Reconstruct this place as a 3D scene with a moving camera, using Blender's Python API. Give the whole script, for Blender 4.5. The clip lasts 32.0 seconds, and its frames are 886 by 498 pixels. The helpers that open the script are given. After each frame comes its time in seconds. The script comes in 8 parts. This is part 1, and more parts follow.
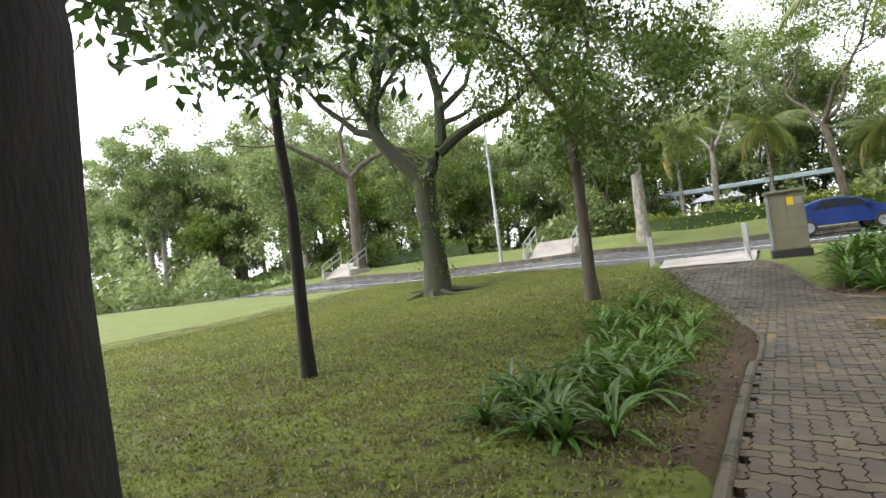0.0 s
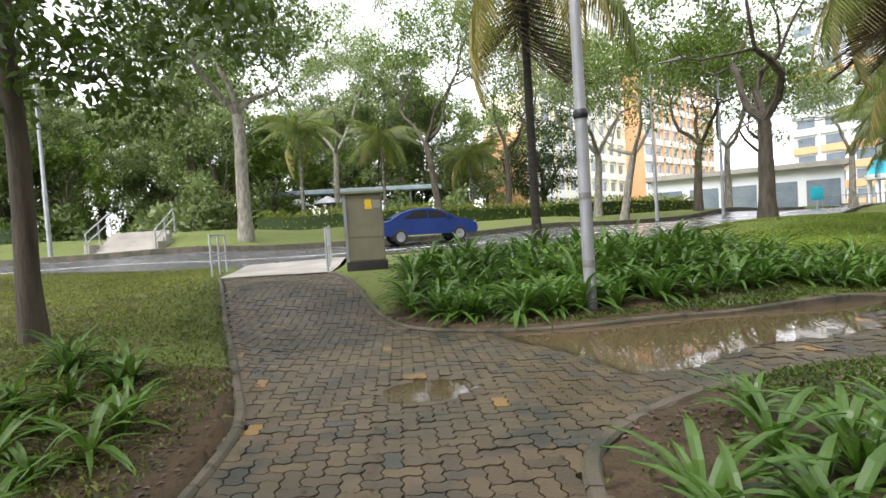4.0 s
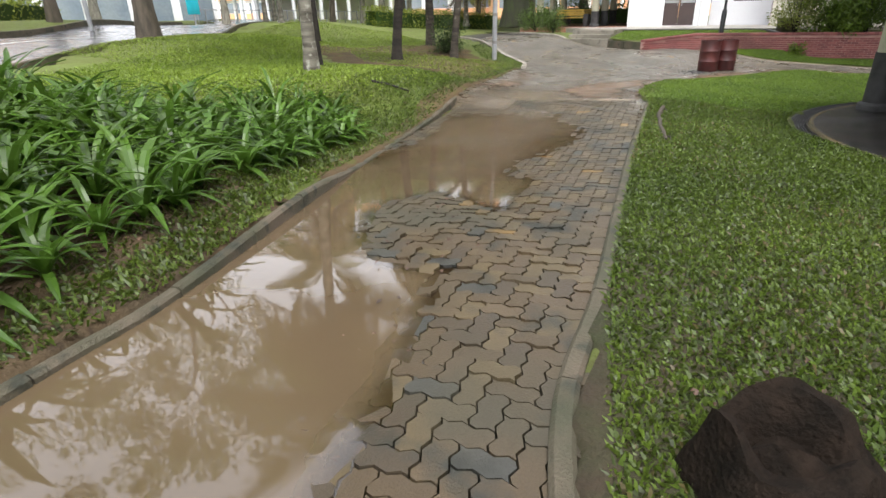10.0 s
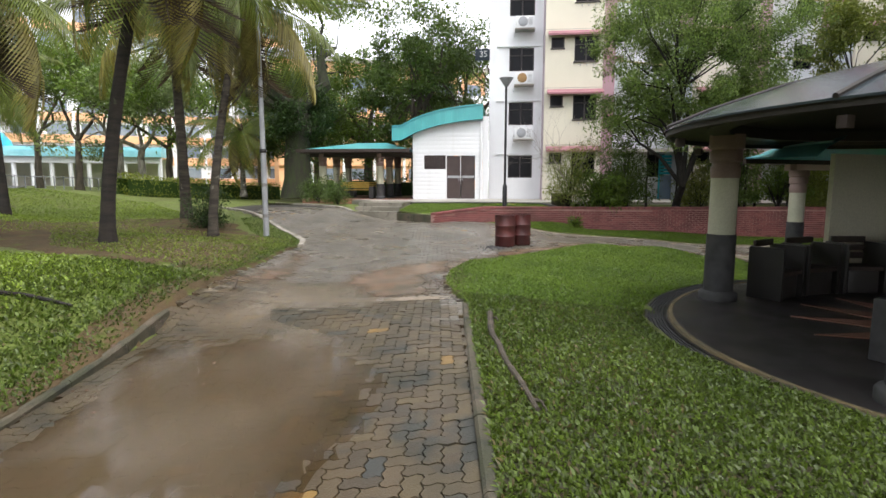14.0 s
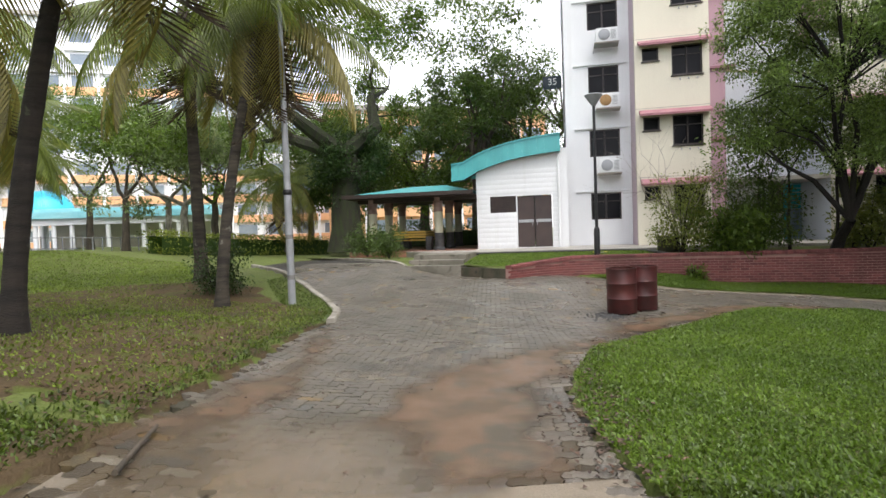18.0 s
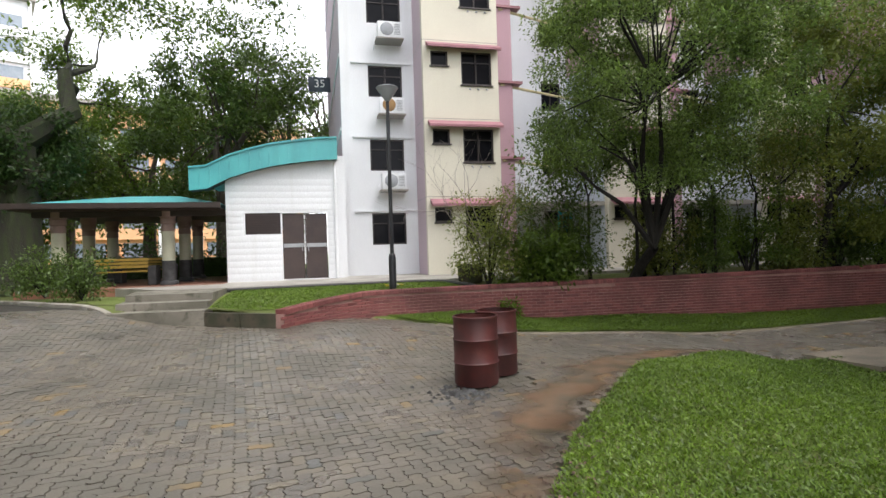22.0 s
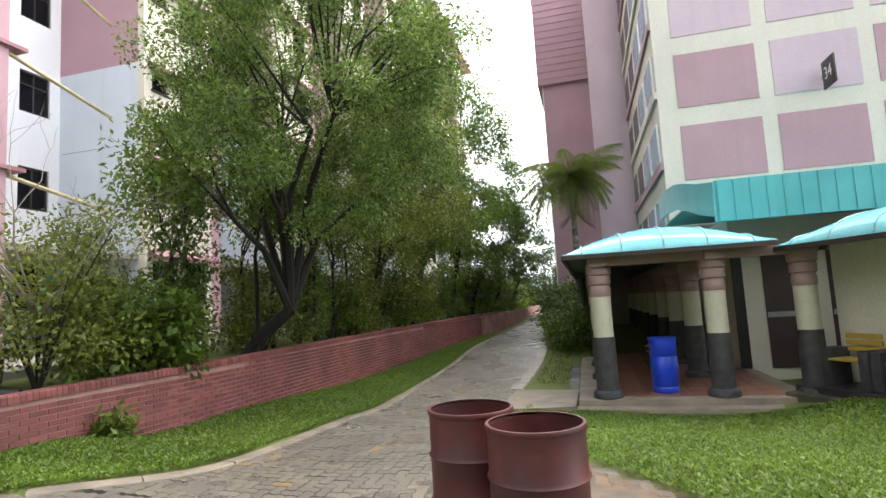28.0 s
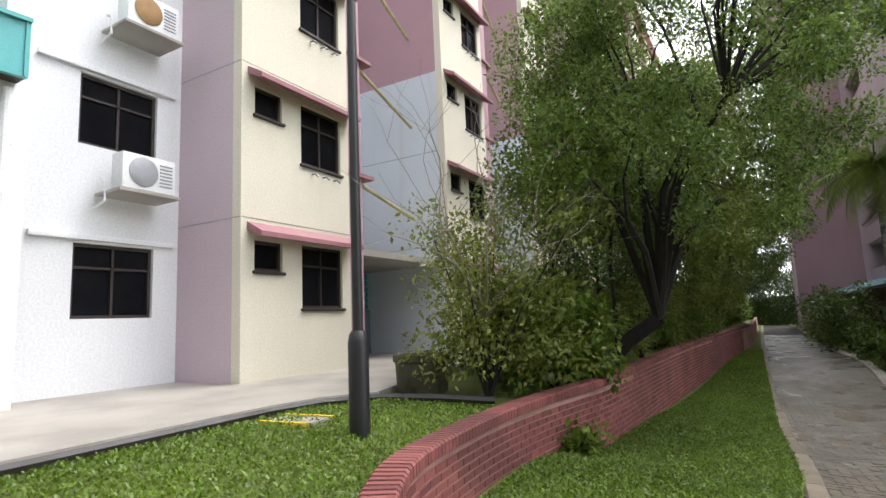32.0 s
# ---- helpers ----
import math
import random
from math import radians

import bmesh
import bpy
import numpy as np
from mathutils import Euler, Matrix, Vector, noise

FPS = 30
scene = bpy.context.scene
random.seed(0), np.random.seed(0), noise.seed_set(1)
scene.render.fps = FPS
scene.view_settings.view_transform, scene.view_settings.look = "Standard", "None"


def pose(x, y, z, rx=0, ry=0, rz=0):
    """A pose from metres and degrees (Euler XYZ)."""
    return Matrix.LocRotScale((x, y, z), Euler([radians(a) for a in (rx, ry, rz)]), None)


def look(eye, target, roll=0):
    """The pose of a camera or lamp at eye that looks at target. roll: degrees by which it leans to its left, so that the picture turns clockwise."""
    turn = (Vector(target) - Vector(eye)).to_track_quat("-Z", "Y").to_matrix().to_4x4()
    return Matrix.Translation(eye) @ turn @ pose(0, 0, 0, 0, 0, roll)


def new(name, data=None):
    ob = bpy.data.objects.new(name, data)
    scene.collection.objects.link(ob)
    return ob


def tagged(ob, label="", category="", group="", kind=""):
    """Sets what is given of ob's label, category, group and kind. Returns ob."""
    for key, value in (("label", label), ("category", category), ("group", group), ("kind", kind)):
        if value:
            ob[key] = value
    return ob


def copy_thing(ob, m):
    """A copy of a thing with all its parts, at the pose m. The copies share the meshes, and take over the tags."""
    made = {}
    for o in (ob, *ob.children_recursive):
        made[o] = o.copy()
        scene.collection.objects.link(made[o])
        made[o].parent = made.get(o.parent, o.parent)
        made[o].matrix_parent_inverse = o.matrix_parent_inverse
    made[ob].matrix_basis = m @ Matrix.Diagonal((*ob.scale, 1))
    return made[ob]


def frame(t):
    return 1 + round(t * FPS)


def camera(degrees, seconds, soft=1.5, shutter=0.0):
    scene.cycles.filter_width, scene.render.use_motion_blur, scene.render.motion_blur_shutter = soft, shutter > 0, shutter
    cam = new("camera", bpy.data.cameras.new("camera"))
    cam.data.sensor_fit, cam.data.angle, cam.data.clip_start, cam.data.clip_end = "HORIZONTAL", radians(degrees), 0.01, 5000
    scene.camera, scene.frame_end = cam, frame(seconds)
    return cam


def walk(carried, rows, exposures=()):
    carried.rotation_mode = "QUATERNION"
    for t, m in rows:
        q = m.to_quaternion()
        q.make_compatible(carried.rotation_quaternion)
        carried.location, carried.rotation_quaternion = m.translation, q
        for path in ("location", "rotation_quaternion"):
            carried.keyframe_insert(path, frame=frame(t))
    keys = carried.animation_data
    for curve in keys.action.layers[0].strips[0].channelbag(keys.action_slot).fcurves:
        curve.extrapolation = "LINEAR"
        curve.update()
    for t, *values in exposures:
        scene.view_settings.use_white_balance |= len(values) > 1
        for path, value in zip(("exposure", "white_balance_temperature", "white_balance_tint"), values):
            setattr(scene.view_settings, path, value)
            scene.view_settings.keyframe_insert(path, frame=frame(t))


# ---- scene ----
cam = camera(78.5, 32.0)
METRES, EYE, TILT, LEAN, TURN = 34.0, 1.83, 0.0, 0.0, 32.0
ROWS = [
    (0.0, 0.0, 0.0, 0.0, 0.23, 1.84, 7.14),
    (0.5, 0.0121, 0.0085, -0.0001, -13.77, 0.19, 6.86),
    (1.0, 0.0225, 0.0206, -0.0008, -20.48, -0.46, 5.58),
    (1.5, 0.0356, 0.0321, -0.0012, -23.66, -1.15, 5.11),
    (2.0, 0.0479, 0.0443, -0.0016, -26.6, -1.56, 4.7),
    (2.5, 0.0613, 0.0569, -0.0018, -29.99, -2.14, 4.46),
    (4.5, 0.096, 0.102, -0.0019, -38.73, -2.23, 3.74),
    (5.0, 0.1061, 0.1126, -0.0013, -41.79, -2.81, 3.79),
    (5.5, 0.1159, 0.1248, -0.002, -45.26, -4.79, 3.49),
    (6.0, 0.1271, 0.1331, -0.0014, -49.82, -7.39, 3.13),
    (6.5, 0.1361, 0.1421, -0.0017, -53.81, -9.74, 2.67),
    (7.0, 0.1482, 0.1483, -0.0014, -60.65, -13.17, 2.24),
    (7.5, 0.1601, 0.1547, -0.0013, -67.47, -15.73, 2.38),
    (8.0, 0.1716, 0.1577, -0.0009, -74.68, -18.65, 1.81),
    (8.5, 0.1835, 0.1572, 0.0009, -79.77, -21.27, 3.61),
    (9.0, 0.1966, 0.1577, 0.0017, -84.84, -23.25, 3.03),
    (9.5, 0.2077, 0.154, 0.003, -91.0, -24.1, 2.0),
    (10.0, 0.219, 0.1522, 0.0028, -94.54, -23.79, 1.31),
    (10.5, 0.232, 0.1501, 0.0026, -97.78, -22.48, 0.96),
    (11.0, 0.2457, 0.1458, 0.0032, -100.52, -20.86, 1.7),
    (11.5, 0.2602, 0.143, 0.0033, -103.36, -18.72, 1.17),
    (12.0, 0.2739, 0.1371, 0.0036, -108.78, -15.76, 0.39),
    (12.5, 0.2881, 0.1332, 0.003, -111.48, -11.2, -0.04),
    (13.0, 0.3038, 0.1269, 0.0012, -113.83, -8.76, -0.25),
    (13.5, 0.3184, 0.1206, 0.0012, -115.16, -8.0, -0.05),
    (15.5, 0.3791, 0.093, -0.0007, -114.07, -4.36, 0.15),
    (16.0, 0.3949, 0.0888, -0.0012, -113.1, -3.89, 0.46),
    (16.5, 0.4111, 0.0834, -0.0014, -112.13, -3.55, 0.88),
    (17.0, 0.4279, 0.0811, -0.002, -110.8, -2.92, 1.04),
    (17.5, 0.4439, 0.0761, -0.0023, -110.24, -2.55, 1.69),
    (18.0, 0.4599, 0.0729, -0.0029, -109.63, -1.87, 1.98),
    (18.5, 0.4763, 0.067, -0.0037, -109.44, -1.66, 2.24),
    (19.0, 0.4921, 0.0625, -0.0039, -109.29, -1.46, 2.38),
    (19.5, 0.5083, 0.0561, -0.004, -109.94, -1.21, 2.32),
    (20.0, 0.5248, 0.0503, -0.0038, -113.81, -1.06, 2.04),
    (20.5, 0.5406, 0.0451, -0.0033, -121.4, -0.95, 1.42),
    (21.0, 0.5558, 0.039, -0.0033, -127.09, -0.06, 1.49),
    (21.5, 0.5718, 0.0332, -0.0032, -131.13, 0.17, 1.41),
    (22.0, 0.5872, 0.0264, -0.0024, -135.82, 0.09, 1.78),
    (22.5, 0.6038, 0.0235, -0.0026, -141.55, 0.75, 1.74),
    (23.0, 0.619, 0.0184, -0.0023, -145.4, 0.87, 2.23),
    (23.5, 0.6345, 0.0147, -0.0027, -148.83, 1.76, 2.43),
    (24.0, 0.6479, 0.0079, -0.0027, -154.47, 2.59, 2.71),
    (24.5, 0.6622, 0.0035, -0.0021, -163.09, 4.55, 2.68),
    (26.5, 0.724, -0.0227, -0.0084, -181.12, 6.42, 2.51),
    (27.0, 0.7402, -0.0286, -0.0081, -188.74, 6.27, 2.65),
    (27.5, 0.7538, -0.0371, -0.0078, -193.56, 5.81, 2.98),
    (28.0, 0.7685, -0.0442, -0.0067, -197.21, 5.7, 3.29),
    (28.5, 0.7795, -0.0544, -0.0063, -201.61, 5.22, 3.74),
    (29.0, 0.792, -0.0628, -0.0061, -206.39, 5.37, 4.21),
    (29.5, 0.8048, -0.0708, -0.0061, -209.1, 5.42, 4.05),
    (30.0, 0.8174, -0.0787, -0.0052, -209.21, 5.35, 3.93),
    (30.5, 0.8318, -0.0828, -0.004, -208.26, 5.94, 3.75),
    (31.0, 0.847, -0.0889, -0.0031, -205.71, 6.1, 3.59),
    (31.5, 0.8645, -0.0912, -0.0027, -195.67, 6.93, 3.01),
    (32.0, 0.8829, -0.0931, -0.0021, -181.75, 7.5, 2.41),
]
walk(cam, [(t, pose(0, 0, EYE, TILT, LEAN, TURN) @ pose(METRES * x, METRES * y, METRES * z, 90 + pitch, roll, yaw)) for t, x, y, z, yaw, pitch, roll in ROWS],
     [(t, stops, 6350, 13) for t, stops in ((0, 2.16), (1, 2.14), (3.5, 2.06), (6, 1.96), (8, 2.04), (9.2, 2.22), (10.2, 2.26), (11, 2.14), (12, 2.08), (13, 2.02), (14, 1.96), (17, 1.82), (20, 1.76), (21, 1.78), (23, 1.90), (24, 2.04), (26, 2.38), (28, 2.72), (29, 2.84), (31, 2.90), (32, 2.20))])

# ---- sky and light ----
world = bpy.data.worlds.new("overcast_sky")
scene.world = world
world.use_nodes = True
wn, wl = world.node_tree.nodes, world.node_tree.links
SUN_EL, SUN_ROT = radians(58), radians(222)
sky = wn.new("ShaderNodeTexSky")
sky.sky_type, sky.sun_disc, sky.sun_elevation, sky.sun_rotation = "NISHITA", False, SUN_EL, SUN_ROT
sky.dust_density, sky.air_density, sky.ozone_density = 1.0, 1.0, 1.0
grey = wn.new("ShaderNodeHueSaturation")
grey.inputs["Saturation"].default_value, grey.inputs["Value"].default_value = 0.10, 1.0
wl.new(sky.outputs[0], grey.inputs["Color"])
wl.new(grey.outputs[0], wn["Background"].inputs["Color"])
wn["Background"].inputs["Strength"].default_value = 0.15
sun = new("sun", bpy.data.lights.new("sun", "SUN"))
sun.data.energy, sun.data.angle, sun.data.color = 0.85, radians(40), (1.0, 0.96, 0.88)
sun.matrix_world = look((0, 0, 40), (0 - 10 * math.sin(SUN_ROT), 0 - 10 * math.cos(SUN_ROT), 40 - 10 * math.tan(SUN_EL)))


# ---- small builders ----
def bm_box(x0, y0, z0, x1, y1, z1, bevel=0.0, bm=None):
    bm = bm or bmesh.new()
    r = bmesh.ops.create_cube(bm, size=1.0)
    m = Matrix.Translation(((x0 + x1) / 2, (y0 + y1) / 2, (z0 + z1) / 2)) @ Matrix.Diagonal((abs(x1 - x0), abs(y1 - y0), abs(z1 - z0), 1))
    bmesh.ops.transform(bm, matrix=m, verts=r["verts"])
    if bevel:
        es = list({e for v in r["verts"] for e in v.link_edges})
        bmesh.ops.bevel(bm, geom=es, offset=bevel, segments=2, affect="EDGES", profile=0.6)
    return bm


def bm_tube(pts, radii, n=8, bm=None, caps=True):
    """A round tube along pts with a radius at each."""
    bm = bm or bmesh.new()
    rings = []
    pts = [Vector(p) for p in pts]
    for i, p in enumerate(pts):
        d = (pts[min(i + 1, len(pts) - 1)] - pts[max(i - 1, 0)]).normalized()
        side = d.cross(Vector((0.31, 0.17, 0.93)) if abs(d.z) < 0.9 else Vector((1, 0.02, 0))).normalized()
        up = side.cross(d)
        rings.append([bm.verts.new(p + (side * math.cos(a) + up * math.sin(a)) * radii[i]) for a in (2 * math.pi * k / n for k in range(n))])
    for a, b in zip(rings, rings[1:]):
        for k in range(n):
            f = bm.faces.new((a[k], a[(k + 1) % n], b[(k + 1) % n], b[k]))
            f.smooth = True
    if caps:
        bm.faces.new(rings[0])
        bm.faces.new(rings[-1][::-1])
    bmesh.ops.recalc_face_normals(bm, faces=bm.faces[:])
    return bm


def bm_lathe(profile, n=24, bm=None, at=(0, 0, 0)):
    """Turned round z: profile of (radius, z) from bottom to top."""
    bm = bm or bmesh.new()
    rings = [[bm.verts.new((at[0] + max(r, 1e-4) * math.cos(2 * math.pi * k / n), at[1] + max(r, 1e-4) * math.sin(2 * math.pi * k / n), at[2] + z)) for k in range(n)] for r, z in profile]
    for a, b in zip(rings, rings[1:]):
        for k in range(n):
            f = bm.faces.new((a[k], a[(k + 1) % n], b[(k + 1) % n], b[k]))
            f.smooth = True
    bmesh.ops.recalc_face_normals(bm, faces=bm.faces[:])
    return bm


def bm_prism(poly, z0, z1, bm=None):
    """An upright prism over a plan polygon."""
    bm = bm or bmesh.new()
    lo = [bm.verts.new((x, y, z0)) for x, y in poly]
    hi = [bm.verts.new((x, y, z1)) for x, y in poly]
    bm.faces.new(lo[::-1]), bm.faces.new(hi)
    for i in range(len(poly)):
        j = (i + 1) % len(poly)
        bm.faces.new((lo[i], lo[j], hi[j], hi[i]))
    bmesh.ops.recalc_face_normals(bm, faces=bm.faces[:])
    return bm


def mesh_of(name, bm, material):
    me = bpy.data.meshes.new(name)
    bm.to_mesh(me)
    bm.free()
    me.set_sharp_from_angle(angle=radians(38))
    me.materials.append(material)
    return me


def part(name, bm, material, parent=None, label=""):
    me = bm if isinstance(bm, bpy.types.Mesh) else mesh_of(name, bm, material)
    ob = new(name, me)
    if parent is not None:
        ob.parent = parent
    return tagged(ob, label)


def raw(name, verts, faces, material, smooth=False):
    me = bpy.data.meshes.new(name)
    me.from_pydata(verts, [], faces)
    if smooth:
        me.shade_smooth()
    me.materials.append(material)
    return me


def thing(name, label, category, group="", at=(0, 0, 0), rz=0.0, kind=""):
    ob = new(name)
    ob.matrix_world = pose(*at, 0, 0, rz)
    return tagged(ob, label, category, group, kind)


# ---- materials ----
def mat(name, c1, c2=None, scale=2.0, rough=0.6, fine=60.0, bump=0.15, metal=0.0, var=0.0, island=False, ramp=None, streak=None, leaf=0.0, spec=0.5, wet=0.0, stretch=None, mottle=None):
    """c1/c2 mixed by broad noise, fine grain on top; var: brightness spread by object or island; streak: dark run-down stains."""
    m = bpy.data.materials.new(name)
    m.use_nodes = True
    nt = m.node_tree
    N, L = nt.nodes, nt.links
    b = N["Principled BSDF"]
    geo = N.new("ShaderNodeNewGeometry")
    co = geo.outputs["Position"]
    if stretch:
        mp = N.new("ShaderNodeMapping")
        mp.inputs["Scale"].default_value = stretch
        L.new(co, mp.inputs[0])
        co = mp.outputs[0]
    n1, n2 = N.new("ShaderNodeTexNoise"), N.new("ShaderNodeTexNoise")
    for n, s, dt in ((n1, scale, 5), (n2, fine, 3)):
        n.inputs["Scale"].default_value, n.inputs["Detail"].default_value = s, dt
        L.new(co, n.inputs["Vector"])

    def mix(f, a, bb, mode="MIX"):
        x = N.new("ShaderNodeMix")
        x.data_type, x.blend_type = "RGBA", mode
        for sock, v in ((0, f), (6, a), (7, bb)):
            if hasattr(v, "is_linked") or hasattr(v, "links"):
                L.new(v, x.inputs[sock])
            else:
                x.inputs[sock].default_value = v if sock == 0 else (*v, 1)
        return x.outputs[2]

    def curve(src, lo, hi):
        r = N.new("ShaderNodeMapRange")
        r.inputs[1].default_value, r.inputs[2].default_value = lo, hi
        L.new(src, r.inputs[0])
        return r.outputs[0]

    if ramp:
        oi = N.new("ShaderNodeObjectInfo")
        cr = N.new("ShaderNodeValToRGB")
        cr.color_ramp.interpolation = "CONSTANT"
        for k, (p, col) in enumerate(ramp):
            e = cr.color_ramp.elements[k] if k < 2 else cr.color_ramp.elements.new(p)
            e.position, e.color = p, (*col, 1)
        L.new(geo.outputs["Random Per Island"] if island else oi.outputs["Random"], cr.inputs[0])
        base = cr.outputs[0]
        if c2:
            base = mix(curve(n1.outputs[0], 0.45, 0.7), base, c2)
    else:
        base = mix(curve(n1.outputs[0], 0.35, 0.65), c1, c2 or tuple(v * 0.8 for v in c1))
        if var:
            oi = N.new("ShaderNodeObjectInfo")
            r = N.new("ShaderNodeMapRange")
            r.inputs[3].default_value, r.inputs[4].default_value = 1 - var, 1 + var
            L.new(geo.outputs["Random Per Island"] if island else oi.outputs["Random"], r.inputs[0])
            hv = N.new("ShaderNodeHueSaturation")
            L.new(r.outputs[0], hv.inputs["Value"])
            L.new(base, hv.inputs["Color"])
            base = hv.outputs[0]
    g = N.new("ShaderNodeMapRange")
    g.inputs[3].default_value, g.inputs[4].default_value = 0.78, 1.18
    L.new(n2.outputs[0], g.inputs[0])
    hv2 = N.new("ShaderNodeHueSaturation")
    L.new(g.outputs[0], hv2.inputs["Value"])
    L.new(base, hv2.inputs["Color"])
    base = hv2.outputs[0]
    if mottle:
        n4 = N.new("ShaderNodeTexNoise")
        n4.inputs["Scale"].default_value, n4.inputs["Detail"].default_value = mottle[0], 4
        L.new(geo.outputs["Position"], n4.inputs["Vector"])
        base = mix(curve(n4.outputs[0], mottle[2], mottle[2] + .12), base, mottle[1])
    if streak:
        mp2 = N.new("ShaderNodeMapping")
        mp2.inputs["Scale"].default_value = (3.1, 3.1, 0.22)
        L.new(geo.outputs["Position"], mp2.inputs[0])
        n3 = N.new("ShaderNodeTexNoise")
        n3.inputs["Scale"].default_value, n3.inputs["Detail"].default_value = 1.0, 6
        L.new(mp2.outputs[0], n3.inputs["Vector"])
        base = mix(curve(n3.outputs[0], 0.55, 1.05), base, streak)
    L.new(base, b.inputs["Base Color"])
    b.inputs["Roughness"].default_value, b.inputs["Metallic"].default_value = rough, metal
    b.inputs["Specular IOR Level"].default_value = spec
    if wet:
        r = N.new("ShaderNodeMapRange")
        r.inputs[1].default_value, r.inputs[2].default_value = 0.4, 0.62
        r.inputs[3].default_value, r.inputs[4].default_value = wet, rough
        L.new(n1.outputs[0], r.inputs[0])
        L.new(r.outputs[0], b.inputs["Roughness"])
    if bump:
        bp = N.new("ShaderNodeBump")
        bp.inputs["Strength"].default_value, bp.inputs["Distance"].default_value = bump, 0.02
        L.new(n2.outputs[0], bp.inputs["Height"])
        L.new(bp.outputs[0], b.inputs["Normal"])
    if leaf:
        tr = N.new("ShaderNodeBsdfTranslucent")
        L.new(base, tr.inputs[0])
        ms = N.new("ShaderNodeMixShader")
        ms.inputs[0].default_value = leaf
        L.new(b.outputs[0], ms.inputs[1])
        L.new(tr.outputs[0], ms.inputs[2])
        L.new(ms.outputs[0], N["Material Output"].inputs[0])
    return m


M = {}
M["lawn"] = mat("lawn_soil_and_grass", (0.108, 0.146, 0.023), (0.096, 0.112, 0.025), 0.9, 0.9, 30, 1.0, mottle=(4.0, (0.070, 0.066, 0.024), .60))
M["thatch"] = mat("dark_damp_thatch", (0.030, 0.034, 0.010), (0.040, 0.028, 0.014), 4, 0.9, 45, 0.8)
M["soil"] = mat("damp_leaf_littered_soil", (0.085, 0.060, 0.034), (0.055, 0.042, 0.025), 3, 0.9, 30, 1.0, spec=.15, mottle=(9.0, (0.030, 0.020, 0.014), .56))
M["sand"] = mat("wet_sandy_silt", (0.21, 0.128, 0.075), (0.125, 0.088, 0.054), 1.7, 0.6, 60, 0.2, wet=0.3, mottle=(2.2, (0.10, 0.078, 0.05), .52))
M["bed"] = mat("paver_joint_bed", (0.03, 0.025, 0.018), (0.022, 0.02, 0.014), 2, 0.8, 50, 0.5)
PAVE = [(0.0, (0.078, 0.057, 0.033)), (0.35, (0.094, 0.069, 0.039)), (0.62, (0.062, 0.048, 0.031)), (0.80, (0.104, 0.078, 0.040)), (0.955, (0.22, 0.135, 0.040)), (0.972, (0.050, 0.051, 0.045))]
PAVE_PLAZA = [(0.0, (0.150, 0.130, 0.105)), (0.35, (0.166, 0.144, 0.114)), (0.62, (0.122, 0.108, 0.090)), (0.80, (0.178, 0.152, 0.112)), (0.965, (0.26, 0.175, 0.075)), (0.98, (0.105, 0.105, 0.098))]
M["paver"] = mat("wet_interlocking_paver", None, (0.058, 0.054, 0.036), 0.9, 0.60, 90, 0.25, ramp=PAVE, wet=0.28, spec=.32, mottle=(2.6, (0.032, 0.033, 0.026), .55))
M["paver_isl"] = mat("wet_interlocking_paver_field", None, (0.058, 0.054, 0.036), 0.9, 0.60, 90, 0.25, ramp=PAVE, island=True, wet=0.28, spec=.32, mottle=(2.6, (0.032, 0.033, 0.026), .55))
M["paver_plaza"] = mat("grey_plaza_paver", None, (0.115, 0.105, 0.083), 0.7, 0.5, 90, 0.25, ramp=PAVE_PLAZA, island=True, wet=0.24, mottle=(0.85, (0.098, 0.088, 0.070), .56))
# paler copy of the pavers: brightness from the open sky is put into the colour
PAVE_LANE = [(0.0, (0.175, 0.158, 0.132)), (0.35, (0.20, 0.18, 0.15)), (0.62, (0.15, 0.138, 0.115)), (0.80, (0.215, 0.19, 0.15)), (0.96, (0.25, 0.175, 0.085))]
M["paver_lane"] = mat("sky_paled_lane_paver", None, (0.14, 0.13, 0.105), 0.9, 0.48, 90, 0.25, ramp=PAVE_LANE, island=True, wet=0.20, mottle=(3.3, (0.10, 0.095, 0.08), .57))
M["kerb"] = mat("weathered_kerb_concrete", (0.110, 0.088, 0.060), (0.050, 0.052, 0.028), 2.2, 0.75, 70, 0.6, mottle=(5.0, (0.030, 0.032, 0.020), .54))
M["kerb_white"] = mat("pale_kerb_concrete", (0.36, 0.33, 0.28), (0.22, 0.20, 0.16), 2.2, 0.75, 70, 0.4)
M["concrete"] = mat("pale_concrete", (0.38, 0.355, 0.31), (0.27, 0.25, 0.22), 0.8, 0.7, 60, 0.2, wet=0.45)
M["step_concrete"] = mat("worn_step_concrete", (0.25, 0.225, 0.185), (0.14, 0.13, 0.10), 1.2, 0.7, 60, 0.3, mottle=(4.0, (0.09, 0.085, 0.06), .56))
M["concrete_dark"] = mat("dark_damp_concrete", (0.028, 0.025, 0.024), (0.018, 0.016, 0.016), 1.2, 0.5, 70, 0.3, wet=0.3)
M["asphalt"] = mat("wet_asphalt", (0.11, 0.11, 0.118), (0.085, 0.085, 0.092), 0.8, 0.30, 120, 0.15, wet=0.16)
M["white_line"] = mat("white_road_paint", (0.75, 0.75, 0.73), (0.6, 0.6, 0.58), 4, 0.6)
M["white_wall"] = mat("white_render", (0.79, 0.80, 0.81), (0.73, 0.74, 0.75), 0.5, 0.75, 30, 0.03, streak=(0.62, 0.62, 0.60))
M["cream_wall"] = mat("cream_render", (0.68, 0.64, 0.52), (0.63, 0.59, 0.48), 0.5, 0.75, 30, 0.08, streak=(0.60, 0.56, 0.45))
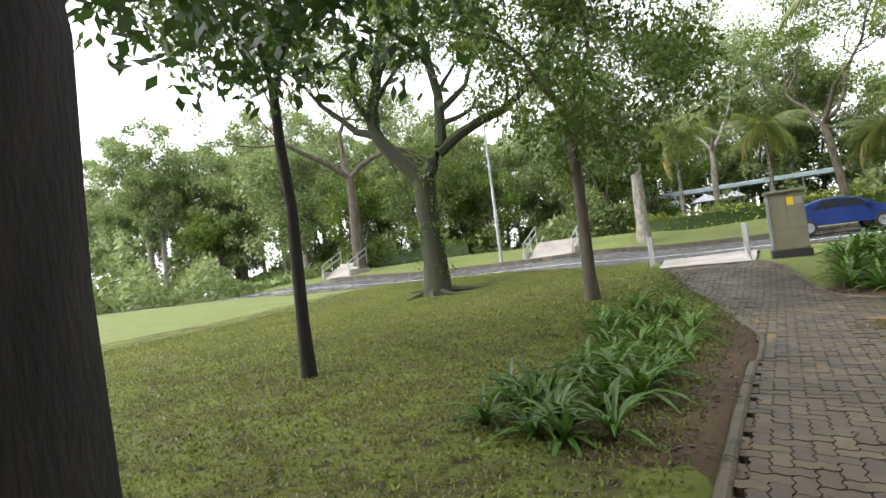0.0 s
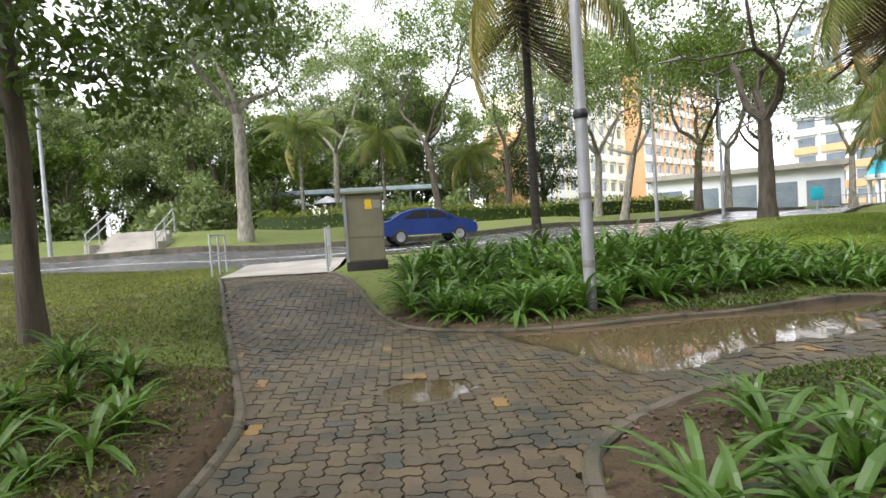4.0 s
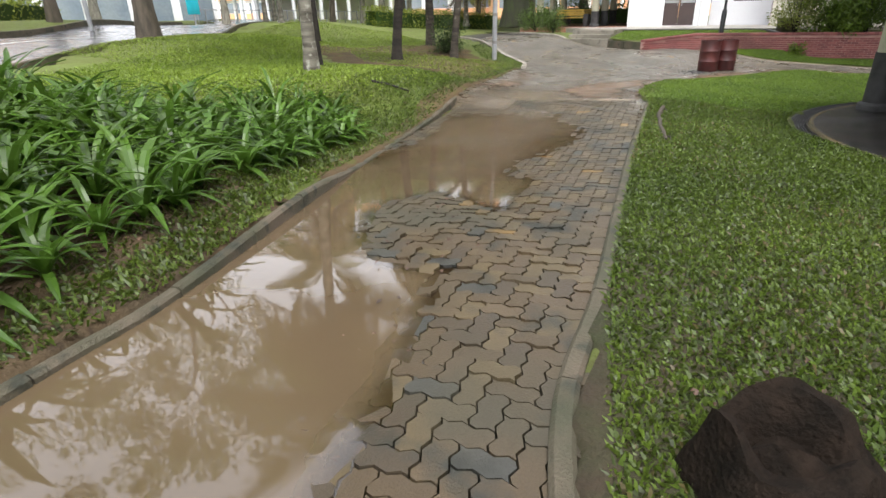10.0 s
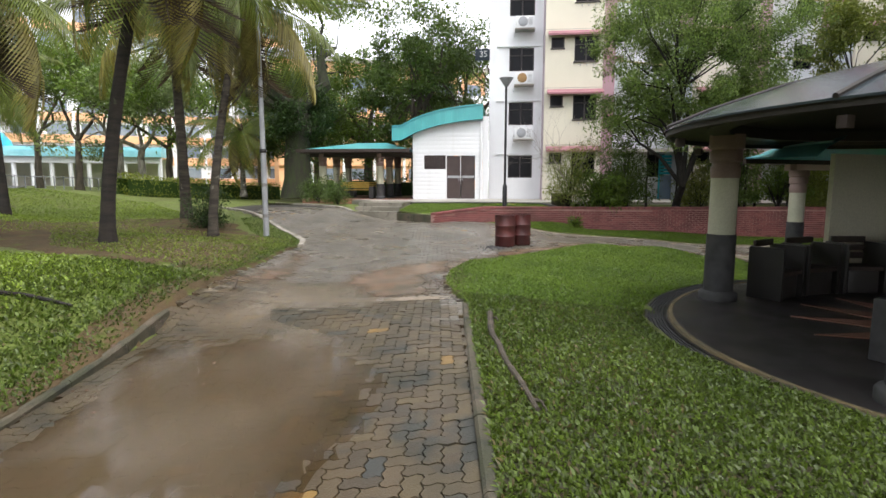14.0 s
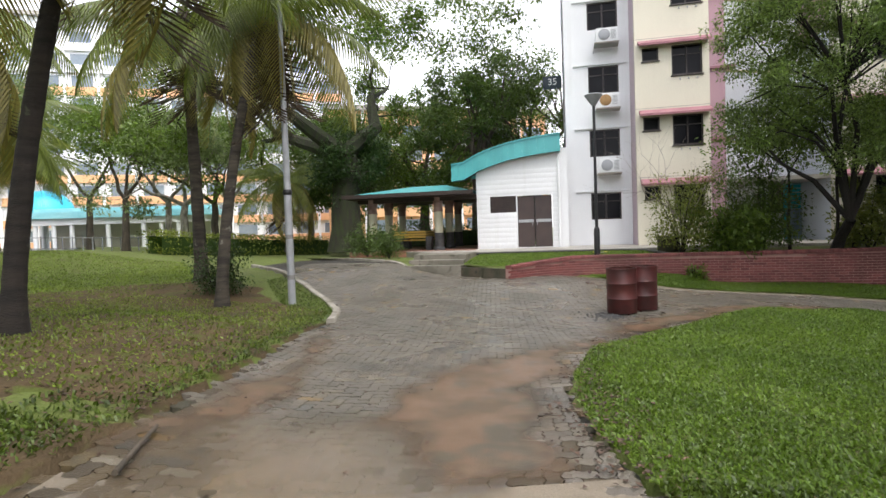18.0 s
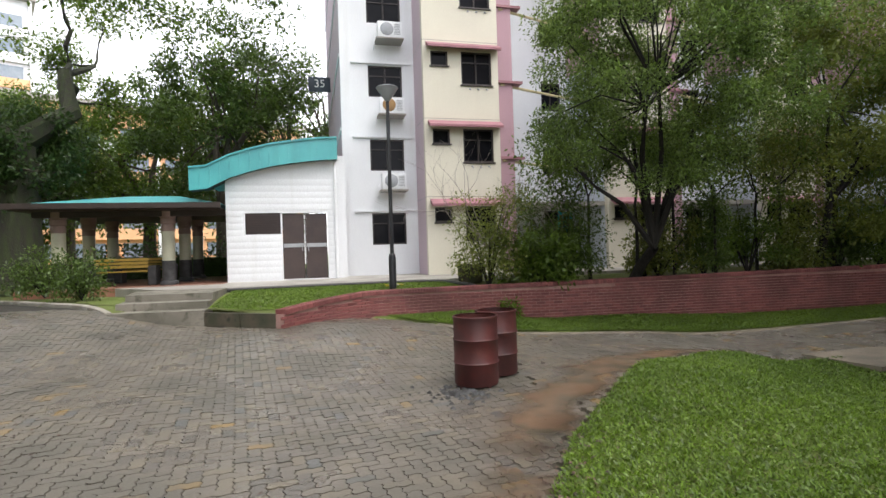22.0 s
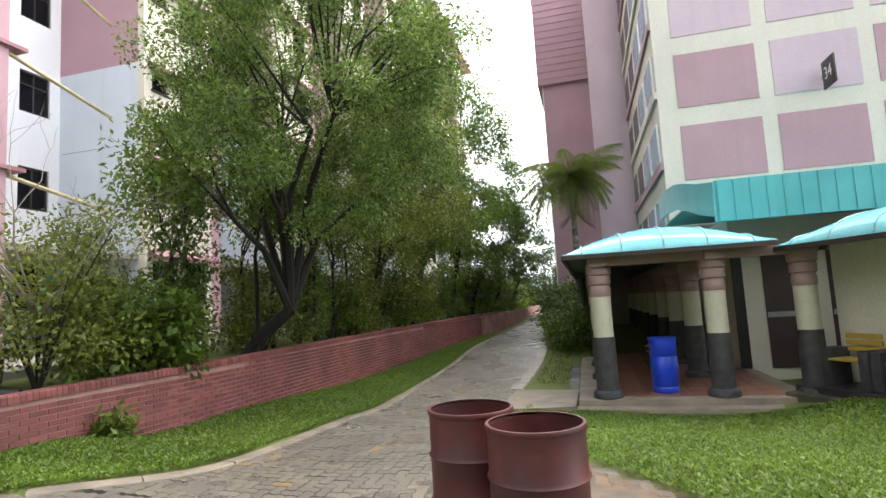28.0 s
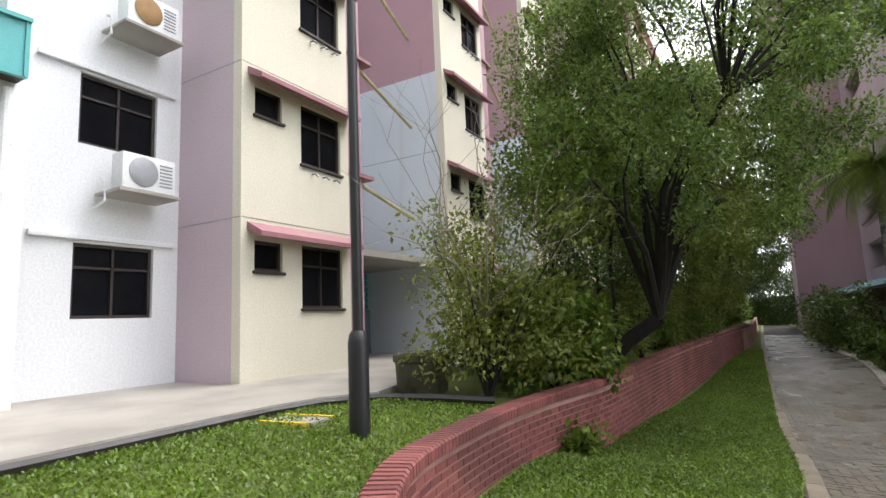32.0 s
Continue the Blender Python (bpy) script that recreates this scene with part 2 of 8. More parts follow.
M["pink_wall"] = mat("dusty_pink_render", (0.44, 0.27, 0.305), (0.40, 0.245, 0.28), 0.5, 0.75, 30, 0.08, streak=(0.40, 0.26, 0.28))
M["palepink_wall"] = mat("pale_lilac_pink_render", (0.55, 0.44, 0.49), (0.51, 0.41, 0.455), 0.5, 0.75, 30, 0.08, streak=(0.50, 0.42, 0.45))
M["blue_wall"] = mat("pale_grey_blue_render", (0.62, 0.67, 0.72), (0.56, 0.60, 0.65), 0.5, 0.75, 30, 0.08, streak=(0.42, 0.44, 0.40))
# block 34: darker copies of the three paints, weaker sunlight put into the colour
M["cream_34"] = mat("shaded_cream_grid_paint", (0.54, 0.515, 0.44), (0.48, 0.46, 0.39), 0.5, 0.75, 30, 0.06, streak=(0.42, 0.40, 0.34))
M["pink_34"] = mat("shaded_dusty_pink_panel", (0.355, 0.225, 0.25), (0.315, 0.20, 0.225), 0.5, 0.75, 30, 0.06, streak=(0.27, 0.18, 0.195))
M["palepink_34"] = mat("shaded_pale_pink_panel", (0.45, 0.355, 0.395), (0.41, 0.325, 0.36), 0.5, 0.75, 30, 0.06, streak=(0.36, 0.29, 0.315))
M["pink_trim"] = mat("pink_painted_trim", (0.33, 0.15, 0.17), (0.27, 0.12, 0.14), 2, 0.6)
# orange lightened and greyed, so the colour itself carries the distance haze
M["orange_wall"] = mat("haze_paled_orange_render", (0.80, 0.45, 0.24), (0.75, 0.42, 0.22), 0.3, 0.75, 20, 0.05)
M["yellow_wall"] = mat("pale_yellow_render", (0.86, 0.79, 0.58), (0.82, 0.75, 0.54), 0.3, 0.75, 20, 0.05)
M["glass"] = mat("dark_window_glass", (0.007, 0.007, 0.009), (0.012, 0.012, 0.014), 1.5, 0.1, 5, 0.02, spec=0.07)
M["glass_far"] = mat("pale_far_window_glass", (0.16, 0.20, 0.25), (0.24, 0.28, 0.31), 0.4, 0.2, 5, 0.02)
M["glass_blue"] = mat("bluish_window_glass", (0.25, 0.40, 0.50), (0.18, 0.30, 0.40), 1.5, 0.12, 5, 0.02, spec=0.6)
M["win_frame"] = mat("dark_brown_window_frame", (0.035, 0.025, 0.022), None, 3, 0.5)
M["door"] = mat("brown_metal_door", (0.06, 0.04, 0.035), (0.045, 0.03, 0.028), 2, 0.5, 40, 0.05)
M["metal"] = mat("galvanised_steel", (0.45, 0.46, 0.47), (0.36, 0.37, 0.38), 3, 0.45, 60, 0.1, metal=0.7)
M["pole_grey"] = mat("grey_painted_steel", (0.34, 0.35, 0.37), (0.27, 0.28, 0.29), 3, 0.5, 60, 0.08, metal=0.2)
M["label_grey"] = mat("faded_grey_pole_label", (0.16, 0.155, 0.15), (0.24, 0.23, 0.22), 14, 0.6)
M["black"] = mat("black_painted_metal", (0.016, 0.016, 0.018), None, 3, 0.45, 60, 0.08)
M["teal_roof"] = mat("teal_metal_sheet", (0.09, 0.42, 0.42), (0.07, 0.34, 0.35), 1.2, 0.4, 40, 0.05, streak=(0.06, 0.24, 0.24))
M["teal_glass"] = mat("turquoise_polycarbonate", (0.17, 0.52, 0.57), (0.24, 0.60, 0.63), 0.8, 0.14, 30, 0.05)
M["canopy_rib"] = mat("pale_turquoise_rib", (0.24, 0.50, 0.54), None, 2, 0.4)
M["dome"] = mat("turquoise_dome_sheet", (0.03, 0.42, 0.60), (0.05, 0.50, 0.66), 0.8, 0.35, 20, 0.05)
M["timber"] = mat("dark_brown_timber", (0.038, 0.024, 0.018), (0.026, 0.017, 0.013), 3, 0.6, 40, 0.2)
M["granite"] = mat("grey_granite_render", (0.055, 0.055, 0.055), (0.030, 0.030, 0.031), 6, 0.7, 180, 0.3)
M["cream_col"] = mat("cream_column_paint", (0.53, 0.515, 0.385), (0.45, 0.44, 0.325), 1.5, 0.65, 40, 0.05)
M["pink_col"] = mat("pinkish_brown_column_paint", (0.30, 0.205, 0.18), (0.25, 0.17, 0.15), 1.5, 0.65, 40, 0.05)
M["tile_red"] = mat("terracotta_floor_tile", (0.26, 0.12, 0.08), (0.20, 0.10, 0.07), 2, 0.4, 40, 0.1, var=0.15)
M["bench_yellow"] = mat("yellow_bench_paint", (0.48, 0.32, 0.05), (0.38, 0.26, 0.045), 3, 0.5)
M["drum"] = mat("dark_red_brown_drum_paint", (0.088, 0.017, 0.014), (0.050, 0.013, 0.012), 3, 0.5, 14, 0.06, streak=(0.045, 0.016, 0.013), mottle=(2.2, (0.12, 0.034, 0.020), .60))
M["soot"] = mat("sooty_ash", (0.02, 0.018, 0.016), (0.10, 0.10, 0.10), 12, 0.9, 60, 0.8)
M["blue_plastic"] = mat("blue_plastic", (0.01, 0.05, 0.50), (0.01, 0.04, 0.42), 2, 0.35, 20, 0.03)
BRICKS = [(0.0, (0.225, 0.070, 0.064)), (0.3, (0.19, 0.058, 0.053)), (0.6, (0.26, 0.086, 0.076)), (0.85, (0.155, 0.047, 0.045))]
M["brick"] = mat("red_painted_brick", None, (0.22, 0.075, 0.07), 0.8, 0.7, 70, 0.4, ramp=BRICKS, mottle=(0.8, (0.13, 0.042, 0.038), .5))
M["brick_isl"] = mat("red_painted_brick_field", None, (0.22, 0.075, 0.07), 0.8, 0.7, 70, 0.4, ramp=BRICKS, island=True, mottle=(0.8, (0.13, 0.042, 0.038), .5))
M["mortar"] = mat("reddish_mortar", (0.48, 0.29, 0.25), (0.30, 0.165, 0.14), 1.5, 0.85, 60, 0.4)
M["bark"] = mat("grey_brown_bark", (0.105, 0.085, 0.062), (0.05, 0.042, 0.03), 3, 0.9, 18, 0.9, stretch=(2, 2, 0.5))
M["bark_pale"] = mat("pale_lichened_bark", (0.30, 0.28, 0.23), (0.15, 0.14, 0.11), 4, 0.9, 22, 0.7, stretch=(2, 2, 0.8))
M["bark_dark"] = mat("dark_wet_bark", (0.024, 0.019, 0.016), (0.012, 0.011, 0.009), 4, 0.9, 22, 0.9, stretch=(2, 2, 0.5))
M["twig"] = mat("dry_bare_twig", (0.30, 0.26, 0.22), (0.22, 0.19, 0.16), 4, 0.9)


def leafmat(name, c, var=0.35):
    return mat(name, c, (c[0] * 0.7, c[1] * 0.75, c[2] * 0.7), 0.6, 0.4, 8, 0.0, var=var, island=True, leaf=0.45)



M["leaf"] = leafmat("mid_green_leaves", (0.100, 0.156, 0.028))
M["leaf_dark"] = leafmat("dark_green_leaves", (0.045, 0.085, 0.018))
M["leaf_bright"] = leafmat("bright_green_leaves", (0.13, 0.20, 0.024))
M["leaf_yellow"] = leafmat("yellow_green_leaves", (0.20, 0.23, 0.04))
# paled for distance: the haze of wet air is put into the leaf colour
M["leaf_far"] = leafmat("haze_paled_green_leaves", (0.235, 0.30, 0.11))
M["frond"] = leafmat("palm_frond_green", (0.165, 0.205, 0.034), 0.3)
M["frond_old"] = leafmat("old_yellowing_palm_frond", (0.33, 0.28, 0.065), 0.3)
M["frond_dead"] = leafmat("dead_brown_palm_frond", (0.085, 0.058, 0.036), 0.35)
M["palm_bark"] = mat("ringed_palm_bark", (0.080, 0.066, 0.050), (0.028, 0.024, 0.019), 1.5, 0.92, 14, 1.0, stretch=(1.2, 1.2, 7.0), mottle=(6.0, (0.22, 0.21, 0.17), .64))
M["palm_bark_dark"] = mat("dark_ringed_palm_bark", (0.040, 0.031, 0.025), (0.016, 0.014, 0.012), 1.5, 0.92, 14, 1.0, stretch=(1.2, 1.2, 7.0), mottle=(6.0, (0.09, 0.095, 0.06), .66))
M["palm_bark_pale"] = mat("lichened_palm_bark", (0.20, 0.185, 0.15), (0.055, 0.048, 0.036), 1.5, 0.92, 14, 1.0, stretch=(1.2, 1.2, 6.0), mottle=(7.0, (0.36, 0.36, 0.31), .58))
M["lily"] = mat("glossy_strap_leaf", (0.095, 0.185, 0.022), (0.060, 0.130, 0.016), 0.6, 0.3, 8, 0.0, var=0.4, island=True, leaf=0.35)
M["blade"] = leafmat("grass_blade", (0.100, 0.148, 0.018), 0.6)
M["olive"] = mat("olive_grey_cabinet_paint", (0.20, 0.19, 0.12), (0.15, 0.145, 0.10), 2, 0.55, 40, 0.1, streak=(0.09, 0.09, 0.06))
M["sign_blue"] = mat("dark_slate_sign", (0.03, 0.045, 0.06), None, 2, 0.5)
M["bench_end"] = mat("pale_worn_timber_end", (0.30, 0.24, 0.18), (0.22, 0.18, 0.13), 4, 0.7)
M["inlay"] = mat("grey_green_floor_inlay", (0.12, 0.16, 0.15), (0.09, 0.12, 0.115), 2, 0.5)
M["roof_grey"] = mat("grey_teal_weathered_roof_sheet", (0.055, 0.072, 0.082), (0.040, 0.052, 0.060), 1.0, 0.2, 40, 0.1, streak=(0.07, 0.09, 0.09))
M["water"] = bpy.data.materials.new("muddy_standing_water")
M["water"].use_nodes = True
_n, _l = M["water"].node_tree.nodes, M["water"].node_tree.links
_n.remove(_n["Principled BSDF"])
_silt, _clear, _shine, _turbid, _wet = [_n.new("ShaderNode" + k) for k in ("BsdfDiffuse", "BsdfTransparent", "BsdfGlossy", "MixShader", "MixShader")]
_clear.inputs[0].default_value = (0.80, 0.70, 0.56, 1)
_shine.inputs["Roughness"].default_value = 0.03
_geo, _broad, _hue = [_n.new("ShaderNode" + k) for k in ("NewGeometry", "TexNoise", "Mix")]
_broad.inputs["Scale"].default_value, _broad.inputs["Detail"].default_value = 0.8, 5
_hue.data_type = "RGBA"
_hue.inputs[6].default_value, _hue.inputs[7].default_value = (0.135, 0.096, 0.055, 1), (0.088, 0.064, 0.038, 1)
_l.new(_geo.outputs["Position"], _broad.inputs["Vector"])
_l.new(_broad.outputs[0], _hue.inputs[0])
_l.new(_hue.outputs[2], _silt.inputs[0])
_depth, _film, _ripple, _swell = [_n.new("ShaderNode" + k) for k in ("Attribute", "Fresnel", "TexNoise", "Bump")]
_depth.attribute_name = "turbidity"
_film.inputs["IOR"].default_value = 1.95
_ripple.inputs["Scale"].default_value = 9.0
_swell.inputs["Strength"].default_value, _swell.inputs["Distance"].default_value = 0.02, 0.02
_l.new(_geo.outputs["Position"], _ripple.inputs["Vector"])
_l.new(_ripple.outputs[0], _swell.inputs["Height"])
_l.new(_swell.outputs[0], _shine.inputs["Normal"])
_l.new(_depth.outputs["Fac"], _turbid.inputs[0])
_l.new(_clear.outputs[0], _turbid.inputs[1])
_l.new(_silt.outputs[0], _turbid.inputs[2])
_calm, _sheen = _n.new("ShaderNodeAttribute"), _n.new("ShaderNodeMath")
_calm.attribute_name, _sheen.operation = "calm", "MULTIPLY"
_l.new(_film.outputs[0], _sheen.inputs[0])
_l.new(_calm.outputs["Fac"], _sheen.inputs[1])
_l.new(_sheen.outputs[0], _wet.inputs[0])
_l.new(_turbid.outputs[0], _wet.inputs[1])
_l.new(_shine.outputs[0], _wet.inputs[2])
_l.new(_wet.outputs[0], _n["Material Output"].inputs[0])
M["car_blue"] = mat("dark_blue_car_paint", (0.010, 0.030, 0.130), (0.008, 0.024, 0.105), 1, 0.18, 10, 0.0)
M["car_glass"] = mat("tinted_car_glass", (0.006, 0.007, 0.008), None, 2, 0.15, 5, 0.0, spec=.12)
M["tyre"] = mat("black_rubber", (0.015, 0.015, 0.016), None, 3, 0.8)
M["red_lens"] = mat("red_lamp_lens", (0.4, 0.01, 0.01), None, 2, 0.2)
M["yellow"] = mat("yellow_warning_sticker", (0.72, 0.50, 0.03), None, 4, 0.5)
M["pale_gutter"] = mat("pale_blue_grey_gutter", (0.36, 0.48, 0.52), None, 2, 0.5)
M["canvas"] = mat("pale_grey_canvas", (0.55, 0.57, 0.62), None, 2, 0.7)
M["sign_teal"] = mat("turquoise_sign_board", (0.02, 0.45, 0.55), None, 2, 0.5)
M["blade_lawn"] = leafmat("yellowish_lawn_blade", (0.200, 0.270, 0.034), 0.45)
M["moss"] = mat("patchy_moss_and_damp_soil", (0.105, 0.130, 0.022), (0.060, 0.058, 0.022), 1.6, 0.9, 26, 1.0, spec=.15, mottle=(5.5, (0.030, 0.026, 0.015), .55))
M["blade_slope"] = leafmat("bright_yellow_green_lawn_blade", (0.230, 0.320, 0.038), 0.45)
M["blade_moss"] = leafmat("olive_moss_blade", (0.172, 0.194, 0.030), 0.55)
M["blade_bright"] = leafmat("bright_lawn_blade", (0.15, 0.235, 0.024), 0.45)
M["kerb_tan"] = mat("tan_flush_concrete_edging", (0.25, 0.205, 0.15), (0.16, 0.135, 0.10), 2.2, 0.7, 70, 0.4)


def thin_cover(m):
    """Lets what lies below show where the layer thins out."""
    N, L = m.node_tree.nodes, m.node_tree.links
    at, clear, ms = N.new("ShaderNodeAttribute"), N.new("ShaderNodeBsdfTransparent"), N.new("ShaderNodeMixShader")
    at.attribute_name = "cover"
    L.new(at.outputs["Fac"], ms.inputs[0])
    L.new(clear.outputs[0], ms.inputs[1])
    L.new(N["Principled BSDF"].outputs[0], ms.inputs[2])
    L.new(ms.outputs[0], N["Material Output"].inputs[0])


thin_cover(M["sand"])
M["silt"] = mat("thin_wet_brown_silt", (0.225, 0.176, 0.120), (0.180, 0.142, 0.100), 1.2, 0.28, 60, 0.15, wet=0.14, spec=.8)
thin_cover(M["silt"])
M["soil_worn"] = mat("worn_soil_with_thin_grass", (0.105, 0.072, 0.038), (0.070, 0.052, 0.030), 2, 0.9, 30, 1.0, spec=.15, mottle=(3.2, (0.085, 0.105, 0.024), .56))
M["leaf_hedge"] = leafmat("yellow_green_hedge_leaves", (0.23, 0.27, 0.04), .4)
M["blade_dry"] = leafmat("dry_grass_blade", (0.15, 0.12, 0.05), 0.4)

# ---- lie of the land ----
HILLS = np.array([
    (0, 0, .40), (1, 11, .42), (-.4, 8, .40), (3.2, 7.9, .46), (-2.8, 15.6, 1.0), (-.3, 15.8, .98), (-3, 9.8, .75), (-13, 21, 1.25), (-9, 10, .75), (-5, 0, .5),
    (5, 15.5, .95), (10.7, 12.7, .14), (6, 9, .35), (13, 16.3, .78), (17, 16.9, .62), (14.3, 9.7, .2), (10.8, 9, .26), (15.2, 7.3, .05), (18.5, 11.5, .08),
    (23, 15.2, .12), (22.8, 9.8, -.04), (23.6, 8.9, -.05), (23, 7, .03), (24, 5, -.12), (24.8, 2.4, -.40), (24.5, -10, -.1), (25, -40, .1), (29, 5.5, -.12), (29.5, 7.6, .18),
    (27.8, 11.75, .28), (30, 18, .75), (17, 25, 1.25), (0, 20.5, 1.1), (0, 27.5, 1.36), (-13, 27.5, 1.5), (13, 31, 1.42), (28, 34, 1.5), (5, -6, .3), (20, -2, -.62), (21.5, 2.7, -.58), (23.2, 3.0, -.52), (18.3, 4.2, -.2),
    (12, 2, -.15), (10.2, 4.5, .08), (15, -3, -.3), (16, 5, -.05), (27, 22, .55), (40, 60, 1.6), (-40, 50, 2.0), (0, 80, 1.8), (-40, 18, 1.4), (-20, 36, 2.4), (-10, 33, 2.4), (0, 33.5, 2.2), (8, 35, 2.0), (18, 40, 1.9), (0, 50, 2.3), (-30, 42, 2.5)], float)


def zg(x, y):
    """Height of the ground."""
    x, y = np.asarray(x, float), np.asarray(y, float)
    w = 1.0 / ((x[..., None] - HILLS[:, 0]) ** 2 + (y[..., None] - HILLS[:, 1]) ** 2 + 1.0) ** 2
    return (w * HILLS[:, 2]).sum(-1) / w.sum(-1)


def Z(x, y):
    return float(zg(x, y))


KERB_L = [(-.45, -9), (-.44, 4.9), (-.39, 6.8), (-.41, 8.2), (-.8, 9.5), (-1.5, 11.5), (-2.35, 14), (-3.0, 15.9)]
KERB_R = [(1.45, -9), (1.5, 5), (1.6, 5.9), (1.8, 7), (2.24, 7.5), (2.85, 7.87), (3.43, 8.1), (4.2, 8.35), (5.4, 8.75), (6.75, 8.87), (10.1, 9.3), (14.7, 9.77)]
KERB_M = [(-.66, 15.8), (.23, 13.2), (.97, 11.55), (1.88, 10.95), (3, 10.75), (4.6, 11), (5.6, 11.2), (9.1, 12.35), (11.4, 12.9), (15.2, 13.5)]
KERB_W = [(21.1, 14.55), (22.3, 14.95), (23.1, 15.4), (24.3, 16.15), (25.6, 17.2), (26.6, 18.3), (31, 22.2)]
LAWN_EDGE = [(14.7, 9.77), (16.1, 10.2), (17.7, 10.4), (19.5, 10.05), (21, 9.1), (22.3, 7.9), (23.4, 6.8), (24.2, 5.2), (24.45, 3.9), (24.3, 2.9)]
LANE_R = [(24.5, 2.9), (24.55, 0), (24.5, -9), (24.7, -15), (25.0, -45)]
LANE_L = [(27.2, -45), (27.2, -9), (27, 1.5), (26.85, 6.2), (27.0, 7.7), (27.9, 8.7)]
PLAZA_TOP = [(28.7, 9.3), (29.25, 9.95), (29.1, 10.55), (28.68, 11.1), (28.14, 11.6), (27.72, 11.9), (28.28, 12.7), (28.8, 13.5), (29.1, 15.4), (29.9, 16.1), (32, 18.2), (37, 22)]
PAVED = np.array(KERB_R + LAWN_EDGE[1:] + LANE_R + LANE_L + PLAZA_TOP + KERB_W[::-1] + [(20.3, 14.5), (17.7, 13.95)] + KERB_M[::-1] + KERB_L[::-1], float)


def inside(poly, x, y):
    x, y = np.asarray(x, float), np.asarray(y, float)
    hit = np.zeros(x.shape, bool)
    for (ax, ay), (bx, by) in zip(poly, np.roll(poly, -1, 0)):
        if ay != by:
            hit ^= ((ay > y) != (by > y)) & (x < (bx - ax) * (y - ay) / (by - ay) + ax)
    return hit


def edge_gap(poly, x, y, closed=True):
    """Distance in plan to a line of points."""
    poly = np.asarray(poly, float)
    best = np.full(np.shape(x), 1e9)
    n = len(poly)
    for i in range(n if closed else n - 1):
        a, b = poly[i], poly[(i + 1) % n]
        d = b - a
        u = np.clip(((x - a[0]) * d[0] + (y - a[1]) * d[1]) / (d @ d + 1e-12), 0, 1)
        best = np.minimum(best, np.hypot(x - a[0] - u * d[0], y - a[1] - u * d[1]))
    return best


ROAD_MID = [(-300, 30), (-60, 25), (-17, 23.4), (0, 23.6), (7, 25.2), (13, 27.8), (20, 31.6), (30, 38.5), (45, 50), (70, 70), (140, 130)]


def smooth_line(pts, step=0.5):
    """Catmull-Rom through plan points."""
    p = np.array([pts[0], *pts, pts[-1]], float)
    out = []
    for a, b, c, d in zip(p, p[1:], p[2:], p[3:]):
        k = max(2, int(np.hypot(*(c - b)) / step))
        for u in np.arange(k) / k:
            out.append(0.5 * (2 * b + (c - a) * u + (2 * a - 5 * b + 4 * c - d) * u * u + (3 * b - a - 3 * c + d) * u ** 3))
    out.append(p[-1])
    return np.array(out)


ROAD = smooth_line(ROAD_MID, 1.5)


def road_gap(x, y):
    return edge_gap(ROAD, x, y, closed=False)


PLATE = np.array([(-3.0, 15.85), (-.66, 15.75), (-.8, 20.9), (-3.7, 20.9)])


def lines(spans):
    out = [spans[0][0]]
    for a, b, s in spans:
        n = max(1, round((b - a) / s))
        out += [a + (b - a) * (k + 1) / n for k in range(n)]
    return np.array(out)


gx = lines([(-800, -200, 100), (-200, -60, 20), (-60, -14, 2), (-14, -5, .6), (-5, 30, .22), (30, 60, 1.5), (60, 200, 20), (200, 900, 100)])
gy = lines([(-800, -200, 100), (-200, -50, 20), (-50, -6, 1.5), (-6, 3, .5), (3, 18, .22), (18, 40, .8), (40, 120, 5), (120, 300, 30), (300, 900, 100)])
X, Y = np.meshgrid(gx, gy)
far = np.clip((np.hypot(X - 8, Y - 15) - 70) / 60, 0, 1)
H = zg(X, Y) * (1 - far) + 1.6 * far + 0.03
for k in range(H.shape[0]):
    for j in range(H.shape[1]):
        if abs(X[k, j]) < 60 and abs(Y[k, j]) < 60:
            H[k, j] += 0.010 * noise.noise((X[k, j] * 0.7, Y[k, j] * 0.7, 0))
gap_in = np.where(inside(PAVED, X, Y), 1, -1) * edge_gap(PAVED, X, Y)
gap_in = np.maximum(gap_in, np.where(inside(PLATE, X, Y), 1, -1) * edge_gap(PLATE, X, Y))
H -= 0.27 * np.clip((gap_in + 0.06) / 0.14, 0, 1)
H -= 0.25 * (np.hypot(X - 14.05, Y - 3.42) < 3.95)
rg = road_gap(X, Y)
H = np.where(rg < 3.4, H - 0.3, H)
# the made ground behind the retaining wall covers this sheet
nx, ny = len(gx), len(gy)
faces = [(j * nx + i, j * nx + i + 1, (j + 1) * nx + i + 1, (j + 1) * nx + i) for j in range(ny - 1) for i in range(nx - 1)]
ground = part("ground", raw("ground", np.stack([X, Y, H], -1).reshape(-1, 3).tolist(), faces, M["lawn"], True), None)
tagged(ground, "damp green lawn with bare muddy patches", "ground", kind="structure")


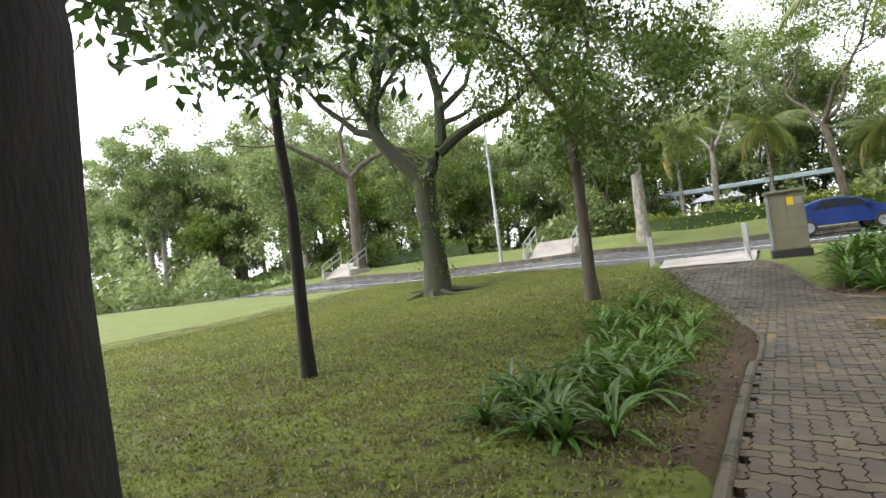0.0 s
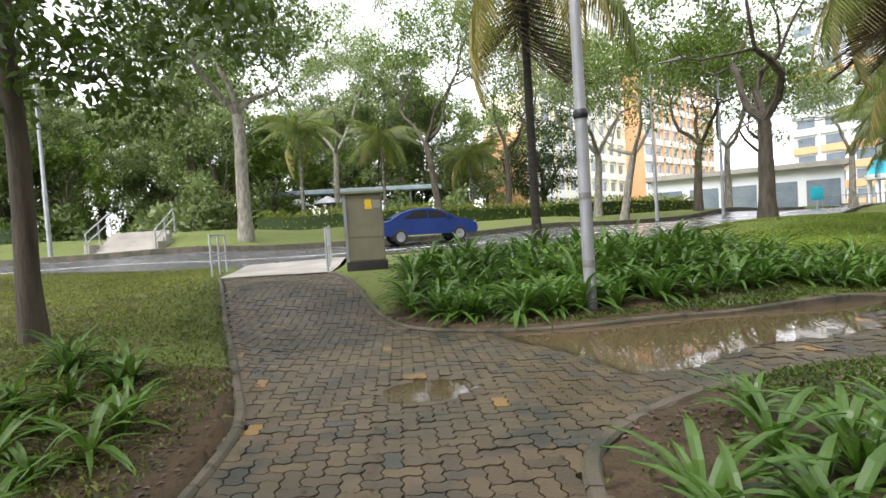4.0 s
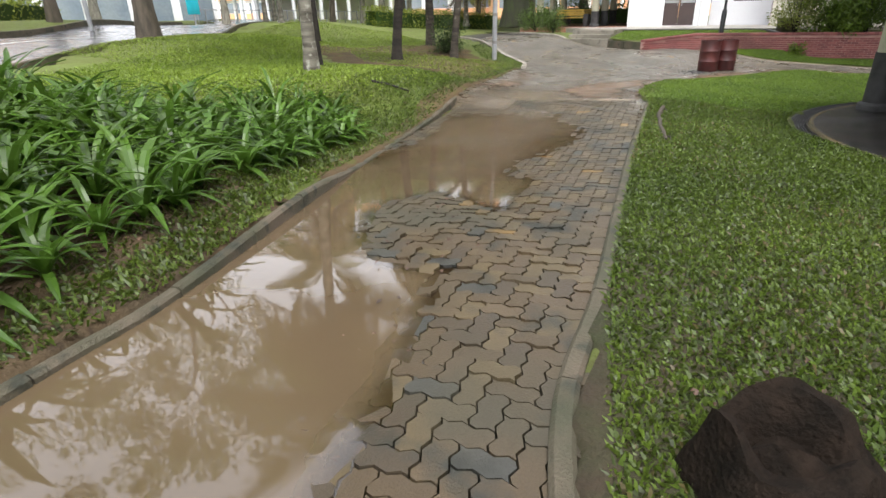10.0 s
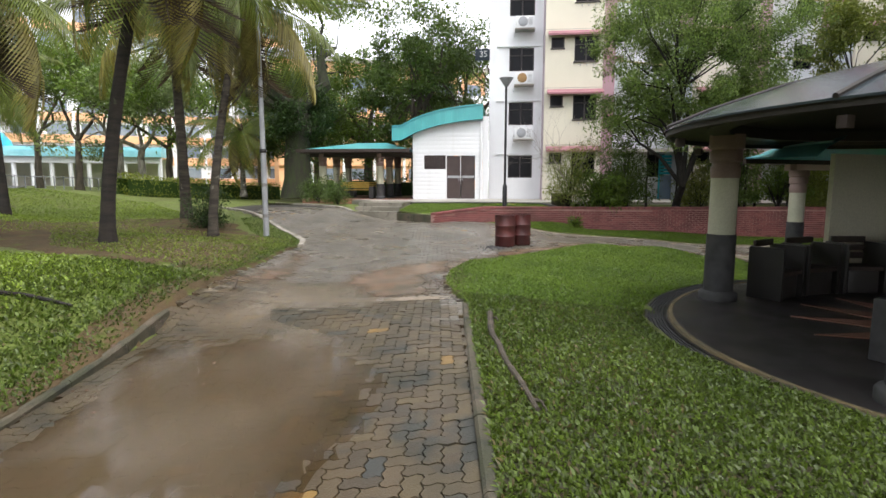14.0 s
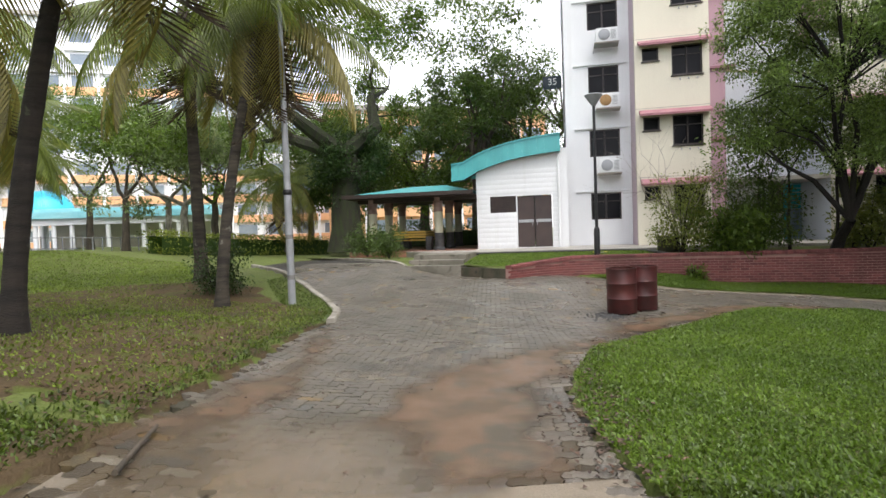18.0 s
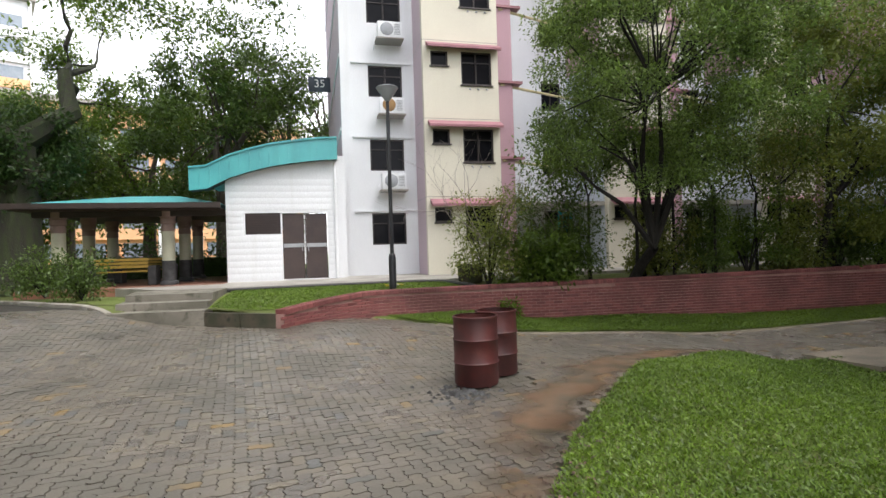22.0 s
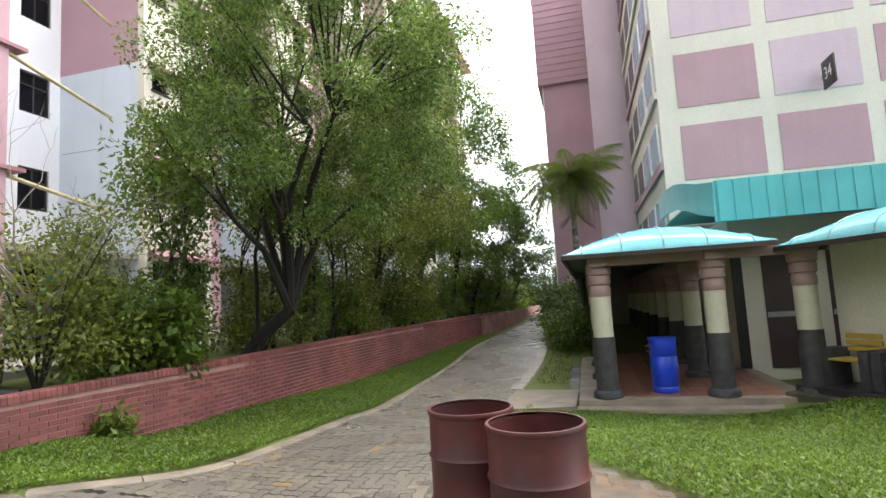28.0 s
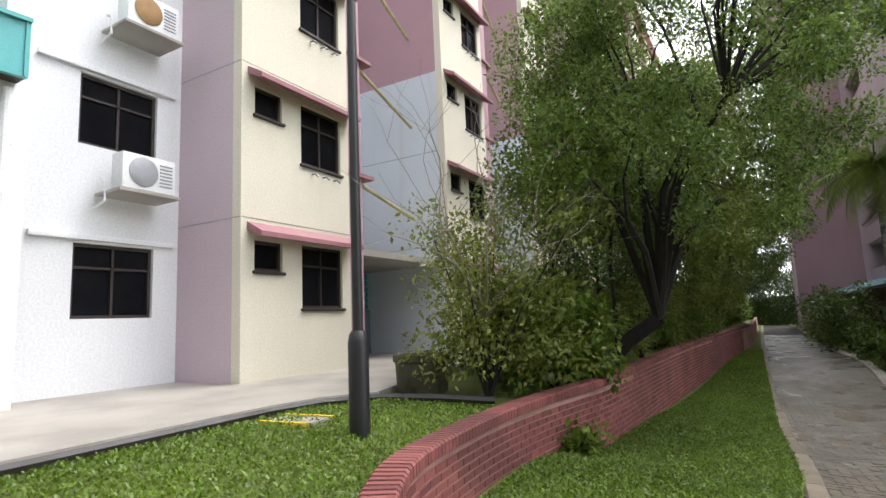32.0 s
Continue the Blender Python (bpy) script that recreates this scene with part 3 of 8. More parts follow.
def strip(name, line, w0, w1, dz, material, label, category, step_up=None):
    """A flat ribbon along a plan line, between two offsets to its left."""
    line = np.asarray(line, float)
    d = np.gradient(line, axis=0)
    d /= np.hypot(d[:, 0], d[:, 1])[:, None] + 1e-9
    nrm = np.stack([-d[:, 1], d[:, 0]], 1)
    cols = np.linspace(w0, w1, 5)
    vs, fs = [], []
    for p, q in zip(line, nrm):
        for c in cols:
            x, y = p + q * c
            f = min(max((math.hypot(x - 8, y - 15) - 70) / 60, 0), 1)
            vs.append((x, y, Z(x, y) * (1 - f) + 1.6 * f + dz))
    m = len(cols)
    for i in range(len(line) - 1):
        for k in range(m - 1):
            fs.append((i * m + k, i * m + k + 1, (i + 1) * m + k + 1, (i + 1) * m + k))
    ob = part(name, raw(name, vs, fs, material, True), None)
    return tagged(ob, label, category, kind="structure")


def kerb(name, line, width, top, material, label, deep=0.15, piece=0.9, parent=None):
    """Kerb stones end to end along a plan line, with rounded tops and open joints."""
    line = smooth_line(line, 0.15)
    s = np.concatenate([[0], np.cumsum(np.hypot(*np.diff(line, axis=0).T))])
    holder = parent or tagged(new(name), label, "kerb", kind="structure")
    n = max(1, int(s[-1] / piece))
    for k in range(n):
        us = np.linspace(s[-1] * k / n + 0.006, s[-1] * (k + 1) / n - 0.006, 7)
        px, py = np.interp(us, s, line[:, 0]), np.interp(us, s, line[:, 1])
        bm = bmesh.new()
        rows = []
        off = 0.012 * noise.noise((k * 3.7, len(line), 0))
        for i in range(7):
            a, b = max(i - 1, 0), min(i + 1, 6)
            t = Vector((px[b] - px[a], py[b] - py[a], 0)).normalized()
            nn = Vector((-t.y, t.x, 0))
            z = Z(px[i], py[i])
            c = Vector((px[i], py[i], z))
            hw = width / 2
            prof = [(-hw, -deep), (-hw, top - 0.02 + off), (-hw + 0.02, top + off), (hw - 0.02, top + off), (hw, top - 0.02 + off), (hw, -deep)]
            rows.append([bm.verts.new(c + nn * u + Vector((0, 0, v))) for u, v in prof])
        for a, b in zip(rows, rows[1:]):
            for i in range(5):
                bm.faces.new((a[i], b[i], b[i + 1], a[i + 1]))
        bm.faces.new(rows[0]), bm.faces.new(rows[-1][::-1])
        bmesh.ops.recalc_face_normals(bm, faces=bm.faces[:])
        part("kerb_stone", bm, material, holder)
    return holder


# road, its kerbs and lines
ROADC = smooth_line(ROAD_MID[1:-1], 1.2)
strip("road", ROADC, -3.0, 3.0, -0.06, M["asphalt"], "wet grey asphalt road that mirrors the sky", "road")
strip("road_line", ROADC, -0.05, 0.05, -0.052, M["white_line"], "worn white centre line on the road", "road line")
strip("pavement_drain", ROADC, 3.0, 3.35, 0.06, M["kerb"], "grey concrete channel beside the road", "drain")
ROADN = [p for p in ROADC if -26 < p[0] < 34]


def offset_line(line, w):
    line = np.asarray(line, float)
    d = np.gradient(line, axis=0)
    d /= np.hypot(d[:, 0], d[:, 1])[:, None]
    return line + np.stack([-d[:, 1], d[:, 0]], 1) * w


far_kerb = offset_line(ROADN, 3.08)[::2]
near_kerb = [p for p in offset_line(ROADN, -3.08)[::2]]
kerb("kerb_road_far", far_kerb, 0.16, 0.16, M["kerb"], "dark wet kerb along the far side of the road", 0.3, 2.0)
kerb("kerb_road_near_1", [p for p in near_kerb if p[0] < -3.7], 0.15, 0.05, M["kerb"], "weathered concrete kerb beside the road", 0.3, 2.0)
kerb("kerb_road_near_2", [p for p in near_kerb if p[0] > -.6], 0.15, 0.05, M["kerb"], "weathered concrete kerb beside the road", 0.3, 2.0)
kerb("kerb_path_left", KERB_L, 0.09, 0.035, M["kerb"], "mossy concrete kerb along the paver path")
kerb("kerb_path_right", KERB_R, 0.105, 0.045, M["kerb"], "mossy concrete kerb beside the flooded path")
kerb("kerb_lily_bed", KERB_M[:-1] + [(13.4, 13.22)], 0.085, 0.035, M["kerb"], "mossy concrete kerb round the lily bed")
kerb("kerb_lawn_curve", KERB_W, 0.16, 0.08, M["kerb_white"], "pale chipped concrete kerb on the bend")
kerb("kerb_lane_left", LANE_L[::-1], 0.19, 0.02, M["kerb_tan"], "pale concrete edging beside the paver lane")
kerb("kerb_lane_right", [(24.6, .4), (24.55, -2), (24.5, -9), (24.7, -15), (25.0, -45)], 0.26, 0.05, M["kerb_white"], "broad pale concrete edging beside the paver lane")
kerb("kerb_plaza_top", [(29.12, 15.45), (29.9, 16.1), (32, 18.2), (37, 22.1)], 0.14, 0.05, M["kerb_white"], "pale concrete kerb below the pavilion lawn")

# concrete apron from the path up to the road
bm = bmesh.new()
rows = []
for k in range(9):
    v = k / 8
    a, b = Vector((-3.0 - .7 * v, 15.85 + 5.0 * v)), Vector((-.66 - .1 * v, 15.75 + 5.1 * v))
    rows.append([bm.verts.new((*(a.lerp(b, u / 6)), Z(*(a.lerp(b, u / 6))) + 0.03 - 0.05 * max(0, v - .8) * 5)) for u in range(7)])
for a, b in zip(rows, rows[1:]):
    for i in range(6):
        bm.faces.new((a[i], a[i + 1], b[i + 1], b[i]))
tagged(part("pavement_apron", bm, M["concrete"]), "wet pale concrete apron from the path to the road", "pavement", kind="structure")


# ---- paved bed ----
def patch(name, poly, dz, material, step=0.25, grow=0.04, wob=0.0):
    """A sheet on the ground over a plan polygon, in small cells."""
    poly = np.asarray(poly, float)
    xs = np.arange(poly[:, 0].min() - .3, poly[:, 0].max() + .3, step)
    ys = np.arange(poly[:, 1].min() - .3, poly[:, 1].max() + .3, step)
    cx, cy = np.meshgrid(xs + step / 2, ys + step / 2)
    ok = inside(poly, cx, cy) | (edge_gap(poly, cx, cy) < grow)
    idx, vs, fs = {}, [], []

    def vert(i, j):
        if (i, j) not in idx:
            idx[i, j] = len(vs)
            vs.append((xs[0] + i * step, ys[0] + j * step))
        return idx[i, j]

    for j, i in zip(*np.nonzero(ok)):
        fs.append((vert(i, j), vert(i + 1, j), vert(i + 1, j + 1), vert(i, j + 1)))
    v = np.array(vs)
    z = zg(v[:, 0], v[:, 1]) + dz
    return raw(name, np.column_stack([v, z]).tolist(), fs, material, True)


bed = part("pavement", patch("pavement", PAVED, -0.045, M["bed"]), None)
tagged(bed, "wet interlocking paver path, lane and plaza", "pavement", kind="structure")

# ---- made ground behind the retaining wall ----
WALL_LINE = smooth_line([(27.75, 11.95), (28.2, 11.65), (28.75, 11.15), (29.18, 10.55), (29.43, 9.85), (29.54, 9), (29.58, 8.1), (29.53, 7.2), (29.4, 6.2), (29.2, 4.5), (28.9, -2), (28.2, -11), (27.7, -20), (27.6, -45)], 0.25)


def z_up(x, y):
    s = min(max((x - 27.8) / 3.4, 0), 1)
    return 0.50 + 0.30 * s ** .8 + 0.008 * min(max(0, 6 - y), 18)


def wall_top(y):
    return 0.56 + 0.17 * min(max((11.9 - y) / 1.8, 0), 1) + 0.008 * min(max(0, 8 - y), 18)


UP = [tuple(p + np.array((0.1, 0))) for p in WALL_LINE[::3]] + [(70, -45), (70, 40), (40, 26), (33.5, 19.2), (30.2, 15.9), (29.1, 14.7)]
up_poly = np.array(UP)
sheet = patch("ground_upper", up_poly, 0.0, M["lawn"], 0.4, 0.0)
for v in sheet.vertices:
    v.co.z = -.2 if v.co.y > 11.2 and v.co.x < 29.6 else z_up(v.co.x, v.co.y) if v.co.y < 13.6 else max(z_up(v.co.x, v.co.y) * min(1, (16.5 - v.co.y) / 3) if v.co.y < 16 else 0, Z(v.co.x, v.co.y) + 0.04)
tagged(part("ground_upper", sheet, None), "raised green lawn behind the red brick wall", "ground", kind="structure")


def wall_at(s):
    i = np.interp(s, WALL_S, np.arange(len(WALL_LINE)))
    p = np.array([np.interp(i, np.arange(len(WALL_LINE)), WALL_LINE[:, k]) for k in (0, 1)])
    q = np.array([np.interp(min(i + 0.5, len(WALL_LINE) - 1), np.arange(len(WALL_LINE)), WALL_LINE[:, k]) for k in (0, 1)]) - np.array([np.interp(max(i - 0.5, 0), np.arange(len(WALL_LINE)), WALL_LINE[:, k]) for k in (0, 1)])
    return p, q / (np.hypot(*q) + 1e-9)


WALL_S = np.concatenate([[0], np.cumsum(np.hypot(*np.diff(WALL_LINE, axis=0).T))])
bm = bmesh.new()
rows = []
for p, s in zip(WALL_LINE, WALL_S):
    p2, t = wall_at(s)
    n = np.array((t[1], -t[0]))
    n = -n if n[0] > 0 else n
    zt, zb = wall_top(p[1]), Z(*p) - 0.4
    f, b = p + n * 0.085, p - n * 0.10
    rows.append([bm.verts.new((*f, zb)), bm.verts.new((*f, zt)), bm.verts.new((*b, zt)), bm.verts.new((*b, zb))])
for a, b in zip(rows, rows[1:]):
    for i in range(3):
        bm.faces.new((a[i], b[i], b[i + 1], a[i + 1]))
bm.faces.new(rows[0])
bmesh.ops.recalc_face_normals(bm, faces=bm.faces[:])
brick_wall = part("wall_retaining", bm, M["mortar"])
tagged(brick_wall, "low red painted brick retaining wall beside the lane", "wall", kind="structure")

# flush concrete band across the path
line = smooth_line([(14.42, 13.3), (14.62, 12.2), (14.95, 10.9), (15.22, 10.02)], .2)
strip("pavement_band", line, -.13, .13, .004, M["kerb_tan"], "flush pale concrete band across the paver path", "pavement")

# walkway in front of the block and the pavilion
walkway = part("pavement_walkway", bm_prism([(31.45, 14.6), (31.75, 11.4), (31.82, 9.0), (31.72, 8.3), (31.3, 7.75), (31.5, 7.0), (31.9, 5.2), (31.9, -45), (39, -45), (39, 20), (33.6, 16.6)], 0.2, 0.925), M["concrete"])
tagged(walkway, "pale concrete walkway in front of the housing block", "pavement", kind="structure")
walk_kerb = part("kerb_walkway", bm_tube([(31.43, 14.5, .86), (31.73, 11.4, .86), (31.80, 9.0, .86), (31.70, 8.3, .86), (31.28, 7.72, .86), (30.6, 7.35, .82), (30.0, 7.15, .78)], [.05] * 7, 6), M["concrete_dark"])
tagged(walk_kerb, "dark mossy edge of the concrete walkway", "kerb", kind="structure")
steps = thing("entrance_steps", "two broad worn concrete steps up to the pavilion", "steps")
for k, (z, d) in enumerate(((0.62, 0.0), (0.78, 0.45), (0.934, 0.95))):
    part("step", bm_prism([(29.08 + d, 15.5 - .1 * d), (28.86 + d, 13.56 - .03 * d), (31.6, 13.45), (31.6, 15.6)], 0.0, z), M["step_concrete"], steps)
side = thing("kerb_steps", "low mossy concrete kerb wall between steps and brick wall", "kerb", kind="structure")
for a, b in zip(((27.86, 11.99), (28.36, 12.75)), ((28.34, 12.72), (28.92, 13.52))):
    d = Vector((b[0] - a[0], b[1] - a[1])).normalized() * .07
    part("kerb_stone", bm_prism([(a[0] + d.y, a[1] - d.x), (b[0] + d.y, b[1] - d.x), (b[0] - d.y, b[1] + d.x), (a[0] - d.y, a[1] + d.x)], -.1, .57), M["kerb"], side)
tip = patch("ground_tip", [(27.95, 11.98), (28.4, 12.68), (28.98, 13.5), (31.6, 13.4), (31.72, 11.4), (31.78, 9.0), (29.65, 9.2), (29.3, 10.5), (28.85, 11.15), (28.3, 11.65)], 0.0, M["lawn"], .08, .02)
for v in tip.vertices:
    v.co.z = z_up(v.co.x, v.co.y) + .012
tagged(part("ground_tip", tip, None), "green lawn between brick wall, steps and walkway", "ground", kind="structure")

# ---- housing block 35 ----
FL = 2.63


def window(parent, x, y0, y1, z0, z1, mats=("glass", "win_frame"), lights=2, nx=-1, name="window"):
    """A window set in a wall face that looks along -x (nx=-1): frame, panes, mullions."""
    d = 0.05
    w = part(name, bm_box(x - 0.02, y0, z0, x + 0.10, y1, z0 + d), M[mats[1]], parent)
    fr = bm_box(x - 0.02, y0, z1 - d, x + 0.10, y1, z1)
    bm_box(x - 0.02, y0, z0 + d, x + 0.10, y0 + d, z1 - d, bm=fr)
    bm_box(x - 0.02, y1 - d, z0 + d, x + 0.10, y1, z1 - d, bm=fr)
    for k in range(1, lights):
        yy = y0 + (y1 - y0) * k / lights
        bm_box(x - 0.01, yy - 0.02, z0 + d, x + 0.09, yy + 0.02, z1 - d, bm=fr)
    if z1 - z0 > 0.9:
        bm_box(x - 0.01, y0 + d, z0 + (z1 - z0) * .68 - .018, x + 0.09, y1 - d, z0 + (z1 - z0) * .68 + .018, bm=fr)
    part("window_frame", fr, M[mats[1]], w)
    for k in range(lights):
        a, b = y0 + (y1 - y0) * k / lights, y0 + (y1 - y0) * (k + 1) / lights
        part("pane", bm_box(x + 0.03, a + 0.03, z0 + 0.04, x + 0.04, b - 0.03, z1 - 0.04), M[mats[0]], w)
    return w


def aircon(x, y, z, fan_brown=False):
    """An outdoor unit on a bracket, its face to -x."""
    t = thing("air_conditioner", "white outdoor air-conditioning unit" + (" with a rusty brown fan grille" if fan_brown else " on a wall bracket"), "air conditioner", "air conditioners on the block", (x, y, z))
    part("casing", bm_box(-0.30, -0.42, 0, 0.0, 0.42, 0.55, 0.02), M["white_wall"], t)
    ring = bm_lathe([(0.0, 0.0), (0.21, 0.0), (0.23, 0.012), (0.21, 0.024), (0.0, 0.02)], 24)
    bmesh.ops.transform(ring, matrix=pose(-0.30, 0.1, 0.28, 0, -90, 0), verts=ring.verts)
    part("fan_grille", ring, M["rust" if fan_brown else "pole_grey"], t)
    sl = bmesh.new()
    for k in range(7):
        bm_box(-0.312, -0.36, 0.10 + 0.055 * k, -0.302, -0.16, 0.118 + 0.055 * k, bm=sl)
    part("side_grille", sl, M["pole_grey"], t)
    part("bracket", bm_box(-0.36, -0.48, -0.07, 0.32, 0.48, -0.02, 0.01), M["concrete"], t)
    part("pipe", bm_tube([(0.2, 0.46, 0.2), (-0.02, 0.52, 0.1), (-0.05, 0.52, -0.2), (0.3, 0.5, -0.25)], [0.02] * 4, 6), M["white_wall"], t)
    return t


M["rust"] = mat("rusty_brown_grille", (0.34, 0.20, 0.08), (0.26, 0.15, 0.06), 4, 0.7)
FLOORS = 10
block = thing("housing_block", "ten-storey white, cream and pink housing block", "building")
BZ = 0.90


def facade(parent, name, x, y0, y1, z0, z1, depth, material, holes=()):
    """A wall looking along -x with rectangular openings (y0, y1, z0, z1) cut through, as one mesh."""
    ys = sorted({y0, y1, *[h[0] for h in holes], *[h[1] for h in holes]})
    zs = sorted({z0, z1, *[h[2] for h in holes], *[h[3] for h in holes]})
    bm = bmesh.new()
    solid = {(i, k): not any(h[0] < (ys[i] + ys[i + 1]) / 2 < h[1] and h[2] < (zs[k] + zs[k + 1]) / 2 < h[3] for h in holes) for i in range(len(ys) - 1) for k in range(len(zs) - 1)}
    vert = {}

    def at(i, k, d):
        if (i, k, d) not in vert:
            vert[i, k, d] = bm.verts.new((x + d * depth, ys[i], zs[k]))
        return vert[i, k, d]

    for (i, k), full in solid.items():
        if not full:
            continue
        bm.faces.new((at(i, k, 0), at(i, k + 1, 0), at(i + 1, k + 1, 0), at(i + 1, k, 0)))
        bm.faces.new((at(i, k, 1), at(i + 1, k, 1), at(i + 1, k + 1, 1), at(i, k + 1, 1)))
        for di, dk, a, b in ((-1, 0, (0, 0), (0, 1)), (1, 0, (1, 1), (1, 0)), (0, -1, (1, 0), (0, 0)), (0, 1, (0, 1), (1, 1))):
            if not solid.get((i + di, k + dk), False):
                bm.faces.new((at(i + a[0], k + a[1], 0), at(i + a[0], k + a[1], 1), at(i + b[0], k + b[1], 1), at(i + b[0], k + b[1], 0)))
    bmesh.ops.recalc_face_normals(bm, faces=bm.faces[:])
    return part(name, bm, material, parent)


ztop = BZ + FL * FLOORS + 0.5
# end strip with the stacked windows
holes = [(7.93, 9.15, BZ + 1.1 + FL * f, BZ + 2.22 + FL * f) for f in range(FLOORS)]
facade(block, "wall", 35.7, 7.5, 10.12, BZ - 0.6, ztop, 0.25, M["white_wall"], holes)
for f in range(FLOORS):
    window(block, 35.78, 7.93, 9.15, BZ + 1.1 + FL * f, BZ + 2.22 + FL * f, lights=2)
    part("ledge", bm_box(35.62, 7.62, BZ + 2.26 + FL * f, 35.71, 9.75, BZ + 2.34 + FL * f, 0.01), M["white_wall"], block)
part("wall", bm_box(35.95, 9.87, BZ - 0.6, 47, 10.12, ztop), M["palepink_wall"], block, "pale pink end wall")
for f in range(1, FLOORS):
    part("band", bm_box(36.0, 10.12, BZ + FL * f - 0.06, 47, 10.15, BZ + FL * f + 0.06), M["white_wall"], block)
for f in (0, 1, 2, 3, 4):
    if f != 3:
        aircon(35.35, 8.42, BZ + FL * (f + 1) + 0.38, f == 1)


def bay(y_hi, y_lo, x=34.1, side="palepink_wall", front="cream_wall"):
    hs = []
    for f in range(FLOORS):
        z = BZ + FL * f
        hs += [(y_hi - 0.87, y_hi - 0.27, z + 1.78, z + 2.28), (y_lo + 0.24, y_lo + 1.32, z + 1.17, z + 2.30)]
    facade(block, "wall", x, y_lo, y_hi, BZ - 0.6, ztop, 0.2, M[front], hs)
    for h in hs:
        window(block, x + 0.07, *h, lights=2 if h[1] - h[0] > 0.8 else 1)
        part("window_sill", bm_box(x - 0.05, h[0] - 0.04, h[2] - 0.05, x + 0.01, h[1] + 0.04, h[2], 0.01), M["win_frame"], block)
    if y_hi > 7:
        part("wall", bm_box(x + 0.2, y_hi - 0.2, BZ - 0.6, 37.2, y_hi, ztop), M[side], block)
        for f in range(1, FLOORS):
            part("wall_joint", bm_box(x + .02, y_hi - .1, BZ + FL * f - .01, 35.7, y_hi + .003, BZ + FL * f + .01), M["pole_grey"], block)
            part("wall_joint", bm_box(x - .003, y_lo + .01, BZ + FL * f - .01, x + .1, y_hi - .01, BZ + FL * f + .01), M["concrete"], block)
    else:
        part("wall", bm_box(x + 0.2, y_hi - 0.2, BZ - 0.6, 37.0, y_hi, BZ + FL * 2.95), M["blue_wall"], block, "pale grey-blue stained side wall")
        part("wall", bm_box(x + 0.2, y_hi - 0.2, BZ + FL * 2.95, 37.0, y_hi, ztop), M["pink_wall"], block)
        for f in (1, 2):
            part("wall_joint", bm_box(x + .22, y_hi - .1, BZ + FL * f + .2, 36.9, y_hi + .003, BZ + FL * f + .22), M["pole_grey"], block)
    if y_hi > -8:
        for f in range(1, 5):
            for k in range(3):
                yy, zz = y_lo + .45 + .3 * k, BZ + FL * f + 1.02
                part("pole_socket", bm_tube([(x + .02, yy, zz), (x - .10, yy, zz), (x - .16, yy, zz - .07)], [.018] * 3, 6), M["pole_grey"], block)
    part("wall", bm_box(x + 0.2, y_lo, BZ - 0.6, 37.2, y_lo + 0.2, ztop), M["blue_wall"], block)
    for f in range(FLOORS):
        z = BZ + FL * f + 2.36
        bm = bmesh.new()
        prof = [(0.02, 0.22), (-0.34, 0.02), (-0.34, -0.06), (-0.28, -0.06), (0.02, 0.10)]
        lo = [bm.verts.new((x + a, y_lo - 0.02, z + b)) for a, b in prof]
        hi = [bm.verts.new((x + a, y_hi - 0.12, z + b)) for a, b in prof]
        bm.faces.new(lo), bm.faces.new(hi[::-1])
        for i in range(5):
            j = (i + 1) % 5
            bm.faces.new((lo[i], hi[i], hi[j], lo[j]))
        bmesh.ops.recalc_face_normals(bm, faces=bm.faces[:])
        part("awning", bm, M["pink_trim"], block)


def recess(y_hi, y_lo, x=37.0):
    """Set-back wall between two bays with a pink fin, windows and drying-pole brackets."""
    hs = [(y_hi - 3.75, y_hi - 2.9, BZ + FL * f + 1.15, BZ + FL * f + 2.3) for f in range(FLOORS)]
    facade(block, "wall", x, y_lo, y_hi, BZ - 0.6, ztop, 0.2, M["white_wall"], hs)
    for h in hs:
        window(block, x + 0.07, *h, lights=2)
    part("fin", bm_box(34.2, y_hi - 0.55, BZ - 0.6, 34.55, y_hi - 0.02, ztop), M["pink_wall"], block)
    for f in range(1, FLOORS):
        z = BZ + FL * f + 1.0
        part("drying_pole", bm_tube([(34.2, y_hi - 0.1, z + 0.25), (35.1, y_lo + 0.1, z)], [0.045, 0.045], 8), M["bamboo"], block, "yellowed drying pole across the recess")
        part("ledge", bm_box(34.12, y_hi - 0.9, z + 0.3, 34.6, y_hi, z + 0.38), M["pink_trim"], block)
    part("slab_edge", bm_box(34.3, y_lo, BZ + 2.3, 37.0, y_hi - 0.6, BZ + 2.45), M["concrete"], block)


def entrance(y):
    t = thing("entrance_gate", "blue louvred metal gate above grey-blue stepped panels", "gate", at=(36.9, y, 0.92))
    for k in range(7):
        part("louvre", bm_box(-.05, -.35, 1.25 + .17 * k, .0, .35, 1.38 + .17 * k, .01), M["sign_teal"], t)
    part("gate_frame", bm_box(-.06, -.42, .0, .02, -.35, 2.5), M["sign_teal"], t)
    part("gate_frame", bm_box(-.06, .35, .0, .02, .42, 2.5), M["sign_teal"], t)
    for k, (a, b, h) in enumerate(((-.35, .34, 1.22), (-1.0, -.44, .95))):
        part("panel", bm_box(-.12, a, .0, -.02, b, h, .01), M["slate"], t)


M["slate"] = mat("grey_blue_painted_panel", (0.22, 0.30, 0.40), (0.17, 0.24, 0.33), 2, 0.5)
entrance(1.0)
M["bamboo"] = mat("yellowed_bamboo", (0.55, 0.47, 0.25), (0.40, 0.36, 0.2), 5, 0.6)
yb = 7.5
for k in range(8):
    bay(yb, yb - 2.65)
    recess(yb - 2.65, yb - 6.7)
    yb -= 6.7
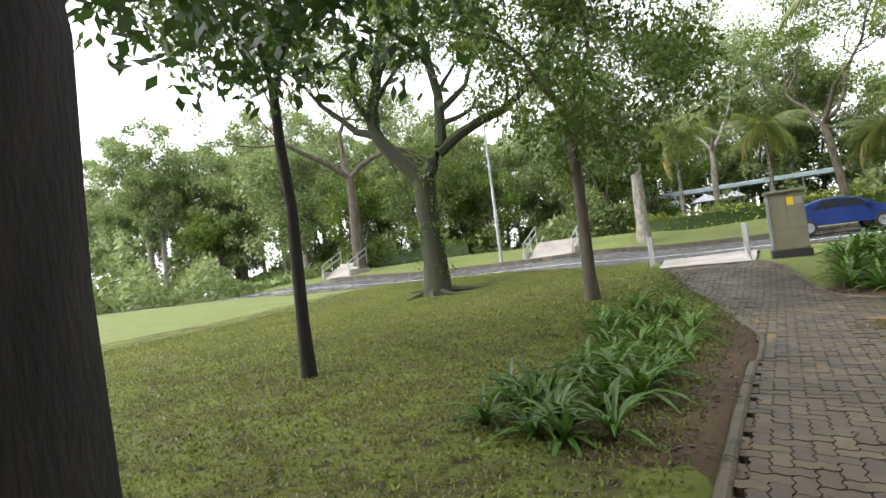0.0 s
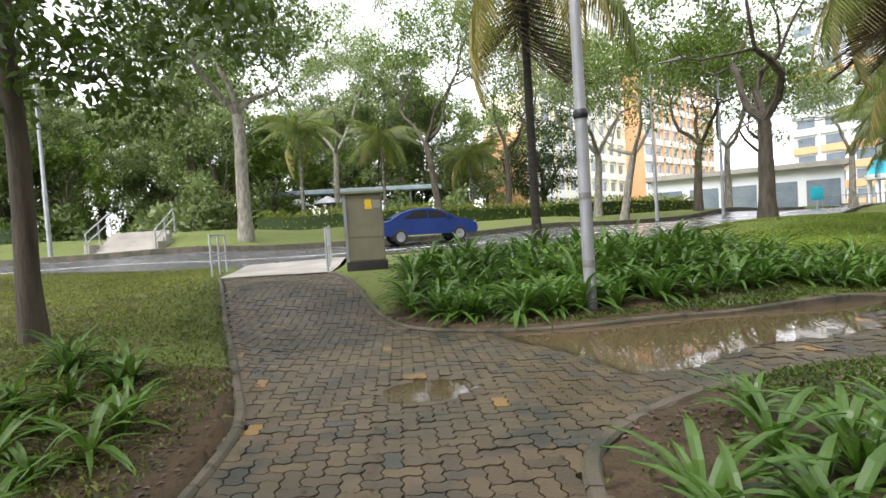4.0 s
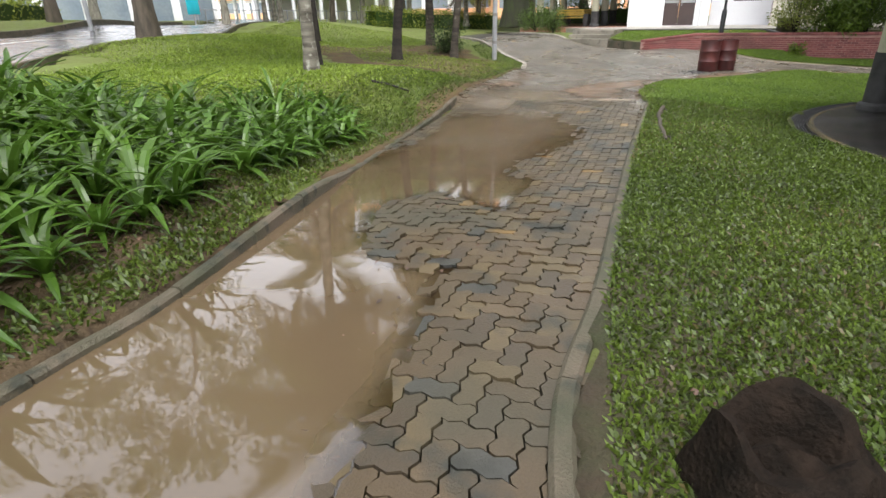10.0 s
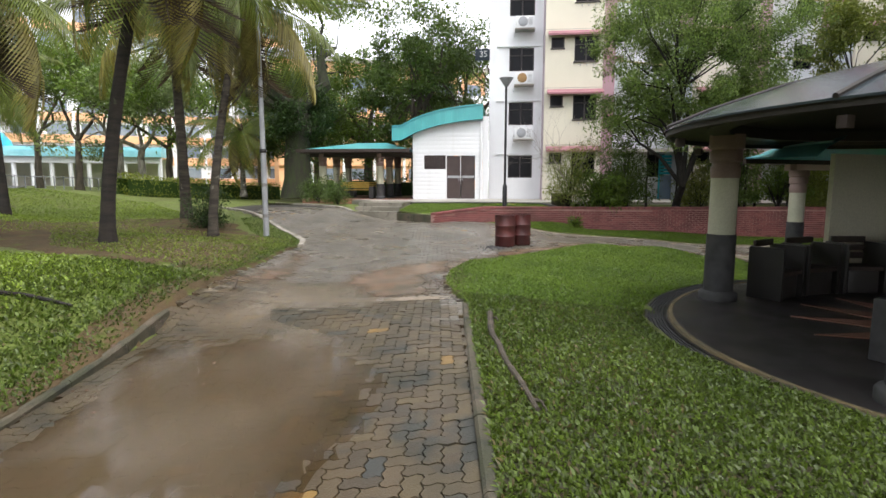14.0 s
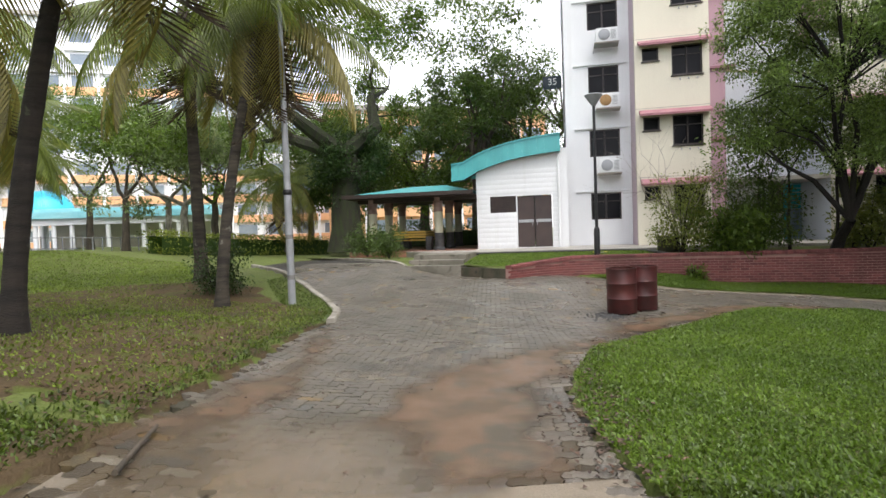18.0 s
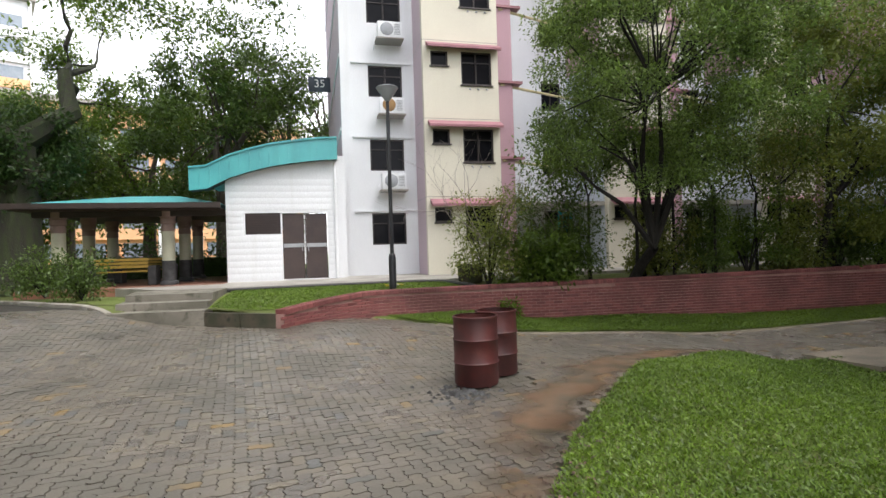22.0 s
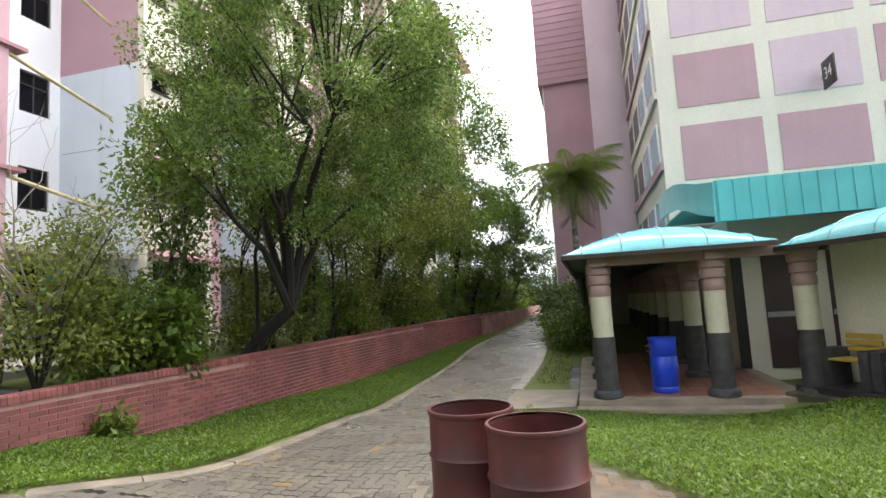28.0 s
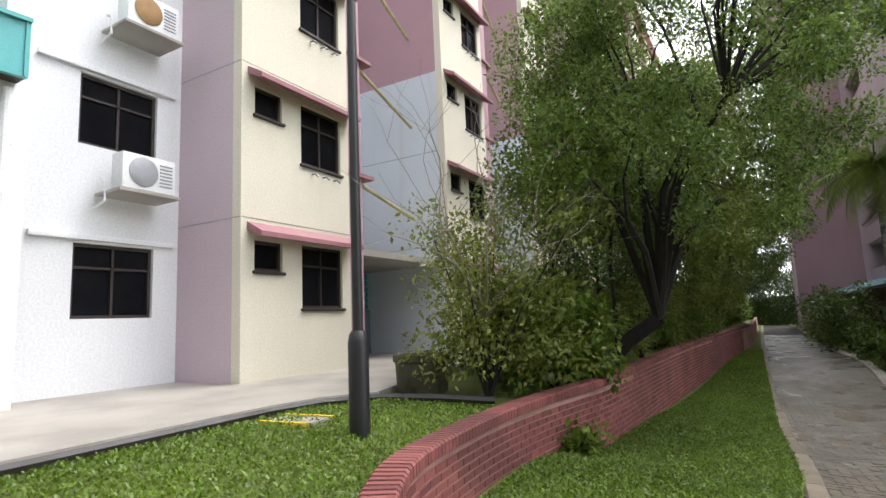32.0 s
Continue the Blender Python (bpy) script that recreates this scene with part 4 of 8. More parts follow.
part("roof", bm_box(33.7, -47, ztop, 48, 10.3, ztop + 0.5, 0.05), M["pink_trim"], block)
part("wall", bm_box(37.2, -47, BZ - 0.6, 47, 9.8, ztop - 0.02), M["palepink_wall"], block)

# ---- pavilion with the curved teal roof beside the block ----
pav = thing("pavilion", "white boarded pavilion with a curved teal metal fascia", "building")
hs = [(10.75, 12.17, 0.95, 3.09), (12.22, 13.30, 2.42, 3.10)]
part("side_wall", bm_box(34.9, 10.12, 0.6, 35.0, 10.4, 5.0), M["white_wall"], pav)
facade(pav, "wall", 34.6, 10.4, 13.86, 0.6, 4.0, 0.2, M["white_wall"], hs)
ARC = [(14.85, 4.50), (14.35, 4.55), (13.7, 4.88), (13.1, 5.08), (12.5, 5.24), (11.9, 5.34), (11.3, 5.42), (10.8, 5.47), (10.38, 5.49)]


def arc_strip(x0, x1, drop0, drop1, pts, bm=None):
    bm = bm or bmesh.new()
    lo0 = [bm.verts.new((x0, y, z - drop1)) for y, z in pts]
    hi0 = [bm.verts.new((x0, y, z - drop0)) for y, z in pts]
    lo1 = [bm.verts.new((x1, y, z - drop1)) for y, z in pts]
    hi1 = [bm.verts.new((x1, y, z - drop0)) for y, z in pts]
    for i in range(len(pts) - 1):
        for a, b in ((lo0, hi0), (hi0, hi1), (hi1, lo1), (lo1, lo0)):
            bm.faces.new((a[i], b[i], b[i + 1], a[i + 1]))
    for k in (0, -1):
        bm.faces.new((lo0[k], hi0[k], hi1[k], lo1[k]))
    bmesh.ops.recalc_face_normals(bm, faces=bm.faces[:])
    return bm


part("fascia", arc_strip(34.30, 34.37, 0, 0.70, ARC), M["teal_roof"], pav)
for k in range(1, 16):
    y = 14.85 - k * 0.295
    z = float(np.interp(-y, [-p[0] for p in ARC], [p[1] for p in ARC]))
    part("fascia_seam", bm_box(34.275, y - 0.012, z - 0.69, 34.298, y + 0.012, z - 0.01), M["teal_roof"], pav)
part("roof", arc_strip(34.37, 40, 0.02, 0.10, ARC), M["teal_roof"], pav)
part("soffit", arc_strip(34.37, 34.9, 0.64, 0.69, ARC), M["timber"], pav)
part("gutter_trim", arc_strip(34.25, 34.32, -0.03, 0.02, ARC), M["teal_roof"], pav)
part("wall_head", arc_strip(34.604, 34.78, 0.69, 1.45, ARC[2:]), M["white_wall"], pav)
for k in range(16):
    z = 0.98 + 0.2 * k
    for a, b in ((10.4, 10.72), (12.2, 13.86)) if z < 2.3 else ((10.4, 10.72), (13.33, 13.86)) if z < 3.0 else ((10.4, 13.86),):
        part("board", bm_box(34.592, a + 0.01, z, 34.599, b - 0.01, z + 0.193, 0.003), M["white_wall"], pav)
for y in (10.75, 11.47):
    d = part("door", bm_box(34.66, y + 0.02, 0.97, 34.70, y + 0.69, 3.06), M["door"], pav)
    part("push_plate", bm_box(34.645, y + 0.04, 1.98, 34.662, y + 0.67, 2.10), M["metal"], d, "pale metal push plate")
    part("handle", bm_tube([(34.62, y + (0.62 if y < 11 else 0.09), 1.85), (34.62, y + (0.62 if y < 11 else 0.09), 2.0)], [0.015, 0.015], 8), M["metal"], d)
part("door_frame", bm_box(34.64, 11.445, 0.97, 34.72, 11.467, 3.07), M["black"], pav)
for k in range(9):
    part("louvre", bm_box(34.62, 12.24, 2.44 + 0.073 * k, 34.68, 13.28, 2.485 + 0.073 * k), M["door"], pav)
part("louvre_back", bm_box(34.72, 12.2, 2.4, 34.76, 13.32, 3.12), M["black"], pav)
part("wall", bm_box(34.8, 13.66, 0.6, 40, 13.86, 3.75), M["white_wall"], pav)
part("downpipe", bm_tube([(34.55, 10.48, 0.95), (34.55, 10.48, 4.7)], [0.045, 0.045], 8), M["white_wall"], pav)


def column(at, height, label="round column with a cream shaft, grey plinth and pink ringed head", name="column", group="shelter columns", low=None):
    """A round column: granite-faced foot, cream shaft, ringed pink head."""
    t = thing(name, label, "column", group, at)
    lo = low or 1.12
    part("foot", bm_lathe([(0.27, 0), (0.27, 0.09), (0.25, 0.12), (0.205, 0.14), (0.20, lo), (0.0, lo)], 20), M["granite"], t)
    part("shaft", bm_lathe([(0.186, lo), (0.186, height - 0.62)], 20), M["cream_col"], t)
    h = height - 0.62
    part("head", bm_lathe([(0.19, h), (0.2, h + .02), (0.2, h + .16), (0.185, h + .18), (0.185, h + .22), (0.215, h + .24), (0.215, h + .38), (0.2, h + .40), (0.235, h + .43), (0.235, h + .62)], 20), M["pink_col"], t)
    return t


# shelter between pavilion and lawn, with its own low teal roof
shelter = thing("open_shelter", "low open shelter with a shallow teal roof on columns", "shelter")
bm = bmesh.new()
eave = [bm.verts.new((x, y, 3.36)) for x, y in ((33.9, 19.6), (33.9, 13.87), (41.2, 13.87), (41.2, 19.6))]
ridge = [bm.verts.new((x, y, 3.86)) for x, y in ((36.6, 17.2), (36.6, 15.6), (38.6, 15.6), (38.6, 17.2))]
for k in range(4):
    bm.faces.new((eave[k], eave[(k + 1) % 4], ridge[(k + 1) % 4], ridge[k]))
bm.faces.new(ridge), bm.faces.new(eave[::-1])
bmesh.ops.recalc_face_normals(bm, faces=bm.faces[:])
part("roof", bm, M["teal_roof"], shelter)
part("fascia", bm_box(33.84, 13.9, 3.24, 33.9, 19.6, 3.40), M["timber"], shelter)
part("ceiling", bm_box(34.0, 13.95, 3.22, 41.1, 19.5, 3.26), M["timber"], shelter)
part("beam", bm_box(34.7, 13.9, 3.05, 34.95, 19.2, 3.22), M["timber"], shelter)
part("floor_slab", bm_box(34.0, 13.9, 0.2, 41, 19.4, 0.93), M["tile_red"], shelter)
for y in (15.6, 18.6):
    for x in (34.9, 37.2, 39.5):
        column((x, y, 0.93), 2.28, low=0.75)


def plank_bench(at, rz, length=1.7):
    t = thing("bench", "yellow slatted bench between grey granite ends", "bench", "yellow benches", at, rz)
    for x in (-length / 2, length / 2):
        part("end_block", bm_box(x - 0.12, -0.28, 0, x + 0.12, 0.28, 0.62, 0.02), M["granite"], t)
    for k in range(4):
        part("slat", bm_box(-length / 2 + 0.1, -0.2 + 0.11 * k, 0.42, length / 2 - 0.1, -0.11 + 0.11 * k, 0.46, 0.008), M["bench_yellow"], t)
    for k in range(3):
        part("back_slat", bm_box(-length / 2 + 0.1, 0.24, 0.55 + 0.11 * k, length / 2 - 0.1, 0.28, 0.63 + 0.11 * k, 0.008), M["bench_yellow"], t)
    return t


plank_bench((35.4, 17.0, 0.93), 90)
plank_bench((37.8, 17.0, 0.93), 90)

# ---- block 34 and the columned walk under its teal canopies ----
b34 = thing("housing_block", "tall pink and cream gridded housing block numbered 34", "building")
part("wall", bm_box(-14, -18, -0.6, 20.0, -7.25, 29.0), M["cream_34"], b34)
for f in range(9):
    for k in range(10):
        x1 = 19.36 - k * 3.02
        part("panel", bm_box(x1 - 2.55, -7.25, 5.3 + 2.55 * f, x1, -7.225, 7.2 + 2.55 * f), M["palepink_34" if f > 1 or (f == 1 and k % 2) else "pink_34"], b34)
# its long side towards the lane
for f in range(10):
    z = 2.75 + 2.55 * f
    for k in range(4):
        y = -7.75 - 2.55 * k
        w = part("window", bm_box(20.0, y - 2.0, z + .85, 20.06, y, z + 2.2), M["white_wall" if k < 2 else "cream_34"], b34)
        for j in range(3):
            part("pane", bm_box(20.06, y - 1.94 + 0.64 * j, z + .9, 20.075, y - 1.36 + 0.64 * j, z + 2.15), M["glass_blue" if k < 2 else "glass"], w)
    part("band", bm_box(20.0, -18, z + .45, 20.10, -7.3, z + .72), M["pink_34" if f % 2 else "cream_34"], b34)
    part("corridor_parapet", bm_box(20.9, -28.8, z + .0, 21.05, -19.9, z + 1.0), M["palepink_34"], b34)
    part("corridor_slab", bm_box(18.2, -28.8, z - .15, 20.9, -19.9, z), M["concrete"], b34)
part("wall", bm_box(14, -28.9, -0.6, 18.2, -18.02, 29.0), M["pink_34"], b34)
part("end_wall", bm_box(18.22, -29.1, -.6, 21.28, -28.92, 29.0), M["palepink_34"], b34)
part("stair_pier", bm_lathe([(1.25, -.6), (1.25, 29)], 20, at=(20.6, -18.9, 0)), M["palepink_34"], b34)
part("tower", bm_box(21.3, -34, -0.6, 24.9, -28.9, 17.8), M["pink_34"], b34)
part("tower_edge", bm_box(24.9, -29.6, -0.6, 24.98, -28.9, 17.8), M["cream_34"], b34)
part("tower_head", bm_box(21.0, -34.3, 17.8, 25.3, -28.5, 26.0, .05), M["pink_34"], b34, "broader pink boarded tower head")
part("tower_roof", bm_box(20.8, -34.5, 26.0, 25.5, -28.3, 26.4, .05), M["pink_trim"], b34)
for k in range(14):
    part("board_line", bm_box(20.98, -28.5, 18.2 + .55 * k, 25.32, -28.47, 18.24 + .55 * k), M["pink_trim"], b34)
sgn = thing("block_number_sign", "dark number sign 34 set out from the pink wall", "sign", at=(14.95, -7.2, 8.2))
part("plate", bm_box(-0.03, 0.10, -0.45, 0.03, 0.95, 0.45, 0.01), M["win_frame"], sgn)
part("bracket", bm_box(-0.02, -0.04, -0.05, 0.02, 0.10, 0.05), M["metal"], sgn)


def lettering(text, size, parent, m, material, name="numerals"):
    cu = bpy.data.curves.new(name, "FONT")
    cu.body, cu.size, cu.extrude, cu.align_x, cu.align_y = text, size, 0.004, "CENTER", "CENTER"
    tmp = bpy.data.objects.new(name, cu)
    scene.collection.objects.link(tmp)
    me = bpy.data.meshes.new_from_object(tmp.evaluated_get(bpy.context.evaluated_depsgraph_get()))
    bpy.data.objects.remove(tmp)
    me.materials.clear()
    me.materials.append(material)
    ob = new(name, me)
    ob.parent = parent
    ob.matrix_basis = m
    return ob


lettering("34", 0.55, sgn, pose(0.036, 0.52, 0, 90, 0, 90), M["white_line"])
s35 = thing("block_number_sign", "dark number sign 35 set out from the end wall", "sign", at=(41.5, 10.15, 9.38))
part("plate", bm_box(-0.04, 0.05, -0.33, 0.04, 1.02, 0.33, 0.01), M["sign_blue"], s35)
lettering("35", 0.5, s35, pose(-0.046, 0.53, 0.02, 90, 0, -90), M["white_line"])

walk34 = thing("covered_walk", "raised tiled covered walk with turquoise barrel canopies", "covered walkway")
part("floor_slab", bm_box(19.3, -30, -0.9, 23.25, 1.95, -0.34, 0.02), M["kerb_tan"], walk34)
part("front_step", bm_box(19.3, 1.95, -0.9, 23.3, 2.3, -0.45, 0.02), M["kerb_tan"], walk34)
part("apron", bm_prism([(23.25, .6), (24.6, .5), (24.6, 2.6), (23.3, 2.4)], -0.7, -0.37), M["kerb_tan"], walk34)
part("side_drain", bm_box(23.28, -14, -0.7, 23.5, .5, -0.42), M["concrete_dark"], walk34)
for i in range(15):
    for j in range(8):
        part("floor_tile", bm_box(19.6 + 0.4 * j, 1.2 - 0.5 * i, -0.345, 19.99 + 0.4 * j, 1.69 - 0.5 * i, -0.325), M["tile_red"], walk34)
part("beam", bm_box(22.55, -30, 2.12, 22.85, 2.0, 2.30), M["pink_col"], walk34)
part("beam", bm_box(20.55, -30, 2.12, 20.85, 2.0, 2.30), M["pink_col"], walk34)
part("beam", bm_box(19.0, 1.55, 2.12, 22.9, 1.85, 2.30), M["pink_col"], walk34)
for k in range(12):
    column((22.7, 1.7 - 2.35 * k, -0.33), 2.5)
    column((20.7, 1.7 - 2.35 * k, -0.33), 2.5)
column((19.25, 1.75, -0.33), 2.5)


def vault(x0, x1, y0, y1, z, rise, name, parent, hip=1.3, nx=14, ny=24):
    """A shallow vault arched across x whose front (y1) end slopes down to a straight eave."""
    def h(u, y):
        return z + rise * max(0.0, math.sin(math.pi * u)) ** 0.75 * math.sqrt(min(max((y1 - y) / hip, 0.0), 1.0) * (2 - min(max((y1 - y) / hip, 0.0), 1.0)))
    ys = [y1 - hip * (k / 8) ** 1.6 for k in range(9)] + [y1 - hip - (y1 - hip - y0) * k / 6 for k in range(1, 7)]
    bm = bmesh.new()
    top = [[bm.verts.new((x0 + (x1 - x0) * i / nx, y, h(i / nx, y) + 0.03)) for i in range(nx + 1)] for y in ys]
    bot = [[bm.verts.new((x0 + (x1 - x0) * i / nx, y, h(i / nx, y))) for i in range(nx + 1)] for y in ys]
    for g in (top, bot):
        for a, b in zip(g, g[1:]):
            for i in range(nx):
                bm.faces.new((a[i], a[i + 1], b[i + 1], b[i])).smooth = True
    for i in range(nx):
        bm.faces.new((top[0][i], top[0][i + 1], bot[0][i + 1], bot[0][i]))
    bmesh.ops.recalc_face_normals(bm, faces=bm.faces[:])
    can = part(name, bm, M["teal_glass"], parent)
    for k in range(5):
        u = (k + 0.5) / 5
        pts = [(x0 + (x1 - x0) * u, y, h(u, y) + 0.035) for y in ys]
        part("rib", bm_tube(pts, [0.02] * len(pts), 6), M["canopy_rib"], can)
    part("edge_trim", bm_box(x0, y1 - 0.03, z - 0.07, x1, y1 + 0.03, z + 0.01), M["timber"], can)
    part("side_trim", bm_box(x1 - 0.05, y0, z - 0.07, x1 + 0.02, y1 - 0.04, z + 0.01), M["timber"], can)
    return can


vault(19.7, 23.35, -30, 2.15, 2.34, 0.50, "canopy", walk34)
# plant room with the teal fascia
room = thing("plant_room", "cream boarded plant room with dark doors and a teal fascia", "building")
part("wall", bm_box(10.0, -7.2, -0.7, 19.6, -1.5, 3.2), M["cream_wall"], room)
part("fascia", bm_box(8.0, 0.45, 2.92, 20.28, 0.65, 3.76), M["teal_roof"], room)
for k in range(40):
    part("fascia_seam", bm_box(20.2 - 0.3 * k, 0.65, 2.94, 20.225 - 0.3 * k, 0.675, 3.74), M["teal_roof"], room)
ARC2 = [(0.65, 3.74), (-0.9, 4.0), (-2.4, 4.32), (-4.0, 4.6), (-5.6, 4.72), (-7.2, 4.74)]
part("fascia", arc_strip(20.2, 20.3, 0, 0.72, ARC2), M["teal_roof"], room)
part("roof", bm_box(8.0, -7.2, 3.76, 20.2, 0.45, 3.80), M["teal_roof"], room)
for x in (16.97, 18.3):
    d = part("door", bm_box(x + 0.02, -1.52, -0.3, x + 0.68, -1.47, 2.3), M["door"], room)
    part("push_plate", bm_box(x + 0.04, -1.47, 0.85, x + 0.66, -1.455, 0.97), M["metal"], d)
part("door", bm_box(19.4, -1.53, -0.3, 19.62, -1.46, 2.36), M["black"], room)

bdrum = thing("plastic_drum", "tall bright blue plastic drum with a dark handle", "drum", at=(21.62, 1.25, -0.325))
part("body", bm_lathe([(0.0, 0), (0.24, 0), (0.25, 0.03), (0.25, 0.10), (0.235, 0.12), (0.25, 0.14), (0.25, 0.66), (0.235, 0.68), (0.25, 0.70), (0.25, 0.95), (0.24, 0.99), (0.0, 0.99)], 28), M["blue_plastic"], bdrum)
part("rim", bm_lathe([(0.24, 0.98), (0.262, 0.985), (0.262, 1.03), (0.24, 1.035), (0.0, 1.02)], 28), M["blue_plastic"], bdrum)
part("handle", bm_tube([(0.2, 0.1, 0.9), (0.32, 0.12, 0.88), (0.32, 0.12, 0.8), (0.24, 0.1, 0.78)], [0.02] * 4, 8), M["black"], bdrum)

# ---- round gazebo ----
GC = (14.05, 3.42)
gaz = thing("gazebo", "round open gazebo with a dark ribbed roof on columns", "gazebo")
R0 = 3.74
M["fascia_dark"] = mat("dark_brown_weathered_timber", (0.030, 0.023, 0.018), (0.020, 0.016, 0.013), 3, 0.6, 40, 0.3)
M["slab_rim"] = mat("yellow_brown_mossy_rim", (0.17, 0.125, 0.055), (0.075, 0.066, 0.034), 3, 0.8, 60, 0.5)
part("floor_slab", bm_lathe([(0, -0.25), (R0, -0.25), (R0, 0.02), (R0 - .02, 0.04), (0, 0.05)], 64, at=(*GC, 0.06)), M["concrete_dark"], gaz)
part("floor_edge", bm_lathe([(R0 + .001, -0.2), (R0 + .035, -0.2), (R0 + .035, 0.02), (R0 + .02, 0.045), (R0 - .03, 0.047), (R0 - .03, 0.03)], 64, at=(*GC, 0.06)), M["slab_rim"], gaz, "mossy pale rim of the floor")
part("floor_inlay", bm_lathe([(0, 0.0), (1.35, 0.0), (1.35, 0.004), (0, 0.006)], 40, at=(*GC, 0.112)), M["inlay"], gaz)
for k in range(16):
    a = 2 * math.pi * k / 16
    p, q, r = [(GC[0] + rr * math.cos(aa), GC[1] + rr * math.sin(aa)) for rr, aa in ((2.3, a), (1.38, a - 0.15), (1.38, a + 0.15))]
    part("floor_inlay_ray", bm_prism([p, q, r], 0.105, 0.116), M["tile_red"], gaz)
part("drain_ring", bm_lathe([(R0 + .04, -0.1), (R0 + .32, -0.1), (R0 + .32, 0.03), (R0 + .29, 0.03), (R0 + .28, -0.02), (R0 + .08, -0.02), (R0 + .07, 0.03), (R0 + .04, 0.03)], 64, at=(*GC, 0.05)), M["concrete_dark"], gaz)
for k in range(5):
    part("drain_bar", bm_lathe([(R0 + .095 + .04 * k, 0.0), (R0 + .115 + .04 * k, 0.0), (R0 + .115 + .04 * k, 0.022), (R0 + .095 + .04 * k, 0.022), (R0 + .095 + .04 * k, 0.0)], 64, at=(*GC, 0.05)), M["granite"], gaz)
for a0 in (54, 127.5, 199, 270, 341):
    a = math.radians(a0)
    column((GC[0] + 3.28 * math.cos(a), GC[1] + 3.28 * math.sin(a), 0.10), 2.42, "round gazebo column with cream shaft and grey plinth", "gazebo_column", "gazebo columns", 0.98)
part("ring_beam", bm_lathe([(3.15, 2.40), (3.42, 2.40), (3.42, 2.56), (3.15, 2.56), (3.15, 2.40)], 48, at=(*GC, 0.1)), M["fascia_dark"], gaz)
part("fascia", bm_lathe([(3.86, 2.31), (3.91, 2.31), (3.91, 2.375), (3.86, 2.375), (3.86, 2.31)], 48, at=(*GC, 0.1)), M["fascia_dark"], gaz)
part("roof", bm_lathe([(3.94, 2.365), (3.945, 2.385), (3.5, 2.57), (2.7, 2.83), (1.7, 3.05), (0.6, 3.18), (0.0, 3.20)], 48, at=(*GC, 0.1)), M["roof_grey"], gaz)
part("soffit", bm_lathe([(3.88, 2.365), (3.2, 2.56), (1.6, 2.93), (0.0, 3.08)], 48, at=(*GC, 0.1)), M["fascia_dark"], gaz)
for k in range(10):
    a = 2 * math.pi * (k + .35) / 10
    pts = [(GC[0] + r * math.cos(a), GC[1] + r * math.sin(a), z + 0.11) for r, z in ((3.95, 2.385), (3.5, 2.57), (2.7, 2.83), (1.7, 3.05), (0.6, 3.18))]
    part("roof_rib", bm_tube(pts, [0.026] * 5, 6), M["fascia_dark"], gaz)
    br = bm_box(-.05, -.04, -.10, .05, .04, .0, .008)
    bmesh.ops.transform(br, matrix=pose(GC[0] + 3.8 * math.cos(a), GC[1] + 3.8 * math.sin(a), 2.36, 0, 0, math.degrees(a)), verts=br.verts)
    part("rafter_end", br, M["timber"], gaz)


def seat_block(at, rz):
    t = thing("chair", "dark heavy concrete seat with a slatted timber back", "chair", "seats in the gazebo", at, rz)
    part("seat", bm_box(-0.27, -0.25, 0.36, 0.27, 0.16, 0.43, 0.02), M["timber"], t)
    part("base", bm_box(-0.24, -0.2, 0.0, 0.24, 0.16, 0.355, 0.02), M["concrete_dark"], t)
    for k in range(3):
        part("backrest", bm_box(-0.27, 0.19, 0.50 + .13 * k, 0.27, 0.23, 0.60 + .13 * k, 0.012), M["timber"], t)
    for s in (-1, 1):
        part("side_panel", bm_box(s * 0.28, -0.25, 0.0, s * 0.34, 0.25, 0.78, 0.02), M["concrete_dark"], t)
    return t


for k in range(5):
    a = math.radians(40 - 17 * k)
    seat_block((GC[0] + 2.75 * math.cos(a), GC[1] + 2.75 * math.sin(a), 0.11), math.degrees(a) - 90)
plank_bench((12.75, 5.05, 0.11), 35, 1.2)

# link roof with benches between gazebo and covered walk
link = thing("link_shelter", "small turquoise vaulted roof over benches beside the covered walk", "shelter", at=(18.4, 3.5, 0), rz=-62)
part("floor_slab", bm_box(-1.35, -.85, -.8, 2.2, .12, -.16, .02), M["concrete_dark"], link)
part("edge_step", bm_box(-1.35, .12, -.8, 2.2, .36, -.27, .02), M["kerb"], link)
vault(-1.5, 2.1, -.9, .35, 2.24, .5, "canopy", link)
part("back_wall", bm_box(-.9, -.85, -.2, 2.0, -.77, 2.3), M["cream_wall"], link)
for u in (1.45, .5, -.45):
    q = link.matrix_world @ Vector((u, -.35, -.155))
    plank_bench(tuple(q), 118, .82)

# ---- drums on the plaza ----


def oil_drum(at, rz, label):
    t = thing("oil_drum", label, "drum", "burning drums on the plaza", at, rz)
    r, h, b = 0.29, 0.89, 0.04
    out = [(0.0, b), (r - .01, b), (r, b + .02), (r, b + .27), (r + .014, b + .29), (r, b + .31), (r, b + .57), (r + .014, b + .59), (r, b + .61), (r, b + h - .02)]
    part("shell", bm_lathe(out + [(r - .008, b + h - .02), (r - .012, b + .05), (0.0, b + .045)], 36), M["drum"], t)
    part("rim", bm_lathe([(r - .012, b + h - .03), (r + .008, b + h - .03), (r + .012, b + h - .015), (r + .006, b + h), (r - .012, b + h)], 36), M["drum"], t)
    for k in range(4):
        a = math.pi / 2 * k + 0.4
        part("leg", bm_box(0.25 * math.cos(a) - .02, 0.25 * math.sin(a) - .02, 0, 0.25 * math.cos(a) + .02, 0.25 * math.sin(a) + .02, b + .02), M["drum"], t)
    return t


